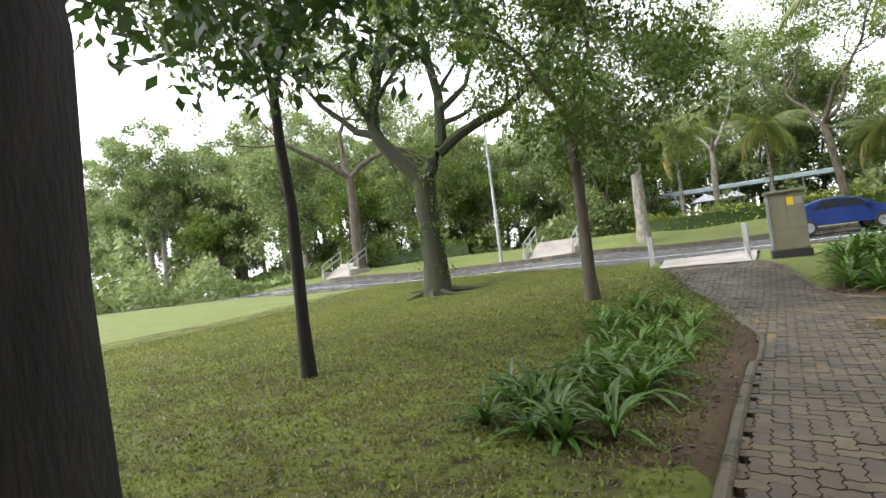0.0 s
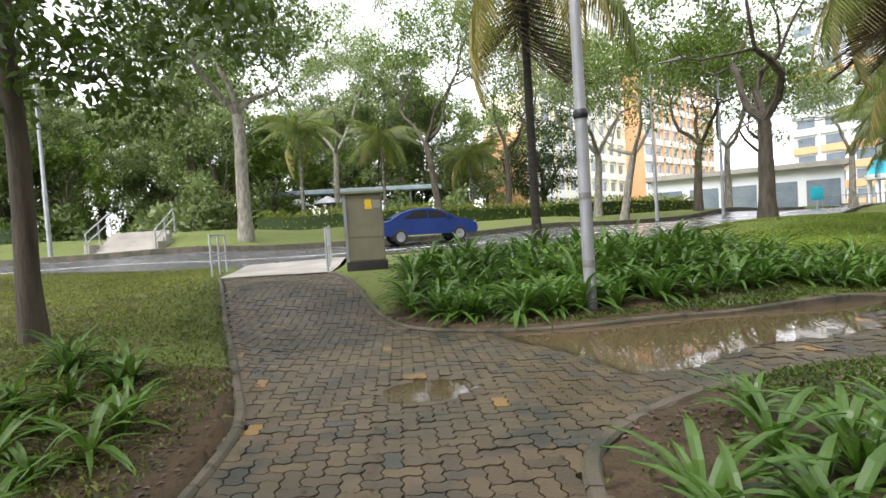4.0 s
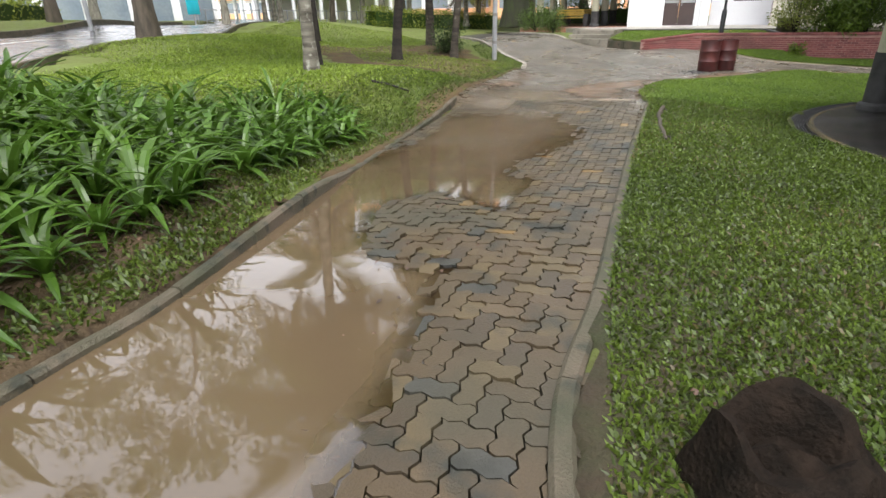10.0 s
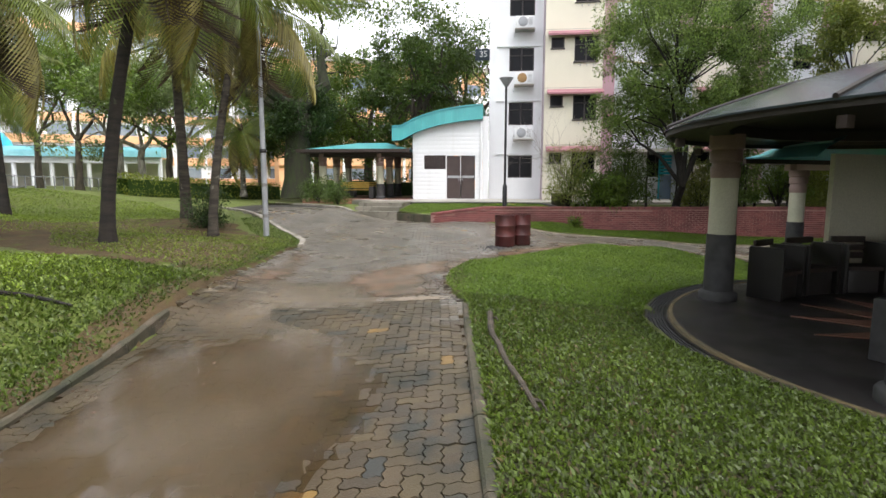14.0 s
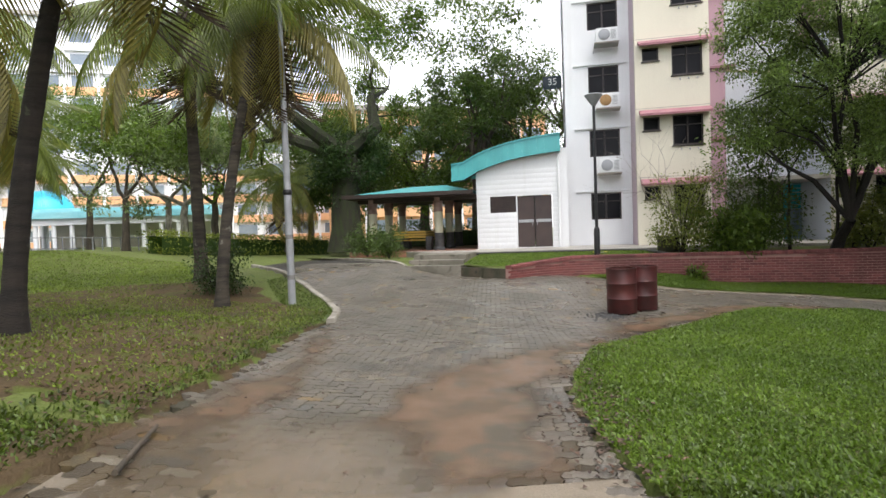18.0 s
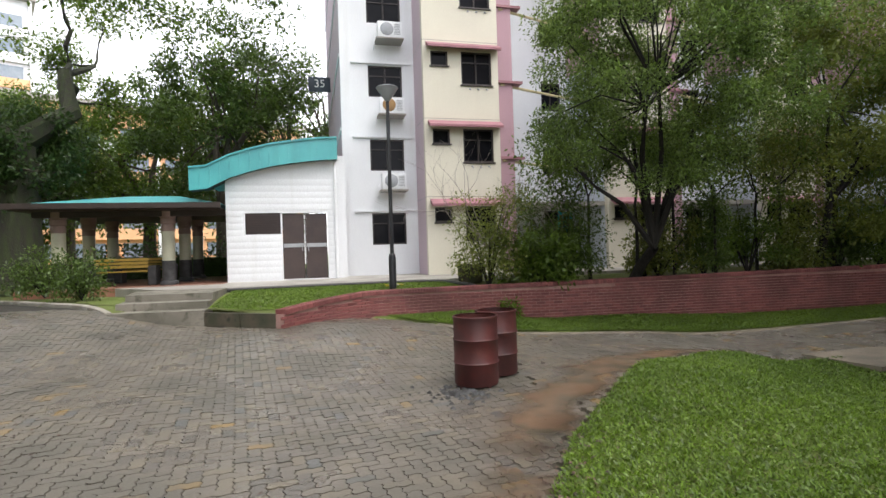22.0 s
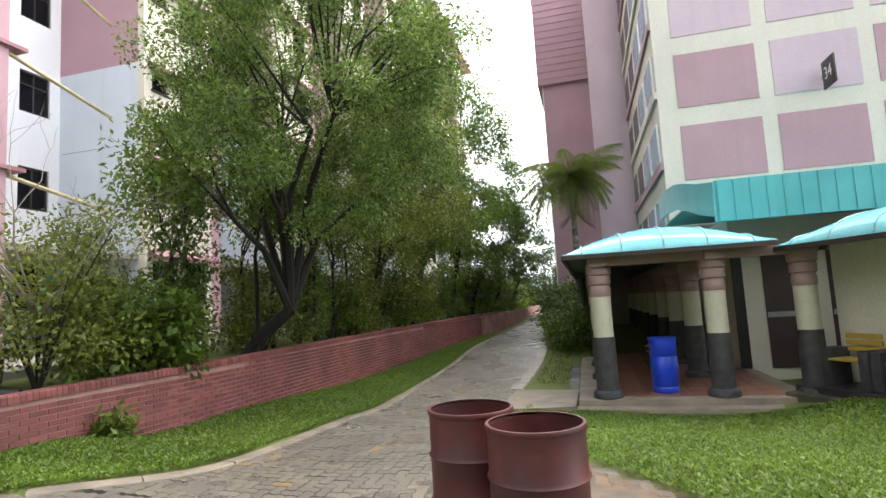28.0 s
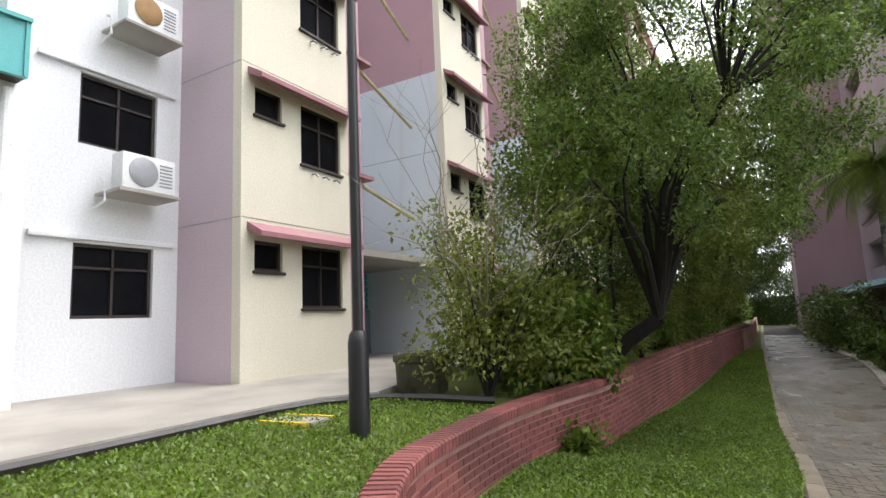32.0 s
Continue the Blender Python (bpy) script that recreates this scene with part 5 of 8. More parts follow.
def soot_patch(x, y, n, seed):
    rnd = random.Random(seed)
    vs, fs = [], []
    for _ in range(n):
        a, d, s = rnd.random() * 6.28, abs(rnd.gauss(0, .28)), rnd.uniform(.012, .05)
        px, py = x + d * math.cos(a), y + d * math.sin(a)
        z = Z(px, py)
        i = len(vs)
        vs += [(px - s, py - s * .6, z), (px + s, py - s * .5, z), (px + s * .6, py + s, z), (px - s * .7, py + s * .8, z), (px, py, z + s * .7)]
        fs += [(i, i + 1, i + 4), (i + 1, i + 2, i + 4), (i + 2, i + 3, i + 4), (i + 3, i, i + 4)]
    return raw("ash_heap", vs, fs, M["soot"])


oil_drum((23.31, 9.25, -.055), 0, "dark red-brown open oil drum, sooty at its foot")
oil_drum((23.80, 8.79, -.055), 50, "dark red-brown open oil drum standing on short legs")
tagged(part("ash_heap", soot_patch(22.95, 9.6, 160, 3), None), "black ash and charred paper spilled beside the drum", "ash", kind="stuff")


# ---- lamps, box, rails ----
def lamp_pole(at, height, r0, r1, material, label, band=True, lean=0.0):
    t = thing("street_lamp", label, "street lamp", "", at)
    part("pole", bm_lathe([(r0 * 1.05, -0.2), (r0, 0.3), (r0, height * .36), (r0 * .92, height * .365), (r1, height)], 16), material, t)
    if band:
        part("collar", bm_lathe([(r0 * 1.1, height * .355), (r0 * 1.25, height * .36), (r0 * 1.25, height * .366), (r0 * 1.0, height * .372)], 16), M["black"], t)
    for z in ((.62, 1.55) if band else ()):
        part("label_band", bm_lathe([(r0 * 1.01, z), (r0 * 1.02, z + .005), (r0 * 1.02, z + .095), (r0 * 1.01, z + .10)], 16), M["label_grey"], t)
    part("arm", bm_tube([(0, 0, height - .1), (0.25, -0.2, height), (0.9, -0.75, height + .05)], [r1, r1 * .9, r1 * .8], 8), material, t)
    hd = bm_box(-0.3, -0.12, -0.05, 0.3, 0.12, 0.06, 0.03)
    bmesh.ops.transform(hd, matrix=pose(1.1, -0.9, height + .06, 0, 0, -39), verts=hd.verts)
    part("head", hd, M["pole_grey"], t)
    return t


lamp_pole((3.43, 11.55, Z(3.43, 11.55)), 7.5, 0.085, 0.05, M["pole_grey"], "grey steel street lamp standing in the lily bed")
lamp_pole((23.35, 16.5, Z(23.35, 16.5)), 7.2, 0.085, 0.045, M["pole_grey"], "grey steel lamp pole beside the bend in the path")
for x, y in ((-13.5, 27.6), (14.2, 31.6), (19.0, 33.5)):
    lamp_pole((x, y, Z(x, y)), 8.0, 0.09, 0.05, M["pole_grey"], "grey steel street lamp beside the road", False)
bl = thing("post_lamp", "black post lamp with a flared pale cone head", "street lamp", at=(30.34, 9.28, z_up(30.34, 9.28)))
part("base_sleeve", bm_lathe([(0.095, -0.3), (0.095, 0.85), (0.08, 0.93), (0.06, 0.96)], 16), M["black"], bl)
part("pole", bm_lathe([(0.05, 0.9), (0.045, 4.95)], 12), M["black"], bl)
part("head", bm_lathe([(0.05, 4.88), (0.10, 4.95), (0.27, 5.20), (0.285, 5.23), (0.26, 5.25), (0.0, 5.28)], 24), M["pole_grey"], bl)

grate = thing("drain_cover", "small drain cover with a yellow steel frame in the grass", "drain cover", at=(31.25, 9.15, z_up(31.25, 9.15) + .02), rz=4)
part("frame", bm_box(-.3, -.22, -.05, .3, -.17, .035), M["yellow"], grate)
part("frame", bm_box(-.3, .17, -.05, .3, .22, .035), M["yellow"], grate)
part("cover", bm_box(-.3, -.168, -.05, .3, .168, .025, .006), M["concrete"], grate)
planter = thing("planter", "round grey concrete planter beside the entrance", "planter", at=(31.15, 6.95, .80))
part("pot", bm_lathe([(0, 0), (.30, 0), (.34, .05), (.36, .42), (.39, .44), (.39, .52), (.34, .52), (.33, .45), (0, .44)], 20), M["kerb"], planter)

cab = thing("utility_cabinet", "tall olive-grey metal utility cabinet on a dark plinth", "cabinet", at=(0.12, 15.75, Z(.12, 15.75)), rz=4)
part("plinth", bm_box(-0.42, -0.34, -0.3, 0.42, 0.34, 0.22, 0.01), M["concrete_dark"], cab)
part("body", bm_box(-0.38, -0.30, 0.2, 0.38, 0.30, 1.60, 0.012), M["olive"] if "olive" in M else M["granite"], cab)
part("door", bm_box(-0.36, -0.312, 0.72, -0.01, -0.30, 1.56), M["olive"], cab)
part("door", bm_box(0.01, -0.312, 0.72, 0.36, -0.30, 1.56), M["olive"], cab)
part("lower_panel", bm_box(-0.36, -0.31, 0.24, 0.36, -0.30, 0.70), M["olive"], cab)
part("corner_post", bm_box(-0.42, -0.33, 0.0, -0.36, -0.27, 1.6), M["pole_grey"], cab)
part("warning_sticker", bm_box(0.02, -0.316, 1.28, 0.16, -0.312, 1.48), M["yellow"], cab)
part("notice", bm_box(0.17, -0.316, 1.30, 0.33, -0.312, 1.46), M["concrete"], cab)
part("roof", bm_box(-0.43, -0.36, 1.60, 0.43, 0.36, 1.66, 0.01), M["olive"] if "olive" in M else M["granite"], cab)


def handrail(pts, posts, label):
    t = thing("handrail", label, "railing")
    top = [Vector(p) for p in pts]
    part("top_rail", bm_tube([p + Vector((0, 0, .95)) for p in top], [0.024] * len(pts), 8), M["metal"], t)
    part("mid_rail", bm_tube([p + Vector((0, 0, .5)) for p in top], [0.02] * len(pts), 8), M["metal"], t)
    for u in posts:
        p = top[0].lerp(top[-1], u)
        part("post", bm_tube([p + Vector((0, 0, -.2)), p + Vector((0, 0, .96))], [0.026, 0.026], 8), M["metal"], t)
    return t


handrail([(-3.3, 16.4, Z(-3.3, 16.4)), (-3.55, 18.2, Z(-3.55, 18.2))], (0, 0.5, 1), "short galvanised handrail beside the apron")
handrail([(-.78, 16.2, Z(-.78, 16.2)), (-1.0, 18.6, Z(-1.0, 18.6))], (0, 0.5, 1), "short galvanised handrail beside the apron and cabinet")

# ---- plants ----
def leaf_cloud(centres, radii, n, size, rnd, squash=0.8, droop=0.3):
    """Many small folded leaves round the given clump centres; returns verts, faces."""
    c = np.asarray(centres)
    k = rnd.integers(0, len(c), n)
    d = rnd.normal(size=(n, 3))
    d /= np.linalg.norm(d, axis=1)[:, None]
    r = np.asarray(radii)[k] * rnd.random(n) ** 0.45
    p = c[k] + d * r[:, None] * np.array((1, 1, squash))
    ax = rnd.normal(size=(n, 3)) + d * 0.8
    ax[:, 2] -= droop
    ax /= np.linalg.norm(ax, axis=1)[:, None]
    up = rnd.normal(size=(n, 3)) * 0.6 + np.array((0, 0, 1))
    sd = np.cross(ax, up)
    sd /= np.linalg.norm(sd, axis=1)[:, None] + 1e-9
    s = size * rnd.uniform(0.6, 1.3, n)[:, None]
    a, b = p, p + ax * s
    m1, m2 = p + ax * s * 0.45 + sd * s * 0.22, p + ax * s * 0.45 - sd * s * 0.22
    v = np.stack([a, m1, b, m2], 1).reshape(-1, 3)
    i = np.arange(n)[:, None] * 4
    f = np.concatenate([i, i + 1, i + 2, i + 3], 1)
    return v, f


def quick_mesh(name, v, f, material):
    """Quads or tris straight from arrays."""
    me = bpy.data.meshes.new(name)
    k = f.shape[1]
    me.vertices.add(len(v)), me.loops.add(f.size), me.polygons.add(len(f))
    me.vertices.foreach_set("co", np.asarray(v, np.float32).ravel())
    me.loops.foreach_set("vertex_index", np.asarray(f, np.int32).ravel())
    me.polygons.foreach_set("loop_start", np.arange(0, f.size, k, dtype=np.int32))
    me.update(calc_edges=True)
    me.materials.append(material)
    return me


def limb(bm, p, d, length, r, rnd, depth, tips, bend=0.25, n=7):
    """A branch that bends and forks; tips collects clump centres."""
    pts, rad = [p.copy()], [r]
    q = p.copy()
    for k in range(4):
        d = (d + Vector((rnd.gauss(0, bend), rnd.gauss(0, bend), rnd.gauss(0.05, bend * .6)))).normalized()
        q = q + d * length / 4
        pts.append(q.copy())
        rad.append(r * (1 - 0.11 * (k + 1)))
    bm_tube(pts, rad, n if r > 0.05 else 5, bm, False)
    if depth == 0:
        tips.append((pts[-1], length))
        tips.append((pts[2], length))
        return
    for k in range(rnd.choice((2, 3))):
        a, tilt = rnd.random() * 6.28, rnd.uniform(0.45, 0.95)
        side = d.orthogonal().normalized()
        side.rotate(Euler((0, 0, 0)))
        v = Matrix.Rotation(a, 3, d) @ side
        limb(bm, pts[-1] if k else pts[-1], (d * math.cos(tilt) + v * math.sin(tilt)).normalized(), length * rnd.uniform(.6, .8), rad[-1] * rnd.uniform(.6, .8), rnd, depth - 1, tips, bend, n)


def tree(at, height, r, seed, bark="bark", leaf="leaf", trunk=0.45, depth=2, leaves=6000, size=0.16, clump=0.9, lean=(0, 0), label="", spread=0.6, forks=3, name="tree", squash=0.8, group="", extra=None):
    rnd, nr = random.Random(seed), np.random.default_rng(seed)
    t = thing(name, label or "broad-leaved park tree with a grey trunk", "tree", group, at)
    bm = bmesh.new()
    pts, rad = [], []
    for k in range(6):
        u = k / 5
        pts.append((lean[0] * u + rnd.gauss(0, .03) * height * .15 * u, lean[1] * u + rnd.gauss(0, .03) * height * .15 * u, height * trunk * u - 0.15 * (k == 0)))
        rad.append(r * (1.35 if k == 0 else 1.05 - 0.3 * u))
    bm_tube(pts, rad, 10, bm, False)
    tips, top = [], Vector(pts[-1])
    for k in range(forks):
        a = 6.28 * k / forks + rnd.random()
        d = Vector((math.cos(a) * spread, math.sin(a) * spread, 1)).normalized()
        limb(bm, top, d, height * (1 - trunk) * .5, rad[-1] * .72, rnd, depth, tips)
    part("trunk", bm, M[bark], t)
    cs = [tuple(p) for p, _ in tips]
    v, f = leaf_cloud(cs, [clump * nr.uniform(.6, 1.2) for _ in cs], leaves, size, nr, squash)
    part("crown", quick_mesh("crown", v, f, M[leaf]), None, t)
    if extra:
        c, rd, n, sz, cl = extra
        d = nr.normal(size=(70, 3))
        d /= np.linalg.norm(d, axis=1)[:, None]
        q = np.array(c) + d * nr.uniform(.35, 1.05, 70)[:, None] * np.array(rd)
        v, f = leaf_cloud(q, [cl * nr.uniform(.6, 1.25) for _ in q], n, sz, nr, .8)
        part("crown", quick_mesh("crown", v, f, M[leaf]), None, t)
    return t


def round_tree(at, c, rad, seed, r=.16, bark="bark_dark", leaf="leaf", leaves=20000, size=.13, stems=4, clumps=70, clump=.75, label="", fill=.55, group="", name="tree", fork=99.0):
    """A tree whose crown fills an uneven egg: c is its centre above the foot, rad its half-axes."""
    rnd, nr = random.Random(seed), np.random.default_rng(seed)
    t = thing(name, label, "tree", group, at)
    cs = []
    for k in range(clumps):
        d = nr.normal(size=3)
        d /= np.linalg.norm(d)
        u = nr.uniform(fill, 1.0) * (1 + .16 * noise.noise((d[0] * 2 + seed, d[1] * 2, d[2] * 2)))
        cs.append(np.array(c) + d * u * np.array(rad))
    bm = bmesh.new()
    hub = Vector((c[0] * .6, c[1] * .6, min(fork, max(c[2] - rad[2] * .75, .5))))
    bm_tube([(0, 0, -.2), tuple(hub * .5 + Vector((rnd.gauss(0, .05), rnd.gauss(0, .05), 0))), tuple(hub)], [r * 1.3, r, r * .9], 9, bm, False)
    forks = [hub.lerp(Vector(cs[k * 3]), .55) + Vector((rnd.gauss(0, .25), rnd.gauss(0, .25), rnd.gauss(.1, .2))) for k in range(stems)]
    for q in forks:
        m = hub.lerp(q, .5) + Vector((rnd.gauss(0, .12), rnd.gauss(0, .12), .15 * (q - hub).length))
        bm_tube([hub, hub.lerp(m, .55), m, q], [r * .62, r * .55, r * .45, r * .3], 6, bm, False)
    for k in range(0, clumps, 4):
        q = Vector(cs[k])
        p = min(forks, key=lambda f: (f - q).length)
        m = p.lerp(q, .5) + Vector((rnd.gauss(0, .15), rnd.gauss(0, .15), rnd.gauss(.15, .15))) * (q - p).length * .5
        bm_tube([p, p.lerp(m, .5), m, m.lerp(q, .6), q], [r * .25, r * .2, r * .15, r * .1, r * .04], 4, bm, False)
    part("trunk", bm, M[bark], t)
    v, f = leaf_cloud(cs, [clump * nr.uniform(.6, 1.25) for _ in cs], leaves, size, nr, .75)
    part("crown", quick_mesh("crown", v, f, M[leaf]), None, t)
    return t


def frond_mesh(length, seed, material, droop=1.0, pairs=44, wide=0.62):
    rnd = np.random.default_rng(seed)
    vs, fs = [], []
    u = np.linspace(0, 1, pairs)
    rx = length * (u - 0.25 * droop * u ** 2.2 * .6)
    rz = length * (0.28 * u - 0.62 * droop * u ** 2)
    for k in range(pairs):
        for s in (-1, 1):
            l = wide * length * .42 * (math.sin(math.pi * (0.12 + 0.86 * u[k])) ** .7) * rnd.uniform(.85, 1.1)
            b = np.array((rx[k], 0, rz[k]))
            w = 0.020 + 0.010 * (1 - u[k])
            d = np.array((0.55, s * 0.8, -0.25 - 0.5 * droop))
            d /= np.linalg.norm(d)
            i = len(vs)
            mid = b + d * l * .5
            vs += [b - (w * .5, 0, 0), b + (w * .5, 0, 0), mid + (w, 0, -0.01), b + d * l + (0, 0, -0.45 * l * droop), mid - (w, 0, 0.01)]
            fs += [(i, i + 1, i + 2, i + 4), (i + 4, i + 2, i + 3, i + 3)]
    f = np.array([(a, b, c, c2) for a, b, c, c2 in fs if c != c2] or [(0, 1, 2, 4)])
    tri = [(a, b, c) for a, b, c, c2 in fs if c == c2]
    allf = [tuple(x) for x in f] + tri
    for k in range(0, pairs - 1, 3):
        k2 = min(k + 3, pairs - 1)
        w0, w1 = 0.035 * (1 - u[k]) + .008, 0.035 * (1 - u[k2]) + .008
        i = len(vs)
        vs += [(rx[k], -w0, rz[k]), (rx[k], w0, rz[k]), (rx[k2], w1, rz[k2]), (rx[k2], -w1, rz[k2]), (rx[k], 0, rz[k] - w0), (rx[k2], 0, rz[k2] - w1)]
        allf += [(i, i + 1, i + 2, i + 3), (i + 1, i + 4, i + 5, i + 2), (i + 4, i, i + 3, i + 5)]
    return raw("frond", [tuple(map(float, p)) for p in vs], allf, material)


FRONDS = {}
for kind, droop in (("frond", .8), ("frond", 1.15), ("frond_old", 1.3), ("frond_dead", 1.35)):
    FRONDS.setdefault(kind, []).append(frond_mesh(3.6, len(FRONDS), M[kind], droop, 26 if kind == "frond_dead" else 40))


def palm(at, height, r, seed, lean=(0, 0), bark="bark_pale", fronds=18, size=1.0, label="", dead=9, old=6):
    rnd = random.Random(seed)
    t = thing("palm_tree", label or "tall coconut palm with drooping feathery fronds", "palm", "", at)
    pts = [(lean[0] * u ** 1.5, lean[1] * u ** 1.5, height * u - (.15 if u == 0 else 0)) for u in np.linspace(0, 1, 46)]
    rad = [r * (1.08 - .35 * k / 45 + .55 * math.exp(-k / 1.6) + 0.035 * (k % 2) + rnd.gauss(0, .02)) for k in range(46)]
    part("trunk", bm_tube(pts, rad, 12), M[{"bark_pale": "palm_bark_pale", "bark_dark": "palm_bark_dark"}.get(bark, "palm_bark")], t)
    top = Vector(pts[-1])
    for k in range(fronds + old + dead):
        kind = "frond" if k < fronds else "frond_old" if k < fronds + old else "frond_dead"
        ob = new("frond", rnd.choice(FRONDS[kind]))
        ob.parent = t
        tilt = rnd.uniform(-45, 38) if kind == "frond" else rnd.uniform(18, 54) if kind == "frond_old" else rnd.uniform(64, 88)
        s = size * rnd.uniform(.8, 1.15) * (.9 if kind == "frond_dead" else 1)
        ob.matrix_basis = pose(*top, 0, tilt, 360 * k * .382 + rnd.uniform(-15, 15)) @ Matrix.Scale(s, 4)
    part("crown_shaft", bm_tube([top - Vector((0, 0, .5)), top, top + Vector((0, 0, .35))], [r * .9, r * 1.5, r * .5], 10), M["frond_dead"], t)
    return t


def G(x, y):
    return (x, y, Z(x, y))


M["leaf_mid"] = leafmat("dense_mid_green_leaves", (0.168, 0.242, 0.050), .65)
M["bark_moss"] = mat("mossy_dark_bark", (0.028, 0.025, 0.018), (0.034, 0.045, 0.014), 3, 0.95, 18, 1.0, stretch=(2, 2, .6))
# near trees round the path
tree(G(-1.90, .62), 7.5, .27, 11, "bark_dark", "leaf_dark", .5, 2, 7000, .16, 1.0, label="big dark wet trunk beside the path with low leafy twigs", extra=((-1.0, 2.2, 3.6), (1.3, 1.6, .8), 1700, .15, .4))
tree(G(-5.4, 5.0), 7.0, .085, 12, "bark_dark", "leaf", .55, 2, 5200, .17, .8, label="slender dark-stemmed young tree on the lawn", extra=((0, 0, 6.0), (2.4, 2.4, 2.0), 5000, .16, .7))
tree(G(-3.3, 10.6), 7.6, .125, 13, "bark", "leaf", .5, 2, 6000, .17, 1.0, spread=1.0, label="slender mossy tree with low dark leafy branches", extra=((.9, .6, 4.7), (2.9, 2.5, 2.3), 8500, .16, .6))


def forked_tree(at, r, fork, limbs, across, seed, bark, leaf, leaves, size, clump, label):
    """An old tree with limbs given as (across, away, height) points from its fork on."""
    rnd, nr = random.Random(seed), np.random.default_rng(seed)
    t = thing("tree", label, "tree", "", at)
    u, w = Vector((*across, 0)), Vector((-across[1], across[0], 0))
    bm = bmesh.new()
    bm_tube([(0, 0, -.2), (0, 0, .25), (.05, 0, fork * .3), (-.05, .05, fork * .65), (0, 0, fork)], [r * 1.7, r * 1.2, r, r * .92, r * .95], 12, bm, False)
    tips = []
    for thick, pts in limbs:
        q = [u * a + w * b + Vector((0, 0, c)) for a, b, c in pts]
        k = len(q) - 1
        mid = []
        for a, b in zip(q, q[1:]):
            mid += [a, a.lerp(b, .5) + Vector((rnd.gauss(0, .07), rnd.gauss(0, .07), rnd.gauss(0, .07)))]
        mid.append(q[-1])
        rr = [thick * (1 - .6 * i / (len(mid) - 1)) for i in range(len(mid))]
        bm_tube(mid, rr, 8, bm, False)
        for i in range(3, len(mid)):
            d = (mid[i] - mid[i - 1]).normalized()
            for _ in range(1 if i < len(mid) - 1 else 3):
                v = (d + Vector((rnd.gauss(0, .7), rnd.gauss(0, .7), rnd.gauss(.3, .4)))).normalized()
                limb(bm, mid[i], v, rnd.uniform(.9, 1.6), rr[i] * .55, rnd, 1, tips)
    for k in range(7):
        a = 6.283 * k / 7 + rnd.gauss(0, .25)
        l = rnd.uniform(.9, 2.0)
        pts = []
        for j in range(6):
            x, y = (r * .8 + l * j / 5) * math.cos(a + .12 * j), (r * .8 + l * j / 5) * math.sin(a + .12 * j)
            pts.append((x, y, Z(at[0] + x, at[1] + y) - at[2] + .16 * (1 - j / 5) ** 2 + .02 - .05 * (j == 5)))
        bm_tube(pts, [.13, .10, .08, .065, .05, .03], 7, bm)
    part("trunk", bm, M[bark], t)
    cs = [tuple(p) for p, _ in tips]
    v, f = leaf_cloud(cs, [clump * nr.uniform(.6, 1.2) for _ in cs], leaves, size, nr, .7)
    part("crown", quick_mesh("crown", v, f, M[leaf]), None, t)
    return t


old_tree = forked_tree(G(-9.9, 15.2), .40, 3.9, ((.30, ((0, 0, 3.7), (-1.0, .2, 5.0), (-1.5, .3, 5.9), (-1.2, .4, 7.5), (-.9, .3, 9.2))), (.27, ((0, 0, 3.8), (.7, -.2, 4.9), (.8, -.3, 6.6), (.5, -.4, 8.6))), (.20, ((.6, -.2, 4.7), (2.2, -.6, 5.6), (3.4, -.8, 6.2), (4.7, -1, 7.4))), (.15, ((-1.3, .3, 5.6), (-2.6, 1.0, 6.5), (-3.8, 1.2, 7.9))), (.13, ((.7, -.3, 6.0), (1.9, .8, 7.2), (2.6, 1.4, 8.6)))),
                       (.81, .58), 14, "bark_moss", "leaf_bright", 22000, .15, .85, "gnarled old tree with ferny moss and spreading surface roots")
nf = np.random.default_rng(77)
fern = np.stack([nf.normal(0, .28, 40), nf.normal(0, .28, 40), nf.uniform(.6, 4.2, 40)], 1)
v, f = leaf_cloud(fern, [.3] * 40, 1500, .13, nf, 1.2, 1.0)
part("fern", quick_mesh("fern", v, f, M["leaf_bright"]), None, old_tree, "small ferns and moss clinging to the trunk")
tree(G(-5.9, 28.6), 11, .3, 15, "bark_pale", "leaf", .5, 3, 6000, .2, 1.2, label="pale-trunked tree beyond the road", extra=((0, 0, 9), (4.5, 4.5, 2.6), 6000, .24, .9))
tree(G(-25.6, 29.6), 17, .42, 16, "bark", "leaf_bright", .40, 3, 8000, .2, 1.1, spread=.9, extra=((0, 0, 14.5), (6, 6, 2.8), 7000, .24, .9), label="tall forked tree with a grey trunk beyond the road")
tree(G(17.0, 27.0), 13, .36, 17, "bark", "leaf_bright", .33, 3, 9000, .19, 1.1, spread=1.0, extra=((-2.5, -2.5, 10.5), (6.5, 6.5, 2.6), 13000, .2, .8), label="rain tree with ivy round its trunk")
tree(G(13.0, 33.0), 9, .22, 18, "bark_pale", "leaf_bright", .4, 3, 3500, .18, 1.0, spread=1.2, lean=(.5, -.5), label="pale spreading tree across the road")
palm(G(3.9, 16.2), 7.0, .10, 21, bark="bark_dark", dead=4, label="dark slim palm in the lily bed with long drooping fronds")
palm(G(13.0, 16.4), 7.4, .125, 22, (.4, .3), label="coconut palm with a pale lichened trunk")
palm(G(13.9, 17.0), 7.6, .10, 28, (-.3, .2), "bark_dark", label="dark leaning palm behind the pale one")
palm(G(17.2, 16.9), 6.7, .12, 23, (.7, -1.0), "bark_dark", label="coconut palm on the brown lawn")
palm(G(25.2, 20.2), 7.2, .16, 24, (-.1, .1), "bark", label="thick straight palm beside the hedge")
palm(G(22.6, 17.8), 7.1, .12, 25, (1.3, -.6), "bark", label="leaning palm beside the bend")
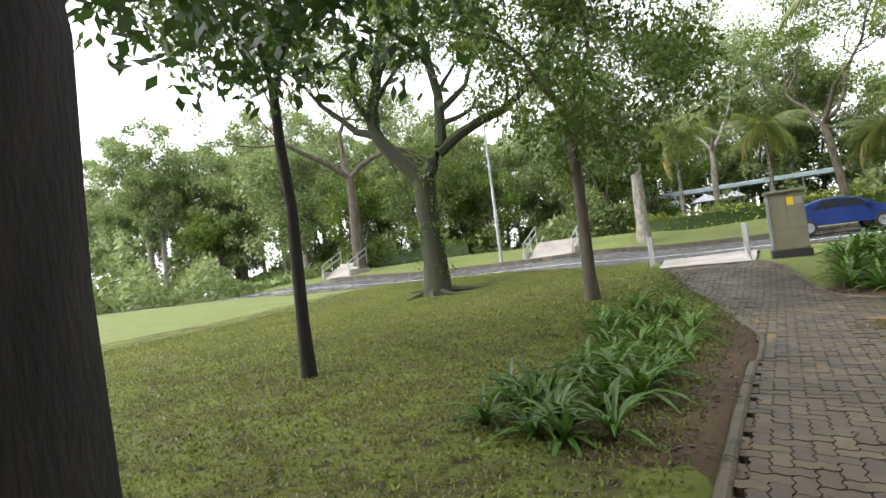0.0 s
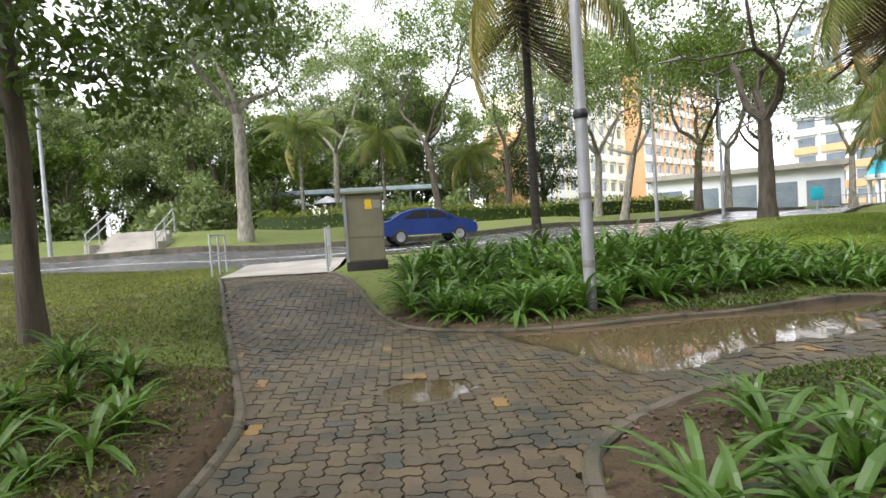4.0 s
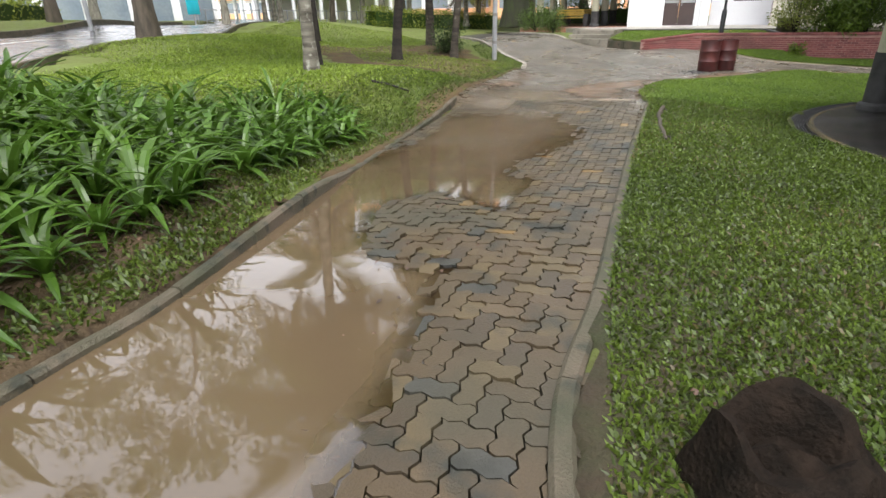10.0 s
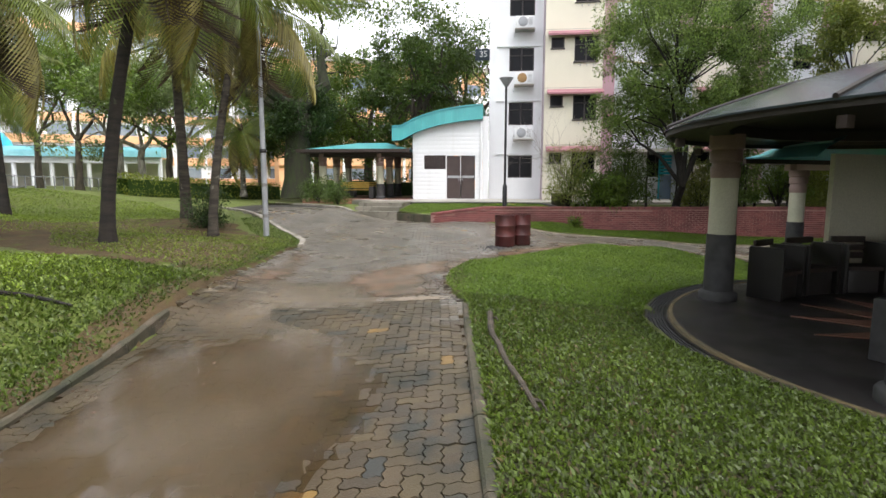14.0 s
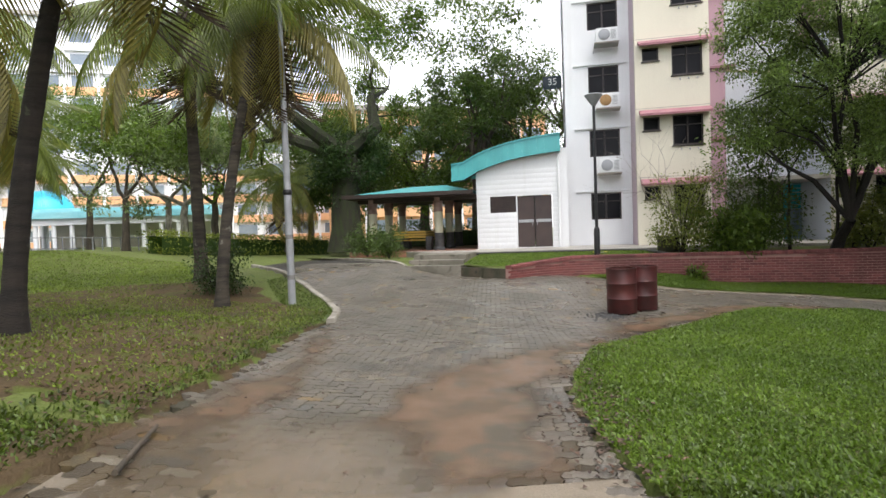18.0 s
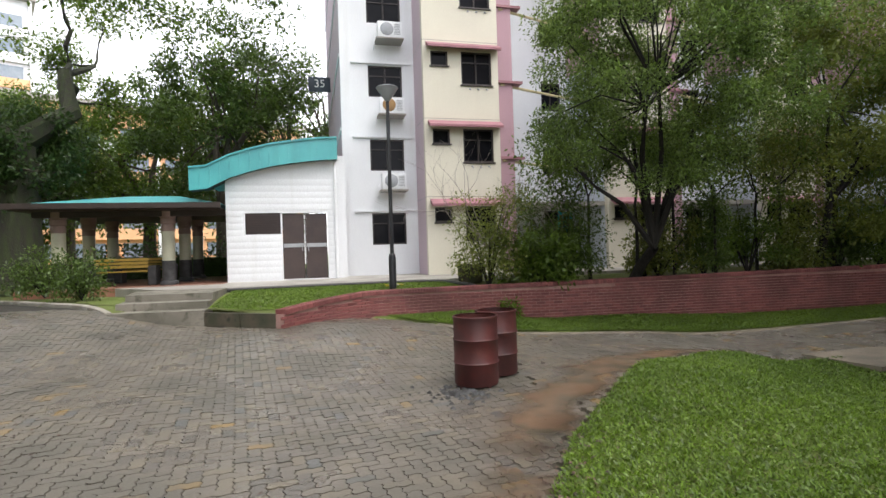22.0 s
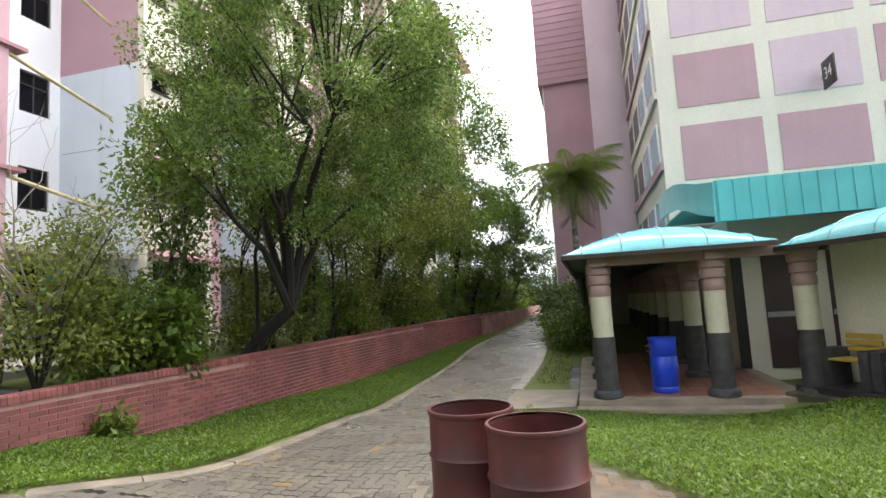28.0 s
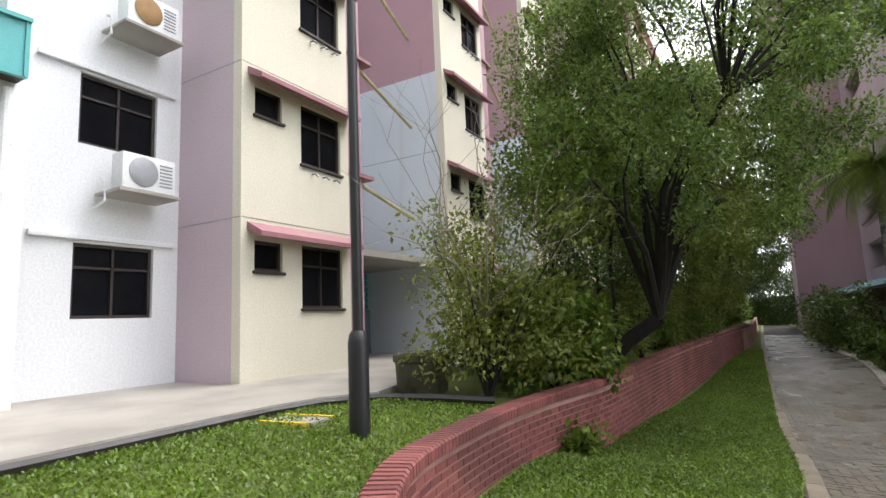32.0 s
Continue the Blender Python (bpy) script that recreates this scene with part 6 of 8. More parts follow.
palm(G(20.6, 22.5), 6.2, .11, 26, (.1, .3), "bark_dark", label="coconut palm with yellowing fronds", old=5)
palm((40.2, 25.6, 1.0), 4.0, .16, 27, label="short bushy palm behind the hedge", size=1.0)
palm((23.2, -10.3, -.3), 6.9, .13, 29, label="palm between the lane and the pink block", size=.68, fronds=40, dead=2, old=2)
# along the retaining wall
round_tree((30.0, 2.6, z_up(30, 2.6)), (-2.1, .2, 5.35), (3.5, 3.6, 3.1), 31, .14, "bark_dark", "leaf_mid", 112000, .088, 10, 190, .62, "dense round-crowned tree behind the brick wall", fork=.9, fill=.5)
for k, (x, y, h, rr, lf) in enumerate(((29.8, -3.6, 5.0, 2.7, "leaf_yellow"), (29.5, -7.5, 6.4, 3.3, "leaf_bright"), (29.2, -12, 6.2, 3.3, "leaf_bright"), (29.3, -17.5, 4.6, 2.7, "leaf"), (29.1, -24, 4.8, 2.9, "leaf"), (28.8, -31, 5.0, 3.1, "leaf_dark"), (25.6, -47, 4.6, 4.6, "leaf_dark"), (21.8, -42, 4.4, 3.4, "leaf"), (29.2, -41, 5.2, 3.8, "leaf_dark"), (24.2, -36, 2.6, 2.0, "leaf_dark"))):
    round_tree((x, y, z_up(x, y) if x > 27 else 0), (-.9 if x > 27 else 0, 0, h), (rr, rr, h * .8), 40 + k, .11, "bark_dark", lf, 26000 if k < 4 else 9000, .135 if k < 4 else .18, 4, 60, .8, "leafy tree along the brick wall")
# big trees behind the pavilion
tree((39.2, 21.6, 1.0), 15, .85, 51, "bark_moss", "leaf_bright", .33, 3, 20000, .2, 1.3, extra=((-2, -2, 12.0), (9, 9, 2.8), 18000, .22, 1.0), label="massive spreading tree behind the shelter", spread=1.1)
round_tree((39.3, 21.4, 1.0), (0, 0, 4.6), (2.0, 2.0, 2.2), 52, .3, "bark", "leaf_dark", 9000, .2, 3, 60, .7, "ivy and creepers round the massive trunk", name="creeper")
for k, (x, y, h, rr) in enumerate(((46, 15.6, 7.5, 4.2), (50, 20, 6.5, 4.5), (51, 12.4, 8, 4.5), (58, 27, 8, 5), (45, 24, 5, 3.5), (56, 16, 9, 5))):
    round_tree((x, y, .8), (0, 0, h), (rr, rr, h * .72), 70 + k, .35, "bark", "leaf_bright" if k % 2 else "leaf", 19000, .24, 5, 90, 1.0, "large dark green tree behind the pavilion")
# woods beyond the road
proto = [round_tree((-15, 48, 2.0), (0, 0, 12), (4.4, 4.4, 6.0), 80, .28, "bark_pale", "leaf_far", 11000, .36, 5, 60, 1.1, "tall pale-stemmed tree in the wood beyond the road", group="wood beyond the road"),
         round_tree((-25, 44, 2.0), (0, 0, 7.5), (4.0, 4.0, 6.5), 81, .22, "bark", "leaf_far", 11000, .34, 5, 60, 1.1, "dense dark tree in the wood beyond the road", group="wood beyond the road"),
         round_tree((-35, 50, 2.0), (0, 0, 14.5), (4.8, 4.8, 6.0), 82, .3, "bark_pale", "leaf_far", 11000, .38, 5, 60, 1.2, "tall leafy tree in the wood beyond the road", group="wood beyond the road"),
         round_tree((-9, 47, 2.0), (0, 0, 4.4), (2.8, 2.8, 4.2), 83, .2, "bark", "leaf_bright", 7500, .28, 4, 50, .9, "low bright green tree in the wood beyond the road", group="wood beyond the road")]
rw = random.Random(5)
for k, (x, y) in enumerate(((3.6, 59), (7.6, 62), (5.8, 57), (10.6, 64), (1.2, 56))):
    copy_thing(proto[(1, 3, 1, 1, 0)[k]], pose(x, y, 2.0, 0, 0, 70 * k))
for k in range(64):
    a = -78 + 80 * (k + rw.random()) / 64
    d = rw.uniform(41, 60) if k % 2 else rw.uniform(60, 90)
    x, y = d * math.sin(radians(a)), 4 + d * math.cos(radians(a))
    if y > 33:
        copy_thing(proto[k % 4], pose(x, y, 2.0, 0, 0, rw.uniform(0, 360)))
for k in range(20):
    x = -38 - 62 * (k + rw.random() * .8) / 20
    copy_thing(proto[k % 4], pose(x, rw.uniform(33, 44), 2.0, 0, 0, rw.uniform(0, 360)))
round_tree((13.8, 52, 1.9), (0, 0, 5.5), (4, 4, 4.6), 84, .3, "bark", "leaf_dark", 9000, .3, 5, 60, 1.1, "dark round tree before the orange block")
for k, (x, y, h) in enumerate(((44, 33, 9), (50, 36, 10), (52, 30, 10), (47, 39, 10), (3.8, 42.5, 16), (-4.2, 49, 17), (9.5, 47, 16), (13.6, 38.4, 11), (18.9, 35.9, 11), (24, 41, 12), (30, 45, 11), (36, 44, 11), (44, 40, 10), (41, 33, 8), (47, 46, 11))):
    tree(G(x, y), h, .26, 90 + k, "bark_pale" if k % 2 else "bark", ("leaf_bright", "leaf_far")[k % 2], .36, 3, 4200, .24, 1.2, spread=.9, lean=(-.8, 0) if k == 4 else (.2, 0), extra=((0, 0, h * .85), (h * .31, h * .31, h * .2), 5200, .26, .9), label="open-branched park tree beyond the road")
for k, (x, y, h) in enumerate(((-6, 44, 7.5), (-.2, 46.5, 7), (7.3, 52, 6), (32, 36, 5.5), (36, 39, 5), (28, 31, 5))):
    palm(G(x, y), h, .14, 60 + k, label="feathery palm beyond the road", size=.95, dead=0, old=2, fronds=24)

# ---- lily beds, bushes, hedges ----
def lily_mesh(seed, n=16, length=0.62, material="lily"):
    """A clump of arching strap leaves with a folded midrib."""
    rnd = random.Random(seed)
    vs, fs = [], []
    for k in range(n):
        a, l = 6.28 * k / n + rnd.gauss(0, .3) * (n > 1), length * rnd.uniform(.65, 1.2)
        rise, w = rnd.uniform(.95, 1.75), rnd.uniform(.018, .03)
        i = len(vs)
        for j in range(6):
            u = j / 5
            r = l * (u * (.35 + .55 * u / rise))
            z = l * (rise * .8 * u - .78 * u * u * (1.25 - .45 * (rise - .75)))
            ww = w * (0.55 + 1.6 * u) * (1 - u ** 3) + .002
            c, s = math.cos(a), math.sin(a)
            vs += [(r * c - ww * s, r * s + ww * c, z + .006), (r * c, r * s, z - .004), (r * c + ww * s, r * s - ww * c, z + .006)]
        for j in range(5):
            o = i + 3 * j
            fs += [(o, o + 1, o + 4, o + 3), (o + 1, o + 2, o + 5, o + 4)]
    return raw("leaves", vs, fs, M[material])


LILY = [[lily_mesh(100 + 20 * k + q, 1, .64 + .05 * (k % 3)) for q in range(5)] for k in range(3)]
LILY_FULL = [lily_mesh(100 + k, 22 + k % 4, .66 + .05 * (k % 3)) for k in range(6)]


def lily_bed(poly, gap, seed, label, group, scale=1.0, near=None):
    poly = np.array(poly, float)
    rnd = random.Random(seed)
    x0, y0 = poly.min(0)
    x1, y1 = poly.max(0)
    y = y0
    while y < y1:
        x = x0 + rnd.random() * gap
        while x < x1:
            px, py = x + rnd.gauss(0, gap * .22), y + rnd.gauss(0, gap * .22)
            if inside(poly, np.array([px]), np.array([py]))[0]:
                t = thing("lily_plant", label, "plant", group, (px, py, Z(px, py) + .02), rnd.uniform(0, 360))
                t.scale = (scale * rnd.uniform(.8, 1.2),) * 3
                if near and near(px, py):
                    n = rnd.choice((18, 20, 22))
                    for k in range(n):
                        ob = new("leaf", rnd.choice(rnd.choice(LILY)))
                        ob.parent = t
                        ob.rotation_euler = (0, 0, 6.283 * k / n + rnd.gauss(0, .2))
                else:
                    part("leaves", rnd.choice(LILY_FULL), None, t)
            x += gap
        y += gap


def soil_patch(name, poly, dz, label, material="soil", category="soil", rag=1.0):
    me = patch(name, poly, 0.0, M[material], 0.1, 0.25)
    poly = np.array(poly, float)
    co = np.array([tuple(v.co) for v in me.vertices])
    d = np.where(inside(poly, co[:, 0], co[:, 1]), 1, -1) * edge_gap(poly, co[:, 0], co[:, 1])
    loose = material in ("sand", "silt")
    on_path = inside(PAVED, co[:, 0], co[:, 1]) & (not loose)
    cover = []
    for v, g, p in zip(me.vertices, d, on_path):
        v.co.z -= .2 * p
        ragged = rag * .22 * noise.noise((v.co.x * 1.4, v.co.y * 1.4, 2)) + rag * .12 * noise.noise((v.co.x * 4.1, v.co.y * 4.1, 7))
        g += .25 * (1 - rag) * (rag < 1) + ragged
        cover.append(min(1, max(0, (g + .02) / (.40 if material == "sand" else .9) + 1.2 * ragged)) * (.92 if material == "sand" else .26 + .46 * min(1, max(0, v.co.x - 12.4)) + .4 * noise.noise((v.co.x * .9, v.co.y * 1.3, 4))))
        v.co.z += dz + .012 * noise.noise((v.co.x * 3, v.co.y * 3, 5)) * (material == "soil") - (0 if loose else .05 * (1 - min(1, max(0, (g + .12) / .3))))
    if loose:
        me.attributes.new("cover", "FLOAT", "POINT").data.foreach_set("value", np.array(cover, np.float32))
    tagged(part(name, me, None), label, category, kind="structure")


BED_M = [(.85, 12.6), (1.35, 11.75), (2.2, 11.35), (3.6, 11.36), (5.2, 11.72), (7.8, 12.62), (10.2, 13.3), (11.3, 14.6), (10.6, 15.2), (7.5, 15.9), (3.5, 16.4), (1.3, 15.6), (.7, 14.2)]
BED_L = [(-.95, 3.6), (-.95, 8.0), (-1.3, 9.3), (-2.4, 9.6), (-2.5, 7.4), (-2.1, 5.4), (-2.6, 3.6)]
BED_R = [(1.95, 3.0), (1.95, 6.2), (2.45, 7.05), (3.1, 7.4), (3.5, 6.9), (3.4, 5.2), (3.0, 3.0)]
lily_bed(BED_M, .37, 1, "strappy glossy green lily clump in the planted bed", "lilies in the bed by the lamp", .95, lambda x, y: y < 12.15 + .17 * max(0, x - 4) and x < 8)
lily_bed(BED_L, .38, 2, "strappy green lily clump beside the paver path", "lilies along the path", .64, lambda x, y: x > -1.7)
lily_bed(BED_R, .42, 3, "strappy green lily clump in the corner bed", "lilies in the corner bed", .72, lambda x, y: y > 5.5)
soil_patch("soil_lily_bed", [(.75, 12.3), (1.0, 11.6), (1.9, 11.02), (3, 10.83), (4.6, 11.08), (5.6, 11.35), (7.9, 12.5), (10.4, 13.2), (10.2, 13.9), (6, 13.4), (2.4, 12.2), (1.2, 13.8)], .045, "damp brown soil with dead leaves in the lily bed", rag=.2)
soil_patch("soil_path_bed", [(-.5, 3.5), (-.47, 8.25), (-.87, 9.5), (-1.9, 9.4), (-1.8, 7), (-1.5, 5.2), (-1.6, 3.5)], .045, "damp brown soil beside the path kerb", rag=.1)
soil_patch("soil_corner_bed", [(1.55, 3), (1.67, 5.9), (1.87, 6.95), (2.3, 7.43), (2.9, 7.8), (3.4, 7.95), (3.6, 7.3), (3.2, 6.6), (2.4, 5), (2.3, 3)], .045, "damp brown soil in the corner bed", rag=.2)
soil_patch("moss_lawn", [(-15, -1), (-.7, -1), (-.65, 3.5), (-2.0, 3.7), (-2.0, 5), (-2.7, 9.7), (-3.4, 13), (-4.4, 18.5), (-16, 19), (-17, 8)], .052, "mossy thin lawn with dark litter under the trees", "moss", rag=2.0)
soil_patch("soil_kerb_edge", [(8.0, 12.02), (9.1, 12.38), (11.4, 12.93), (13.4, 13.26), (15.1, 13.52), (15.0, 13.82), (13.3, 13.56), (11.3, 13.22), (9.0, 12.66), (7.9, 12.26)], .052, "worn olive-brown soil along the kerb", "soil_worn", rag=.35)
soil_patch("soil_under_palms", [(15.6, 13.75), (17.9, 14.15), (20.6, 14.75), (22.4, 15.35), (23.8, 17.0), (25.6, 19.2), (24, 22), (19.0, 21.5), (16.2, 18.2), (15.2, 15.2)], .055, "bare muddy soil with leaf litter under the palms", "soil_worn", rag=1.6)



def blades(name, poly, per_m2, seed, length=.055, width=.0075, material="blade", label="short broad-bladed grass", lift=.04, fade=.02, zf=None):
    """Grass as single bent blades over a plan polygon, thinner in worn patches."""
    poly = np.array(poly, float)
    rnd = np.random.default_rng(seed)
    (x0, y0), (x1, y1) = poly.min(0), poly.max(0)
    n = int((x1 - x0) * (y1 - y0) * per_m2)
    x, y = rnd.uniform(x0, x1, n), rnd.uniform(y0, y1, n)
    ok = inside(poly, x, y) & ~inside(PAVED, x, y) & (edge_gap(PAVED, x, y) > .03)
    wear = np.sin(x * 1.7 + 2 * np.sin(y * 1.1)) * np.sin(y * 1.9 + x * .6)
    ok &= rnd.random(n) < np.clip(1.05 + .45 * wear, .72, 1) * np.clip(edge_gap(poly, x, y) / fade + .08, 0, 1)
    ok &= np.hypot(x - GC[0], y - GC[1]) > 4.09
    x, y = x[ok], y[ok]
    n = len(x)
    z = (zg(x, y) if zf is None else np.array([zf(a, b) for a, b in zip(x, y)])) + lift
    a, l = rnd.random(n) * 6.283, length * rnd.uniform(.5, 1.4, n)
    lean = rnd.uniform(.3, 1.3, n)
    c, s = np.cos(a), np.sin(a)
    w = width * rnd.uniform(.7, 1.4, n)
    up, out = l * np.cos(lean), l * np.sin(lean)
    v = np.empty((n, 4, 3))
    v[:, 0] = np.stack([x - w * s, y + w * c, z], 1)
    v[:, 1] = np.stack([x + w * s, y - w * c, z], 1)
    v[:, 2] = np.stack([x + out * .6 * c + w * s, y + out * .6 * s - w * c, z + up * .75], 1)
    v[:, 3] = np.stack([x + out * 1.2 * c, y + out * 1.2 * s, z + up * .85], 1)
    f = np.arange(n * 4).reshape(n, 4)
    tagged(part(name, quick_mesh(name, v.reshape(-1, 3), f, M[material]), None), label, "grass", kind="stuff")


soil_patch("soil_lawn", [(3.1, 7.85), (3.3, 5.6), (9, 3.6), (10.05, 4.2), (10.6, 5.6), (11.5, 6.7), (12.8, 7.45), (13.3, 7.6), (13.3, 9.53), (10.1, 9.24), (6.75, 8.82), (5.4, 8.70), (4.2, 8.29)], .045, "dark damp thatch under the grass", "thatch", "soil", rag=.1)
blades("grass", [(3.3, 8.1), (3.4, 6.6), (4.2, 5.9), (9, 5.6), (9.6, 9.5)], 7000, 1, .046, .0068, label="short broad-bladed damp lawn grass beside the path", lift=.032)
blades("grass", [(4.2, 8.6), (4.2, 5.9), (9, 5.6), (9.6, 9.5), (15.2, 9.9), (15.2, 7.5)], 260, 21, .05, .008, "blade_dry", "dry brown blades among the grass", lift=.036)
blades("weeds", [(4.2, 8.6), (4.2, 5.9), (9, 5.6), (9.6, 9.5), (15.2, 9.9), (15.2, 7.5)], 130, 22, .05, .011, "leaf_bright", "small broad-leaved weeds among the grass", lift=.034)
blades("grass", [(9.4, 9.5), (9.0, 4.4), (9.6, 2.6), (13, 5.5), (15.2, 6.5), (15.3, 9.95)], 5600, 2, .046, .0075, label="short broad-bladed damp lawn grass beside the gazebo", lift=.036)
blades("grass", [(15.1, 9.9), (15.2, 7.0), (17.2, 5), (18.0, 2.6), (24.2, 2.2), (24.3, 5), (23.3, 7), (21, 9.3), (19, 10.3), (16.5, 10.3)], 3000, 3, .040, .0075, "blade_bright", lift=.036, label="bright damp lawn grass between plaza and covered walk")
blades("grass", [(4.2, 11.0), (5.6, 11.2), (9.1, 12.5), (15, 13.6), (15, 15.4), (10, 14.6), (6, 12.3), (4.4, 11.5)], 1700, 4, .05, .008, label="short grass verge between kerb and lilies")
blades("grass", [(10.5, 14.6), (14.8, 13.6), (15.0, 15.2), (16.0, 18.2), (18.9, 21.6), (22.5, 22.2), (22, 24), (8, 21.5), (4, 17.5), (10, 16)], 1150, 5, .05, .010, "blade_slope", fade=.8, label="sloping lawn under the palms")
blades("grass", [(13, 20.5), (22, 20), (26.5, 20.5), (32.5, 26.5), (30, 31), (20, 28), (12, 24)], 330, 27, .05, .012, "blade_lawn", "thin lawn between palms and hedge")
blades("grass", [(-14, -2), (-.7, -2), (-.7, 9.8), (-3, 15.9), (-4, 20), (-16, 20)], 1000, 6, .042, .0085, "blade_moss", lift=.045, fade=.6, label="thin damp lawn under the trees")
blades("grass", [(1.58, 3), (1.75, 5.9), (2.0, 6.9), (2.4, 7.3), (3.0, 7.7), (4.4, 8.1), (4.4, 7.6), (3.2, 6.9), (2.3, 6), (2.2, 3)], 260, 23, .05, .008, label="thin grass on the soil of the corner bed", lift=.04)
blades("grass", [(15.6, 13.75), (17.9, 14.15), (20.6, 14.75), (22.4, 15.35), (23.4, 17.4), (23, 20), (19.5, 20.2), (16.6, 17.6), (15.4, 15.0)], 430, 24, .05, .009, "blade_lawn", "thin grass growing in the worn soil", lift=.045)
blades("grass", [(14.6, 13.3), (17.7, 13.9), (20.3, 14.45), (22.3, 14.9), (24.3, 16.1), (26.5, 18.2), (25.8, 18.6), (22.6, 16.2), (20, 15.1), (17.5, 14.6), (14.6, 14.3)], 750, 25, .045, .008, label="grass edge of the lawn under the palms")
blades("grass", [(1.9, 11.05), (3, 10.85), (4.6, 11.1), (5.8, 11.35), (7.5, 12.0), (7.3, 12.3), (5.5, 11.62), (4.4, 11.38), (3, 11.12), (2, 11.3)], 900, 26, .05, .008, label="thin grass growing along the lily bed kerb", lift=.05)
blades("grass", [(-.6, 3), (-1.2, 3), (-1, 8.6), (-2, 11), (-3.1, 15.8), (-2.3, 14), (-.7, 9.3)], 260, 7, .05, .008, label="thin grass on the soil beside the kerb")
blades("grass", [(27.02, 7.8), (26.93, 6), (27.07, 1.5), (27.25, -14), (27.9, -14), (28.7, -2), (29.1, 4.5), (29.3, 6.2), (29.45, 7.8), (29.35, 9.6), (28.6, 9.3), (28.0, 8.7)], 4200, 8, .042, .008, "blade_bright", label="green grass strip at the foot of the brick wall")
blades("grass", [(28.3, 11.95), (28.9, 11.3), (29.35, 10.6), (29.6, 9.8), (29.72, 8.7), (29.75, 7.3), (31.2, 7.7), (31.7, 8.6), (31.6, 13.3), (28.95, 13.45), (28.4, 12.7)], 1900, 9, .036, .009, "blade_bright", label="green grass on the raised lawn", zf=z_up)
blades("grass", [(24.1, -.3), (24.3, -.3), (24.35, -14), (23.5, -14), (23.5, -.3)], 300, 10, .05, .009, label="grass strip beside the covered walk")


def bush(at, r, h, n, seed, leaf="leaf", size=.09, label="", twigs=0, name="shrub", squash=.8, lean=.0):
    rnd, nr = random.Random(seed), np.random.default_rng(seed)
    t = thing(name, label or "leafy green shrub", "shrub", "", at)
    bm = bmesh.new()
    cs = []
    for k in range(11):
        a, u = rnd.random() * 6.28, rnd.uniform(.35, 1)
        tip = (r * u * math.cos(a), r * u * math.sin(a), h * rnd.uniform(.45, .95))
        bm_tube([(0, 0, -.05), (tip[0] * .4, tip[1] * .4, tip[2] * .5), tip], [.025, .016, .006], 5, bm)
        cs.append(tip)
        cs.append((tip[0] * .6, tip[1] * .6, tip[2] * .6))
        cs.append((tip[0] * .95, tip[1] * .95, h * .22))
    part("stem", bm, M["bark_dark"], t)
    v, f = leaf_cloud(cs, [r * .42] * len(cs), n, size, nr, squash)
    part("foliage", quick_mesh("foliage", v, f, M[leaf]), None, t)
    if twigs:
        bm = bmesh.new()
        for k in range(twigs):
            a = rnd.random() * 6.28
            p, d = Vector((0, 0, h * .35)), Vector((math.cos(a) * .8, math.sin(a) * .8, 1)).normalized()
            tips = []
            limb(bm, p, d, h * rnd.uniform(.35, .55), .02, rnd, 2, tips, .2, 5)
        part("bare_twig", bm, M["twig"], t, "leafless grey twigs")
    return t


def hedge(name, line, width, height, per_m, seed, leaf, label, size=.11, zf=None, kind="", wob=.12):
    """A clipped or rough hedge along a plan line."""
    nr = np.random.default_rng(seed)
    line = smooth_line(line, .4)
    s = np.concatenate([[0], np.cumsum(np.hypot(*np.diff(line, axis=0).T))])
    n = int(s[-1] * per_m)
    u = nr.uniform(0, s[-1], n)
    x, y = np.interp(u, s, line[:, 0]), np.interp(u, s, line[:, 1])
    h = height * (1 + wob * np.sin(u * 1.3 + 2 * np.sin(u * .37)))
    ang, rad = nr.random(n) * 6.283, nr.random(n) ** .4
    dx, dz = np.cos(ang) * rad, np.sin(ang) * rad
    px, py = x + dx * width / 2 + nr.normal(0, .05, n), y + nr.uniform(-.5, .5, n) * width + nr.normal(0, .05, n)
    z0 = zg(px, py) if zf is None else np.array([zf(a, b) for a, b in zip(px, py)])
    pz = z0 + h * (.5 + .5 * np.sign(dz) * np.abs(dz) ** .6)
    v, f = leaf_cloud(np.stack([px, py, pz], 1)[:1], [0.01], 1, size, nr)
    k = np.arange(n)
    c = np.stack([px, py, pz], 1)
    ax = nr.normal(size=(n, 3))
    ax /= np.linalg.norm(ax, axis=1)[:, None]
    sd = np.cross(ax, nr.normal(size=(n, 3)))
    sd /= np.linalg.norm(sd, axis=1)[:, None]
    sz = size * nr.uniform(.6, 1.3, n)[:, None]
    v = np.stack([c, c + ax * sz * .5 + sd * sz * .3, c + ax * sz, c + ax * sz * .5 - sd * sz * .3], 1).reshape(-1, 3)
    f = np.arange(4 * n).reshape(n, 4)
    t = thing(name, label, "hedge")
    part("foliage", quick_mesh("foliage", v, f, M[leaf]), None, t)
    # added dark box, no real stems: its colour stands for the shaded inside
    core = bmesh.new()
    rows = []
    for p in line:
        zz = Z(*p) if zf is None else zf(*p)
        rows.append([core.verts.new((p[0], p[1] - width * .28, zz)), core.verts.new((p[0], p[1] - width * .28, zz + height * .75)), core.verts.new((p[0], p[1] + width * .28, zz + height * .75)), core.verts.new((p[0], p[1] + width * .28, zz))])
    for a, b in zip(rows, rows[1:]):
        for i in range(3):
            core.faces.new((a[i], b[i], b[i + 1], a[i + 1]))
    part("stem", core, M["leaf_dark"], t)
    return t


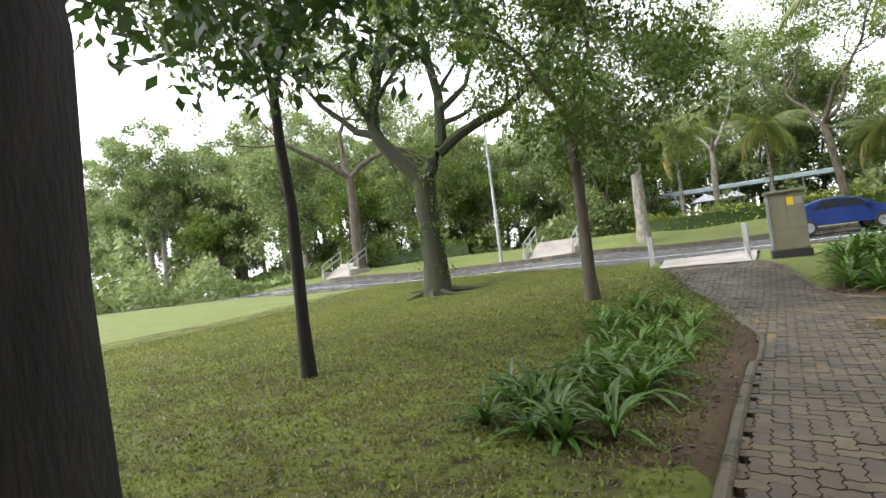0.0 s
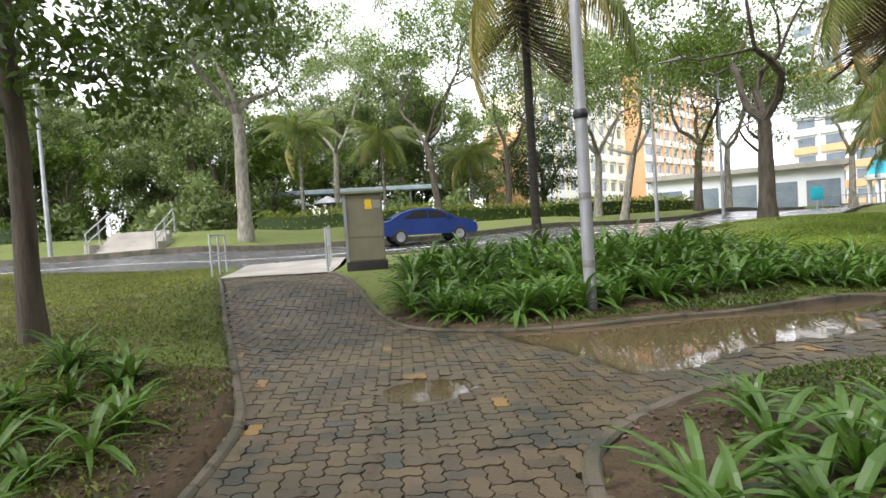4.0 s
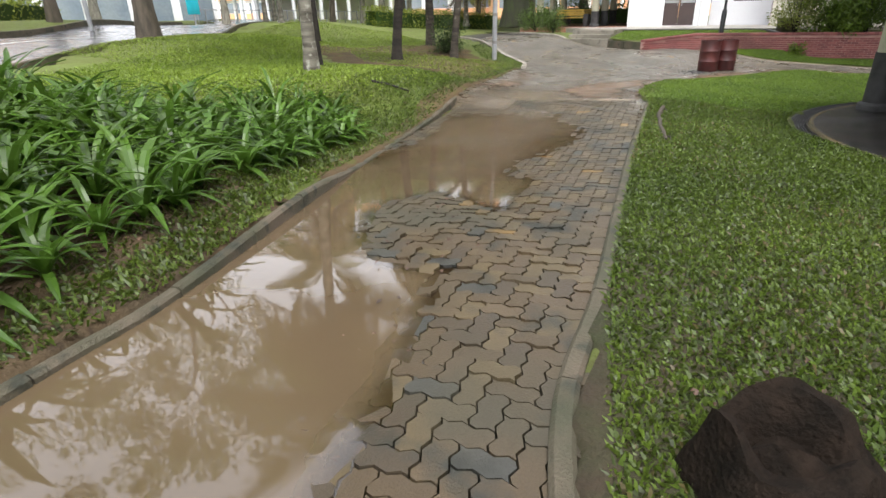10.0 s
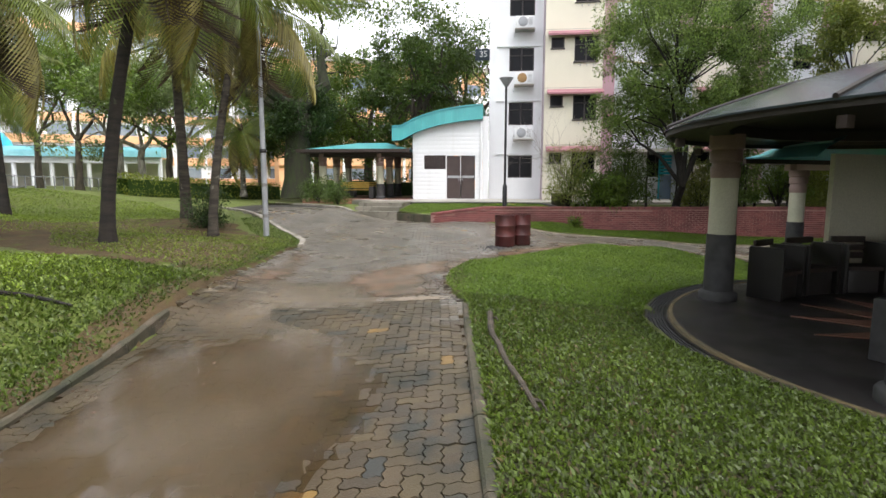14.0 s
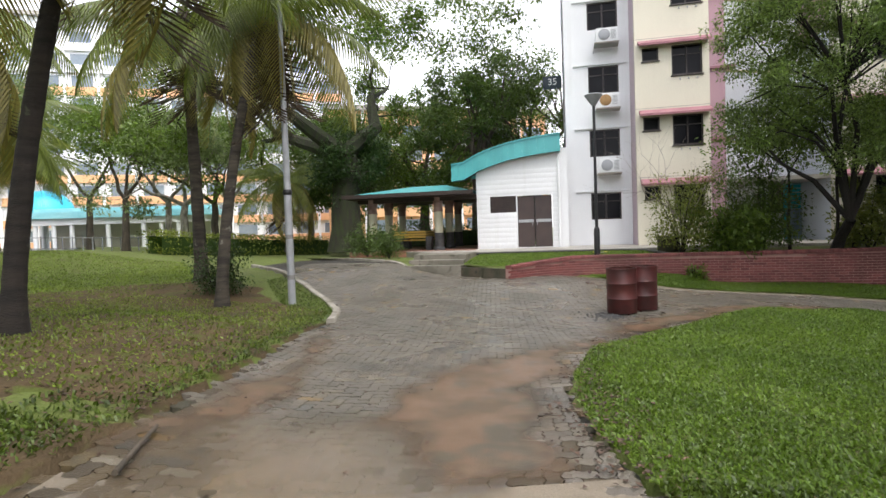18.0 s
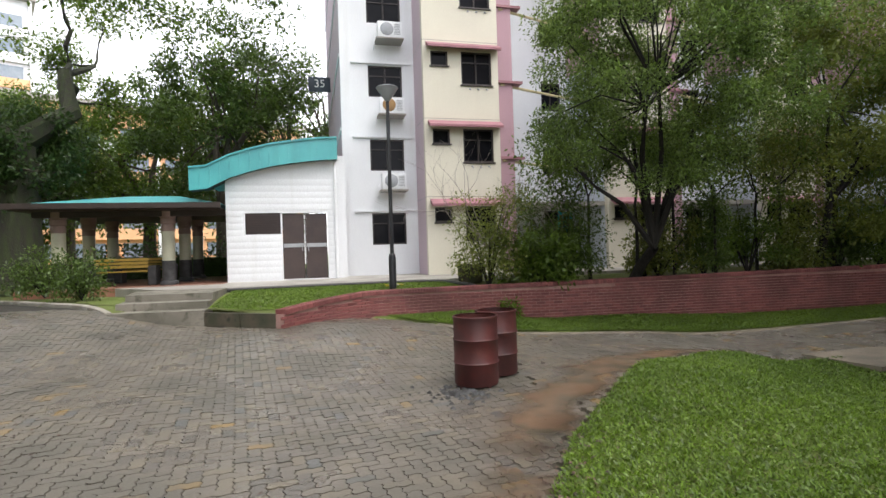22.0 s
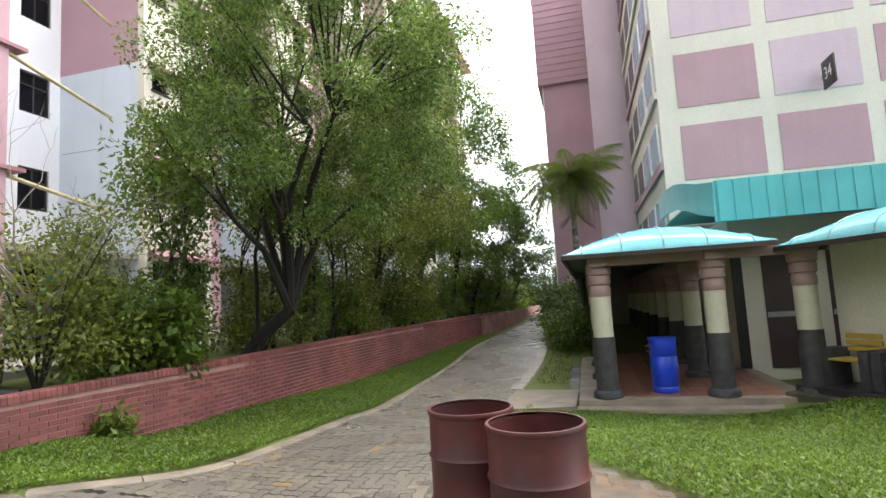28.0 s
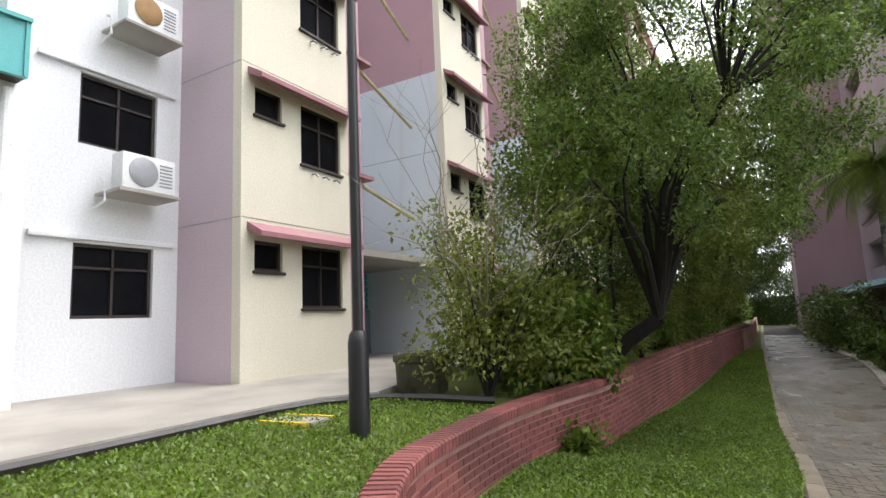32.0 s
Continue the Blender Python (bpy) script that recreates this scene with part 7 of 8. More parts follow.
hedge("hedge", [(-9, 43), (0, 43), (14, 44.5), (26, 49)], 1.3, 1.5, 190, 1, "leaf_hedge", "rough reddish-green hedge beyond the road", .22)
hedge("hedge", [(2, 42.2), (12, 43.4)], 1.0, 1.3, 150, 2, "leaf_yellow", "yellow-green clipped hedge beyond the road", .2)
hedge("hedge", [(-46, 36), (-30, 35.5), (-20, 36)], 1.6, 1.2, 200, 3, "leaf", "clipped dark green hedge on the far bank", .2)
hedge("hedge", [(34.3, 29.4), (37.5, 28.3), (40.5, 26.7), (42.5, 24.6)], 1.4, 1.2, 700, 4, "leaf_hedge", "clipped yellow-green hedge behind the palms", .12, wob=.04)
hedge("hedge", [(41.6, 13.9), (42.2, 17), (41.8, 20.5)], 1.2, 1.9, 420, 7, "leaf_dark", "dark green shrubs behind the open shelter", .15)
bush((23.9, 18.8, Z(23.9, 18.8)), .75, 1.35, 3200, 6, "leaf_dark", .08, "small twiggy bush beside the palm trunk")
bush((31.6, 16.8, 0.8), .8, 1.15, 3000, 7, "leaf", .09, "rounded green shrub beside the shelter")
bush((33.0, 18.2, 0.85), .8, 1.2, 3000, 8, "leaf", .09, "rounded green shrub beside the shelter")
# growth behind the brick wall
bush((30.3, 6.7, z_up(30.3, 6.7)), 1.3, 2.9, 7500, 9, "leaf_yellow", .088, "yellow-green shrub with bare twigs leaning over the wall", 9)
bush((29.85, 5.4, z_up(29.9, 5.4)), 1.05, 1.35, 5600, 10, "leaf_bright", .145, "bright green shrub hanging over the brick wall")
bush((30.6, 4.4, z_up(30.6, 4.4)), 1.3, 2.6, 8500, 11, "leaf", .11, "mixed green shrub with bare grey twigs", 6)
for k, y in enumerate((1.6, .2, -1.2, -2.6, -4.2, -5.8, -7.6, -9.6, -11.8)):
    bush((30.1 - .12 * k, y, z_up(30 - .1 * k, y)), 1.0, (2.0 if k < 3 else 1.7) + .4 * (k % 3), 6500 if k < 3 else 6000, 20 + k, ("leaf_yellow", "leaf", "leaf_bright")[k % 3], .11, "dense green undergrowth behind the brick wall")
for k in range(14):
    x, y = 30.1 + .6 * math.sin(k * 2.3), 4.4 - .85 * k
    tree((x, y, z_up(x, y)), 4.2 + .5 * (k % 3), .045, 150 + k, "bark_dark", ("leaf_yellow" if k > 3 else "leaf_bright") if k % 2 else "leaf_bright", .5, 1, 2300, .12, .8, label="slim sapling behind the brick wall", squash=1.1)
bush((29.22, 6.58, Z(29.2, 6.5)), .30, .40, 420, 30, "leaf_bright", .13, "small broad-leaved weed at the foot of the wall")
bush((23.6, -6.5, -.3), 1.1, 1.6, 3200, 31, "leaf_bright", .14, "spreading green shrub beside the lane")
bush((23.8, -9, -.2), 1.0, 1.3, 2600, 32, "leaf", .14, "green shrub beside the lane")
for k in range(7):
    bush((24.2 - .2 * k, -14 - 3.5 * k, -.1), 1.6, 2.4, 2200, 40 + k, "leaf", .2, "green shrubs along the lane")

hedge("hedge", [(20.5, -44.5), (31, -44.5)], 1.8, 3.4, 420, 6, "leaf", "green thicket across the end of the lane", .24)
hedge("thicket", [(29.6, -13), (29.2, -22), (28.8, -32), (28.6, -44)], 1.6, 2.4, 320, 8, "leaf_bright", "green thicket behind the far end of the brick wall", .2, zf=z_up)
# undergrowth of the wood, too dense to count
nr = np.random.default_rng(9)
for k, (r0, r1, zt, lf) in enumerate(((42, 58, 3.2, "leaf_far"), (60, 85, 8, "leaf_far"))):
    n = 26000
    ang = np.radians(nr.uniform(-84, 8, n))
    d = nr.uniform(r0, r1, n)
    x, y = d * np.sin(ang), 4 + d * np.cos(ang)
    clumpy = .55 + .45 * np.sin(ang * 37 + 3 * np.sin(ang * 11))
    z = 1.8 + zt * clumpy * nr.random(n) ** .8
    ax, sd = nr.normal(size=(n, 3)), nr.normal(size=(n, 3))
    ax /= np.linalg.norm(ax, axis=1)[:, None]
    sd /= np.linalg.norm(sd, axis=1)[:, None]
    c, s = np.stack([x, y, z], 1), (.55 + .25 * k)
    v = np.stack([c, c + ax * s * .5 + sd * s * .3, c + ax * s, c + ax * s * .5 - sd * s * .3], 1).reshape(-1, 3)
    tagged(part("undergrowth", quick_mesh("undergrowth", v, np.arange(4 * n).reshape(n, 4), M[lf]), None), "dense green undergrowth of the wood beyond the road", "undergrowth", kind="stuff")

# ---- stump, branch, litter ----
M["rot"] = mat("black_rotten_wood", (0.010, 0.008, 0.006), (0.020, 0.014, 0.010), 9, 0.95, 40, 1.0, spec=.1)
st = thing("tree_stump", "dark wet rotting tree stump in the grass", "stump", at=(5.22, 7.98, Z(5.22, 7.98)))
st.scale = (1.05, 1.05, 1.9)
bm = bm_lathe([(.36, -.1), (.31, .03), (.26, .10), (.22, .16), (.17, .16), (.11, .12), (.06, .14), (0, .11)], 26)
for v in bm.verts:
    v.co.xy *= 1 + .34 * noise.noise((v.co.x * 4, v.co.y * 4, 3))
    v.co.z += .06 * noise.noise((v.co.x * 7, v.co.y * 7, 9))
part("stump", bm, M["rot"], st)


def fallen_branch(pts, r, label):
    t = thing("fallen_branch", label, "branch")
    p = smooth_line(pts, .12)
    part("branch", bm_tube([(x, y, Z(x, y) + .04 + r * .7) for x, y in p], [r * (1 - .4 * k / len(p)) * (1 + .25 * noise.noise((k * 1.3, r * 99, 1))) for k in range(len(p))], 8), M["bark_dark" if "dark" in label else "bark"], t)
    if r > .03:
        for k in (2, len(p) - 3):
            x, y = p[k]
            part("side_twig", bm_tube([(x, y, Z(x, y) + .06), (x - .10, y - .07, Z(x, y) + .085), (x - .22, y - .10, Z(x, y) + .07)], [r * .4, r * .3, r * .12], 6), M["bark"], t)


fallen_branch([(14.05, 9.43), (13.2, 9.39), (12.75, 9.31), (12.18, 9.24), (11.6, 9.12), (11.11, 9.03)], .036, "brown fallen palm branch beside the kerb")
fallen_branch([(12.6, 14.62), (12.74, 14.37), (12.84, 13.93)], .026, "dark fallen stick on the lawn")
fallen_branch([(14.6, 13.0), (15.3, 13.3)], .02, "thin brown stick at the lawn's edge")


def litter(name, spots, label, seed):
    """Curled dead leaves, too many to count."""
    rnd = random.Random(seed)
    vs, fs = [], []
    for x0, y0, x1, y1, n in spots:
        for _ in range(n):
            u = rnd.random()
            x, y = x0 + (x1 - x0) * u + rnd.gauss(0, .16 if n < 270 else 1.1), y0 + (y1 - y0) * u + rnd.gauss(0, .16 if n < 270 else 1.1)
            a, l, w = rnd.random() * 6.28, rnd.uniform(.025, .062), rnd.uniform(.010, .022)
            z = Z(x, y) + (.008 if inside(PAVED, np.array([x]), np.array([y]))[0] else .045)
            c, s, i = math.cos(a), math.sin(a), len(vs)
            vs += [(x, y, z + .004), (x + l * .5 * c - w * s, y + l * .5 * s + w * c, z + .016), (x + l * c, y + l * s, z + rnd.uniform(.0, .02)), (x + l * .5 * c + w * s, y + l * .5 * s - w * c, z + .014)]
            fs.append((i, i + 1, i + 2, i + 3))
    tagged(part(name, raw(name, vs, fs, M["litter_isl"]), None), label, "leaf litter", kind="stuff")


M["litter_isl"] = mat("fallen_dead_leaves", (0.100, 0.056, 0.034), (0.060, 0.036, 0.026), 3, 0.6, 30, 0.2, var=0.6, island=True)
litter("leaf_litter", [(-.6, 9.2, -2.6, 15, 240), (-.8, 4, -1.0, 8.5, 110), (.3, 12.9, 1.2, 11.5, 150), (1.3, 11.5, 6, 12, 170), (-3, 11, -6, 14, 260), (-1.4, 2, -9, 9, 300), (-3, 2, -9, 14, 900), (-2, 6, -12, 12, 900), (-6, 3, -6, 14, 900), (-1.6, 3, -5, 9, 700), (-2.4, 10, -5, 12.5, 500), (-2.6, 9.5, -3.4, 14, 260), (5, 8, 14, 8.6, 90), (0, 6, 2, 10.5, 60), (1.65, 3.2, 1.85, 6.6, 160), (2.1, 7.2, 4.3, 8.05, 200), (-.7, 3.4, -.75, 8.2, 200), (1.0, 12.6, 2.2, 11.4, 160), (2.2, 11.3, 8, 12.5, 240), (3, 9, 8, 10.5, 60),
                       (16.2, 9.95, 18.6, 10.2, 265), (15.2, 9.95, 17.2, 10.45, 220), (18.6, 10.3, 21.2, 9.0, 180), (14.8, 13.6, 21, 14.8, 130), (16, 14.6, 22, 16.4, 240), (26.9, 6, 29, 6, 60), (17, 12, 26, 11, 40), (28.8, 7.5, 28.9, 3, 60), (15.5, 14.2, 22.4, 15.6, 400), (16.5, 15.4, 22.6, 16.8, 400), (16.5, 16.5, 22.5, 18.5, 700), (14.2, 14.3, 18, 16, 320), (10.5, 14.3, 15, 14.8, 270)], "brown dead leaves scattered on path and soil", 4)

# ---- puddles ----
WATER = np.array([(1.75, 11.25), (1.95, 10.5), (2.45, 9.5), (2.7, 8.65), (3.4, 8.6), (4.0, 9.0), (4.7, 9.32), (5.4, 9.45), (6.5, 9.8), (6.45, 10.3), (7.0, 10.85), (7.6, 11.0), (8.1, 10.8), (7.75, 10.0), (9.1, 9.98),
                  (10.9, 9.95), (12.4, 10.1), (13.2, 10.6), (13.5, 11.3), (13.2, 12.3), (12.6, 13.1), (11.4, 13.15), (9.1, 12.65), (5.6, 11.45), (4.6, 11.25), (3, 11.0)])


def dip(x, y):
    """How far the paving has sunk."""
    sd = np.where(inside(WATER, x, y), 1, -1) * edge_gap(WATER, x, y)
    small = .55 - np.hypot((x - .98) / 1.0, (y - 8.75) / .75)
    tail = .30 - np.hypot((x - 16.5) / 2.6, (y - 11.4) / 1.3)
    return (.036 - .014 * np.clip((x - 8.2) / 1.5, 0, 1)) * np.clip((sd + .02) / (.32 + .5 * (x > 9)), -.3, 1) + .032 * np.clip(small / .2, 0, 1) + .012 * np.clip(tail / .2, 0, 1)


sx, sy = [a.ravel() for a in np.meshgrid(np.arange(1.8, 13.4, .3), np.arange(8.7, 12.9, .3))]
wet = inside(WATER, sx, sy)
sx, sy = sx[wet], sy[wet]
LEVEL = np.linalg.lstsq(np.column_stack([np.ones(len(sx)), sx, sx ** 2, sx ** 3, sy, sx * sy]), zg(sx, sy), rcond=None)[0]


def level(x, y):
    """Height of the standing water's even surface."""
    return LEVEL[0] + LEVEL[1] * x + LEVEL[2] * x ** 2 + LEVEL[3] * x ** 3 + LEVEL[4] * y + LEVEL[5] * x * y


def pooled(x, y):
    """One inside a puddle, falling to nothing a stride outside it."""
    sd = np.where(inside(WATER, x, y), 1, -1) * edge_gap(WATER, x, y)
    return np.clip((sd + .9) / .6, 0, 1)


def water_sheet(name, poly, label, step=.12):
    me = patch(name, poly, -.017, M["water"], step, .06)
    co = np.array([tuple(v.co) for v in me.vertices])
    up = pooled(co[:, 0], co[:, 1]) * (level(co[:, 0], co[:, 1]) - zg(co[:, 0], co[:, 1]))
    for v, dz in zip(me.vertices, up):
        v.co.z += dz
    deep = dip(co[:, 0], co[:, 1]) - .011
    me.attributes.new("turbidity", "FLOAT", "POINT").data.foreach_set("value", (np.clip(.25 + deep / .020, 0, .94) * (1 - .2 * np.clip((co[:, 0] - 7.8) / 1.2, 0, 1))).astype(np.float32))
    me.attributes.new("calm", "FLOAT", "POINT").data.foreach_set("value", (1 - .68 * np.clip((co[:, 0] - 8.0) / 2.0, 0, 1)).astype(np.float32))
    tagged(part(name, me, None), label, "puddle", kind="structure")


co = np.array([tuple(v.co) for v in bed.data.vertices])
drop = pooled(co[:, 0], co[:, 1]) * (level(co[:, 0], co[:, 1]) - zg(co[:, 0], co[:, 1]) - .05)
for v, dz in zip(bed.data.vertices, drop):
    v.co.z += dz
water_sheet("water_path", WATER, "wide muddy brown puddle flooding the paver path")
water_sheet("water_junction", [(.3, 8.3), (1.0, 8.1), (1.65, 8.3), (1.7, 8.9), (1.0, 9.3), (.4, 9.1)], "small muddy puddle on the sunken pavers")
soil_patch("sand_wash", [(15.4, 10.2), (16.6, 10.4), (17.6, 10.5), (18.9, 10.15), (19.8, 9.75), (20.9, 9.1), (22.2, 7.9), (22.6, 8.0), (21.4, 9.3), (20.2, 10.2), (19.3, 11.1), (18.7, 11.6), (18.0, 11.95), (16.9, 12.2), (15.9, 11.9), (15.0, 11.1)], .011, "reddish wet sand washed over the pavers", "sand", "sand")
soil_patch("silt_film", [(9.0, 10.2), (11.5, 10.3), (13.2, 10.45), (14.8, 10.7), (15.6, 10.9), (16.6, 11.5), (16.5, 12.6), (16.0, 13.4), (15.2, 13.35), (13.4, 13.1), (11.4, 12.75), (9.4, 12.2), (8.6, 11.2)], .010, "thin brown wet silt dried over the sunken pavers", "silt", "silt")
soil_patch("sand_edge", [(14.9, 13.5), (16, 13.55), (18, 13.8), (20.6, 14.35), (21.2, 14.6), (20.4, 14.2), (18.2, 13.3), (16, 12.9)], .011, "wet sand along the lawn's edge", "sand", "sand")
soil_patch("sand_lane", [(20.5, 9.6), (22.0, 8.3), (23.3, 6.9), (24.2, 5.3), (24.5, 3.4), (24.95, 4.4), (24.7, 6.2), (23.9, 7.6), (22.7, 8.8), (21.3, 9.9)], .011, "wet sand along the lawn's edge", "sand", "sand")

# ---- beyond the road ----
def far_block(p0, p1, depth, z0, floors, wall, bands, label, bay_w=3.2, fl=2.75, gable=None):
    """A slab of flats whose front runs from p0 to p1 in plan and looks to the right of that line."""
    p0, p1 = Vector(p0), Vector(p1)
    d = (p1 - p0).normalized()
    n = Vector((d.y, -d.x))
    t = thing("housing_block", label, "building")
    L, h = (p1 - p0).length, floors * fl + 1.2
    m = Matrix(((d.x, -n.x, 0, p0.x), (d.y, -n.y, 0, p0.y), (0, 0, 1, z0), (0, 0, 0, 1)))
    t.matrix_world = m
    part("wall", bm_box(0, 0, -1, L, depth, h), M[wall], t)
    part("roof", bm_box(-.5, -.7, h, L + .5, depth + .5, h + .5), M["pink_trim"] if wall == "pink" else M["concrete"], t)
    k = int(L / bay_w)
    pane = mesh_of("window", bm_box(-bay_w * .33, -.06, .95, bay_w * .33, .0, 2.3), M["glass_far"])
    rail = mesh_of("parapet", bm_box(-bay_w * .5, -.35, -.1, bay_w * .5, -.02, .9), M[bands[0]])
    rail2 = mesh_of("parapet", bm_box(-bay_w * .5, -.35, -.1, bay_w * .5, -.02, .9), M["white_wall"])
    fin = mesh_of("fin", bm_box(-.15, -.5, -1, .15, -.02, h), M[bands[1]])
    for i in range(k):
        x = (i + .5) * L / k
        for f in range(floors):
            for me in (pane, rail if f < 3 or f % 4 == 3 else rail2):
                ob = new("window" if me is pane else "parapet", me)
                ob.parent = t
                ob.location = (x, 0, f * fl)
        ob = new("fin", fin)
        ob.parent = t
        ob.location = (x + L / k / 2, 0, 0)
    if gable:
        for a, b, mt in gable:
            part("gable_panel", bm_box(-.12, -.05, a, -.01, depth + .02, b), M[mt], t)
    return t


far_block((15.8, 66.6), (39.2, 91.3), 5.6, 2.0, 12, "white_wall", ("white_wall", "yellow_wall"), "tall white and yellow housing block with an orange base", gable=((-1, 10.5, "orange_wall"), (10.5, 15, "yellow_wall"), (15, 34, "white_wall")))
far_block((39.6, 87), (62, 106), 8, 2.0, 8, "white_wall", ("white_wall", "orange_wall"), "white and orange housing block beyond the road", gable=((-1, 23, "orange_wall"),))
far_block((62, 84), (84, 40), 10, 1.2, 10, "white_wall", ("orange_wall", "white_wall"), "orange and white banded housing block beyond the arcade", 3.6)
far_block((70, 36), (82, 12), 9, 1.0, 5, "orange_wall", ("orange_wall", "white_wall"), "low orange housing block behind the trees", 3.6)

# low cream hall with a flight of steps
hall = thing("market_hall", "low cream and white hall with flat roofs beyond the road", "building")
part("wall", bm_prism([(27.7, 60.4), (41.7, 51.2), (45, 56), (31, 66)], 0.8, 5.2), M["white_wall"], hall)
part("roof", bm_prism([(27.0, 60.2), (41.8, 50.4), (45.8, 56), (31, 67)], 5.2, 5.7), M["concrete"], hall)
for k in range(5):
    u = (k + .5) / 5
    x, y = 27.7 + 14 * u, 60.4 - 9.2 * u
    part("opening", bm_prism([(x - 1.1, y + .66), (x + 1.1, y - .80), (x + 1.14, y - .74), (x - 1.06, y + .72)], 1.4, 4.0), M["glass_far"], hall)
# domed kiosk and arcade
M["arcade_roof"] = mat("pale_turquoise_roof_sheet", (0.20, 0.50, 0.56), (0.30, 0.60, 0.64), 0.8, 0.4, 20, 0.05)
kiosk = thing("domed_kiosk", "white kiosk with a turquoise ribbed dome", "kiosk", at=(55.8, 60.2, 1.4))
part("dome", bm_lathe([(2.75, 3.2), (2.7, 3.6), (2.45, 4.4), (1.9, 5.1), (1.0, 5.55), (0, 5.7)], 28), M["dome"], kiosk)
part("cornice", bm_lathe([(2.9, 2.6), (2.95, 2.7), (2.95, 3.15), (2.7, 3.2)], 28), M["white_wall"], kiosk)
for k in range(8):
    a = 2 * math.pi * k / 8
    part("column", bm_lathe([(.22, -.6), (.22, 2.65)], 12, at=(2.5 * math.cos(a), 2.5 * math.sin(a), 0)), M["white_wall"], kiosk)
arc = thing("arcade", "long white arcade with a turquoise barrel roof", "arcade")
for k in range(11):
    u = k / 10
    x, y = 52.5 + 5.5 * u, 57.5 - 14.5 * u
    part("column", bm_lathe([(.2, .3), (.2, 3.2)], 10, at=(x, y, .8)), M["white_wall"], arc)
part("beam", bm_prism([(52.2, 57.6), (57.8, 42.8), (58.2, 43), (52.7, 57.8)], 3.5, 4.1), M["white_wall"], arc)
part("roof", bm_prism([(51.9, 57.6), (57.5, 42.5), (60.5, 43.5), (55, 58.6)], 4.1, 4.7), M["arcade_roof"], arc)
part("roof", bm_prism([(52.7, 57.8), (58.2, 42.9), (59.7, 43.4), (54.3, 58.3)], 4.7, 5.05), M["arcade_roof"], arc)
part("back_wall", bm_prism([(55, 58.5), (60.4, 43.4), (60.6, 43.5), (55.2, 58.6)], 0.5, 4.0), M["cream_wall"], arc)
sign = thing("street_sign", "turquoise sign board on a low post beside the road", "sign", at=(29.7, 39.8, Z(29.7, 39.8)))
part("board", bm_box(-.45, -.04, .55, .45, .04, 1.45, .02), M["sign_teal"], sign)
part("post", bm_lathe([(.06, -.2), (.06, .56)], 8), M["pole_grey"], sign)
# railings in front of the hall
fence = thing("fence", "low pale metal fence in front of the arcade", "fence")
for k in range(34):
    u = k / 33
    x, y = 36 + 18 * u, 47 - 9 * u
    part("post", bm_box(x - .03, y - .03, Z(x, y) - .1, x + .03, y + .03, Z(x, y) + 1.05), M["pole_grey"], fence)
part("rail", bm_tube([(36, 47, Z(36, 47) + 1), (54, 38, Z(54, 38) + 1)], [.03, .03], 6), M["pole_grey"], fence)

# roofed stalls with pale umbrellas
stall = thing("stall_shelter", "long low shelter with a pale blue metal roof beyond the lawn", "shelter")
part("roof", bm_prism([(-10, 51.0), (4.5, 52.6), (4.5, 56), (-10, 55)], 5.55, 5.75), M["canvas"], stall)
part("gutter", bm_prism([(-10.2, 50.9), (4.7, 52.5), (4.7, 52.62), (-10.2, 51.02)], 5.4, 5.68), M["pale_gutter"], stall)
for k in range(7):
    part("post", bm_lathe([(.09, 1.8), (.09, 5.55)], 8, at=(-9.6 + 2.3 * k, 51.4 + .25 * k, 0)), M["pole_grey"], stall)
for k, x in enumerate((-7.5, -5.0, -3.2)):
    u = thing("umbrella", "pale grey square sun umbrella", "umbrella", "umbrellas by the stalls", (x, 49.6, Z(x, 49.6)))
    part("canopy", bm_lathe([(1.2, 2.15), (.7, 2.45), (.05, 2.75)], 8), M["canvas"], u)
    part("pole", bm_lathe([(.03, 0), (.03, 2.7)], 6), M["pole_grey"], u)


def bank_steps(x0, x1, y, n, label):
    t = thing("bank_steps", label, "steps")
    z0 = Z((x0 + x1) / 2, y)
    for k in range(n):
        part("step", bm_box(x0, y + .32 * k, z0 - .4, x1, y + .32 * (k + 1), z0 + .16 * (k + 1), .01), M["concrete"], t)
    for x in (x0 - .12, x1 + .12):
        a, b = Vector((x, y - .1, z0)), Vector((x, y + .32 * n, z0 + .16 * n))
        for h in (.55, .95):
            part("rail", bm_tube([a + Vector((0, 0, h)), b + Vector((0, 0, h))], [.03, .03], 8), M["metal"], t)
        for p in (a, a.lerp(b, .5), b):
            part("post", bm_tube([p - Vector((0, 0, .2)), p + Vector((0, 0, .97))], [.035, .035], 8), M["metal"], t)
        part("cheek_wall", bm_box(x - .1, y - .1, z0 - .4, x + .1, y + .32 * n + .1, z0 + .16 * n * .5), M["concrete"], t)
    return t


bank_steps(-11.9, -9.4, 27.6, 6, "concrete steps with galvanised handrails up the grass bank")
bank_steps(-27.5, -25.3, 28.0, 6, "concrete steps with pale blue handrails up the grass bank")

# ---- car ----
car = thing("car", "dark blue saloon car on the wet road", "car", at=(1.8, 25.2, Z(1.8, 25.2) - .06), rz=13)
car.scale = (.87, .87, .9)
prof = [(-2.15, .38), (-2.2, .62), (-2.12, .93), (-1.75, 1.0), (-1.25, 1.28), (-.7, 1.43), (.1, 1.45), (.65, 1.33), (1.25, 1.0), (1.85, .88), (2.12, .72), (2.18, .5), (2.1, .33)]
bm = bmesh.new()
rows = []
for w, sh in ((-.86, .985), (-.80, 1.0), (-.62, 1.012), (0, 1.02), (.62, 1.012), (.80, 1.0), (.86, .985)):
    rows.append([bm.verts.new((x, w * (1 - .22 * max(0, z - .95) / .5), z * sh)) for x, z in prof])
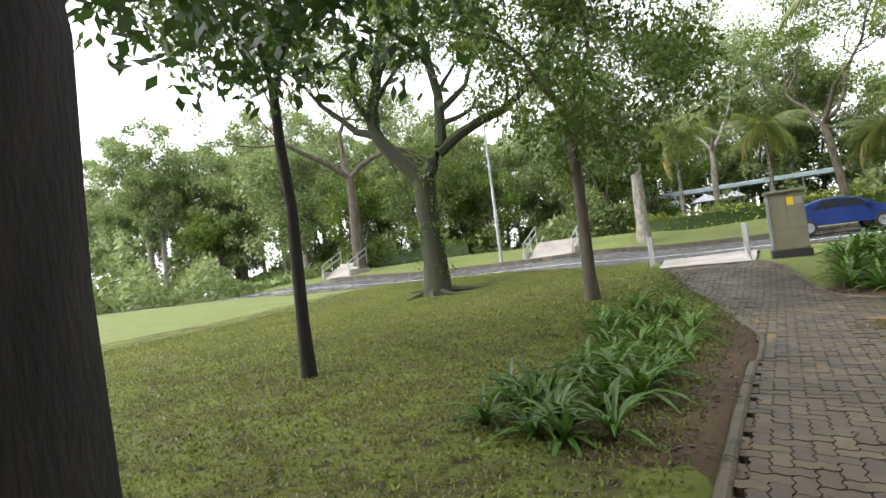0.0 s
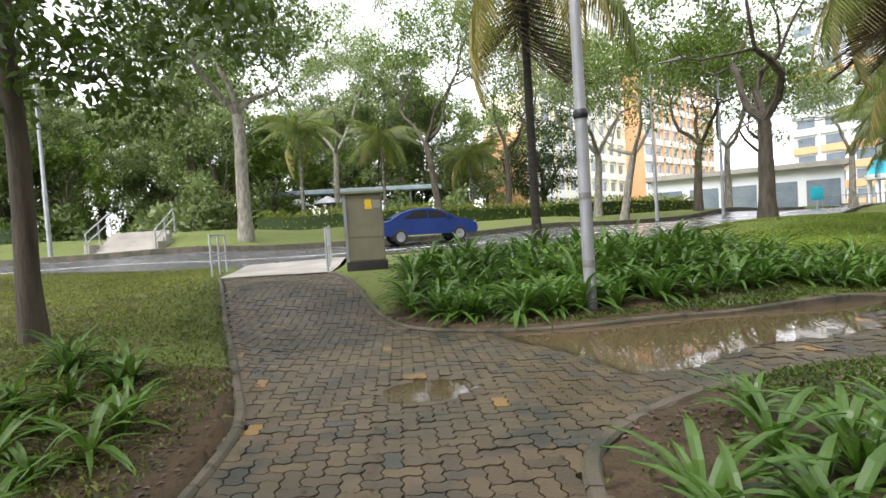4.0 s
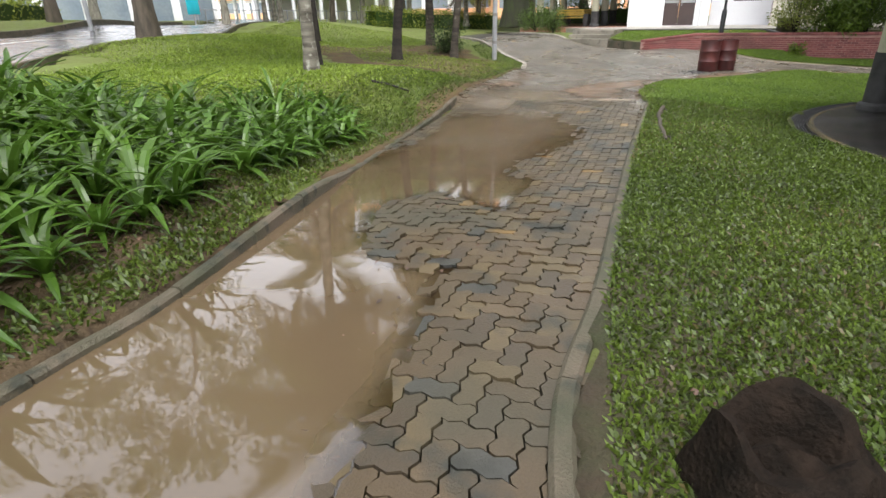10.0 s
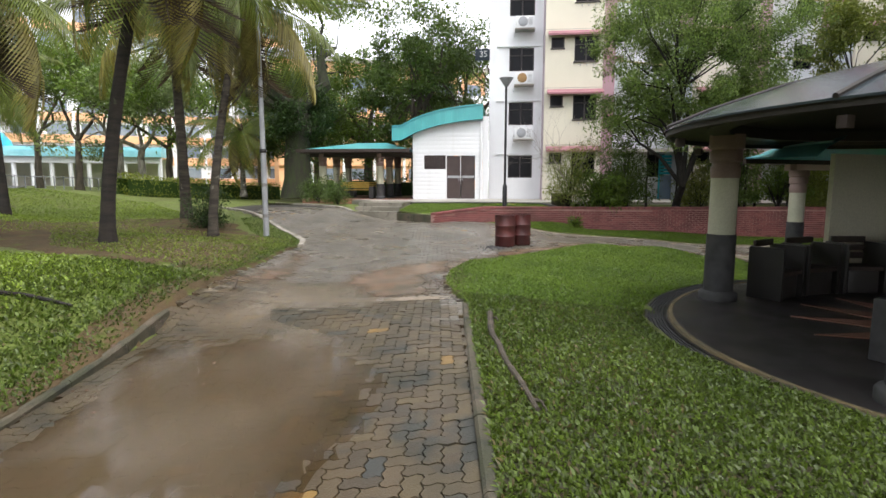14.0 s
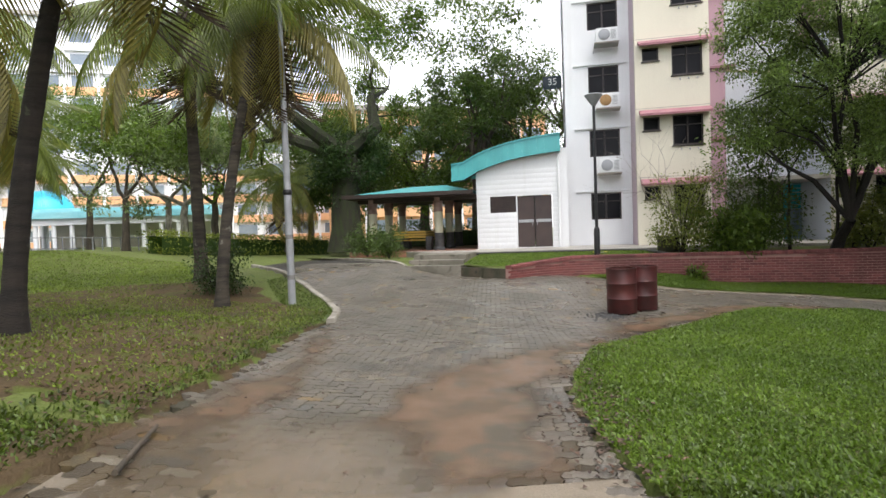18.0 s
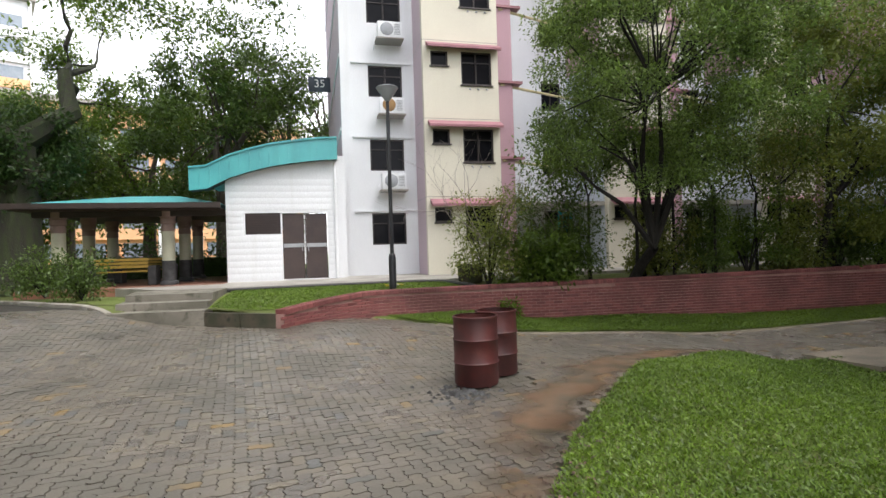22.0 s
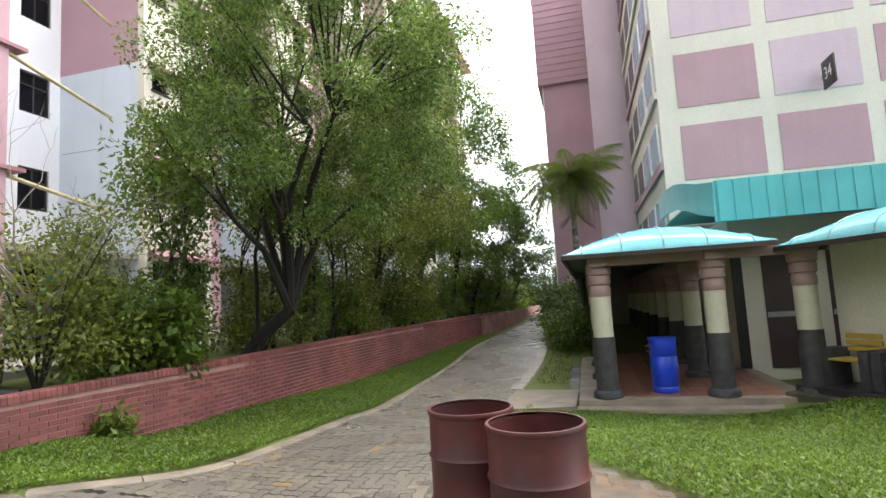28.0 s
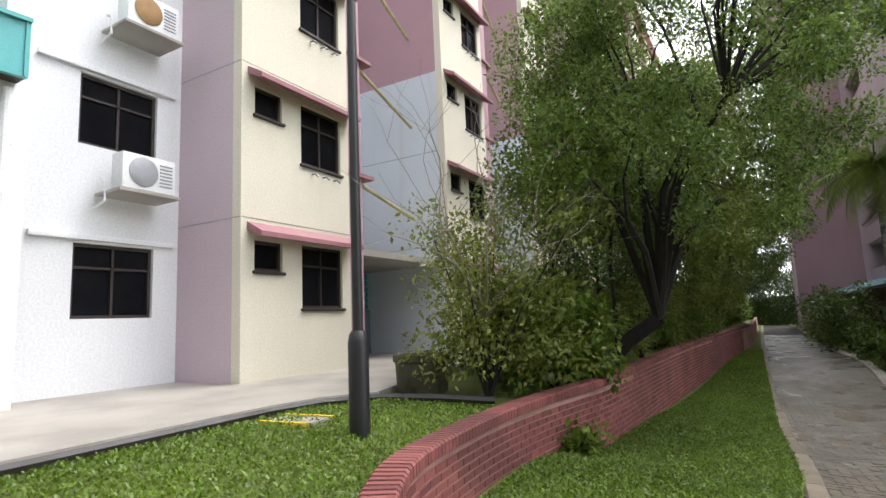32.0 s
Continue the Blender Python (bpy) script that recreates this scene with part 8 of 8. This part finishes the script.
for a, b in zip(rows, rows[1:]):
    for i in range(len(prof) - 1):
        bm.faces.new((a[i], a[i + 1], b[i + 1], b[i])).smooth = True
bm.faces.new(rows[0]), bm.faces.new(rows[-1][::-1])
bmesh.ops.recalc_face_normals(bm, faces=bm.faces[:])
part("body", bm, M["car_blue"], car)
for s in (-1, 1):
    for pts in ([(-1.15, 1.02), (-.68, 1.34), (-.1, 1.37), (-.1, 1.02)], [(-.04, 1.02), (-.04, 1.37), (.55, 1.28), (1.0, 1.02)]):
        b2 = bmesh.new()
        vs = [b2.verts.new((x, s * (.865 - .19 * max(0, z - .95) / .5 + .004), z)) for x, z in pts]
        f = b2.faces.new(vs)
        r = bmesh.ops.extrude_face_region(b2, geom=[f])
        bmesh.ops.translate(b2, vec=(0, -s * .02, 0), verts=[g for g in r["geom"] if isinstance(g, bmesh.types.BMVert)])
        bmesh.ops.recalc_face_normals(b2, faces=b2.faces[:])
        part("side_window", b2, M["car_glass"], car)
    part("tail_lamp", bm_box(-2.2, s * .5, .72, -2.02, s * .85, .88, .02), M["red_lens"], car)
    part("headlight", bm_box(1.95, s * .5, .68, 2.12, s * .82, .80, .02), M["metal"], car)
    part("mirror", bm_box(.75, s * .86, .98, .92, s * 1.0, 1.10, .03), M["car_blue"], car)
    for x in (-1.32, 1.32):
        wheel = thing("wheel", "", "")
        wheel.parent = car
        wheel.matrix_basis = pose(x, s * .78, .31, 90, 0, 0)
        part("tyre", bm_lathe([(.2, -.1), (.29, -.1), (.31, -.07), (.31, .07), (.29, .1), (.2, .1)], 24), M["tyre"], wheel)
        part("rim", bm_lathe([(0, -s * .07), (.06, -s * .08), (.2, -s * .09), (.205, -s * .05), (0.0, -s * .03)], 20), M["metal"], wheel)
part("windscreen", bm_box(-1.7, -.6, 1.05, -1.3, .6, 1.1), M["car_glass"], car)

# ---- pavers ----
PW = 0.113


def paver_shape(nx, ny):
    """Plan of one interlocking block nx by ny cells: every cell edge carries the same S-shaped jog, so that neighbours lock."""
    a, g, pts = .105, .0046, []
    jog = ((0, 0), (.27, a), (.73, -a))
    pts += [(k + u, d) for k in range(nx) for u, d in jog]
    pts += [(nx + d, k + u) for k in range(ny) for u, d in jog]
    pts += [(k + 1 - u, ny - d) for k in range(nx)[::-1] for u, d in jog]
    pts += [(-d, k + 1 - u) for k in range(ny)[::-1] for u, d in jog]
    p = (np.array(pts) - (nx / 2, ny / 2)) * PW
    return p * (1 - 2 * g / (PW * np.array((nx, ny))))


SHAPES = [paver_shape(2, 1), paver_shape(1, 2)]
NS = len(SHAPES[0])
FACES = [tuple(range(NS))] + [((i + 1) % NS, i, NS + i, NS + (i + 1) % NS) for i in range(NS)]


def paved_z(x, y):
    return zg(x, y) + pooled(x, y) * (level(x, y) - zg(x, y)) - .006 - dip(x, y)


def paver_spots(box, turn, seed):
    """Herringbone lattice over a box of the plan, turned by so many degrees: x, y, height, tilt, turn, kind."""
    x0, y0, x1, y1 = box
    c, s = math.cos(radians(turn)), math.sin(radians(turn))
    cx, cy = (x0 + x1) / 2, (y0 + y1) / 2
    n = int((math.hypot(x1 - x0, y1 - y0) / 2 + .3) / PW)
    I, J = [a.ravel() for a in np.meshgrid(np.arange(-n, n + 1), np.arange(-n, n + 1))]
    phase = (I - J) % 4
    flat, tall = phase == 0, phase == 3
    u = np.concatenate([I[flat] + 1.0, I[tall] + .5]) * PW
    v = np.concatenate([J[flat] + .5, J[tall] + 1.0]) * PW
    kind = np.concatenate([np.zeros(flat.sum(), int), np.ones(tall.sum(), int)])
    x, y = cx + u * c - v * s, cy + u * s + v * c
    ok = (x > x0) & (x < x1) & (y > y0) & (y < y1)
    x, y, kind = x[ok], y[ok], kind[ok]
    ok = inside(PAVED, x, y) & (edge_gap(PAVED, x, y) > .005)
    x, y, kind = x[ok], y[ok], kind[ok]
    rnd = np.random.default_rng(seed)
    rough = np.exp(-((x - 6.9) / 1.6) ** 2 - ((y - 10.0) / 1.3) ** 2) + .7 * np.exp(-((x - 4.4) / 1.2) ** 2 - ((y - 9.0) / .9) ** 2)
    z = paved_z(x, y) + rnd.normal(0, .0018, len(x)) + rough * rnd.normal(0, .006, len(x)) + .006 * np.sin(x * 1.9 + np.sin(y * 2.3)) * np.sin(y * 1.6)
    e = .07
    gxs = (paved_z(x + e, y) - paved_z(x - e, y)) / (2 * e) + rnd.normal(0, .008, len(x)) + rough * rnd.normal(0, .05, len(x))
    gys = (paved_z(x, y + e) - paved_z(x, y - e)) / (2 * e) + rnd.normal(0, .008, len(x)) + rough * rnd.normal(0, .05, len(x))
    return x, y, z, gxs, gys, np.full(len(x), radians(turn)), kind


def pave(boxes, near):
    sets = [paver_spots(b, t, 40 + k) for k, (b, t) in enumerate(boxes)]
    x, y, z, gx_, gy_, th, kind = [np.concatenate([s[k] for s in sets]) for k in range(7)]
    idx = np.nonzero(near(x, y))[0][:300]
    one = [raw("paver", [(px, py, 0.0) for px, py in sh] + [(px, py, -.05) for px, py in sh], FACES, M["paver"]) for sh in SHAPES]
    for k in idx:
        ob = new("paver", one[kind[k]])
        ob.parent = bed
        n = Vector((-gx_[k], -gy_[k], 1)).normalized()
        ob.matrix_basis = Matrix.Translation((x[k], y[k], z[k])) @ Vector((0, 0, 1)).rotation_difference(n).to_matrix().to_4x4() @ Matrix.Rotation(th[k], 4, "Z")
    rest = np.ones(len(x), bool)
    rest[idx] = False
    x, y, z, gx_, gy_, th, kind = [a[rest] for a in (x, y, z, gx_, gy_, th, kind)]
    n = len(x)
    c, s = np.cos(th)[:, None], np.sin(th)[:, None]
    px, py = np.array(SHAPES)[kind, :, 0], np.array(SHAPES)[kind, :, 1]
    dx, dy = px * c - py * s, px * s + py * c
    tz = z[:, None] + gx_[:, None] * dx + gy_[:, None] * dy
    top = np.stack([x[:, None] + dx, y[:, None] + dy, tz], 2)
    low = top - np.array((0, 0, .05))
    v = np.concatenate([top, low], 1).reshape(-1, 3)
    base = (np.arange(n) * 2 * NS)[:, None]
    caps = base + np.arange(NS)[None]
    i = np.arange(NS)
    sides = (base[:, :, None] + np.stack([(i + 1) % NS, i, NS + i, NS + (i + 1) % NS], 1)[None]).reshape(-1, 4)
    me = bpy.data.meshes.new("pavers")
    me.vertices.add(len(v)), me.loops.add(caps.size + sides.size), me.polygons.add(len(caps) + len(sides))
    me.vertices.foreach_set("co", v.astype(np.float32).ravel())
    me.loops.foreach_set("vertex_index", np.concatenate([caps.ravel(), sides.ravel()]).astype(np.int32))
    me.polygons.foreach_set("loop_start", np.concatenate([np.arange(len(caps)) * NS, caps.size + np.arange(len(sides)) * 4]).astype(np.int32))
    me.update(calc_edges=True)
    me.shade_flat()
    me.materials.append(M["paver_isl"])
    me.materials.append(M["paver_lane"])
    me.materials.append(M["paver_plaza"])
    lane = (y + .5 * np.sin(x * 3.1 + y) < 5.2).astype(np.int32) * (x > 24.0)
    stray = np.random.default_rng(8).normal(0, .5, len(x))
    lane = np.where((lane == 0) & (x + .6 * np.sin(y * 1.7) + stray + 1.5 * np.clip(10.8 - y, 0, 1) > 15.4), 2, lane).astype(np.int32)
    me.polygons.foreach_set("material_index", np.concatenate([lane, np.repeat(lane, NS)]).astype(np.int32))
    ob = part("paver_field", me, None, bed)
    tagged(ob, "interlocking pavers of the path and plaza", kind="stuff")


pave([((-3.4, 1.5, 4.3, 16), 0.0), ((4.3, 8, 15.5, 13.8), 7.0), ((15.5, 8.5, 29.5, 19), 7.0), ((15.5, 2.5, 24.2, 8.5), 7.0), ((24.2, -26, 29, 8.5), 2.0)],
     lambda x, y: (x > 4.3) & (x < 9.6) & (y < 9.35 + (x - 4.3) * .17) & (y > 8.5))


# ---- bricks of the retaining wall ----
def brick_mesh(l, h, d, name, material):
    g = .005
    return raw(name, [(-l / 2, 0, 0), (l / 2, 0, 0), (l / 2, 0, h), (-l / 2, 0, h), (-l / 2 + g, -d, g), (l / 2 - g, -d, g), (l / 2 - g, -d, h - g), (-l / 2 + g, -d, h - g)],
               [(4, 5, 6, 7), (0, 1, 5, 4), (1, 2, 6, 5), (2, 3, 7, 6), (3, 0, 4, 7)], material)


one_brick = brick_mesh(.214, .064, .012, "brick", M["brick"])
cap_brick = raw("cap_brick", [(-.032, -.125, 0), (.032, -.125, 0), (.032, .12, 0), (-.032, .12, 0), (-.032, -.125, .085), (.032, -.125, .085), (.032, .12, .085), (-.032, .12, .085), (-.028, -.105, .105), (.028, -.105, .105), (.028, .10, .105), (-.028, .10, .105)],
                [(0, 1, 5, 4), (1, 2, 6, 5), (2, 3, 7, 6), (3, 0, 4, 7), (4, 5, 9, 8), (5, 6, 10, 9), (6, 7, 11, 10), (7, 4, 8, 11), (8, 9, 10, 11)], M["brick"])
far_v, far_f, placed = [], [], 0
for course in range(20):
    s = .11 * (course % 2)
    while s < 26:
        p, t = wall_at(s)
        n = np.array((t[1], -t[0]))
        n = -n if n[0] > 0 else n
        zt, zb = wall_top(p[1]), Z(*p) - .05
        z = -.45 + course * .075
        if z + .07 < zt - .02 and z > zb - .08:
            m = Matrix.Translation((*(p + n * .085), z)) @ Matrix.Rotation(math.atan2(-n[0], n[1]) + math.pi, 4, "Z")
            if placed < 230 and s < 8.5:
                ob = new("brick", one_brick)
                ob.parent, ob.matrix_basis = brick_wall, m
                placed += 1
            else:
                i = len(far_v)
                far_v += [tuple(m @ v.co) for v in one_brick.vertices]
                far_f += [tuple(i + a for a in q.vertices) for q in one_brick.polygons]
        s += .225
s, k = .05, 0
while s < 30:
    p, t = wall_at(s)
    n = np.array((t[1], -t[0]))
    n = -n if n[0] > 0 else n
    m = Matrix.Translation((*p, wall_top(p[1]) - .005)) @ Matrix.Rotation(math.atan2(-n[0], n[1]) + math.pi, 4, "Z")
    if k < 130:
        ob = new("cap_brick", cap_brick)
        ob.parent, ob.matrix_basis = brick_wall, m
    else:
        i = len(far_v)
        far_v += [tuple(m @ v.co) for v in cap_brick.vertices]
        far_f += [tuple(i + a for a in q.vertices) for q in cap_brick.polygons]
    s += .072
    k += 1
tagged(part("brickwork", raw("brickwork", far_v, far_f, M["brick_isl"]), None, brick_wall), "red painted brick courses", kind="stuff")
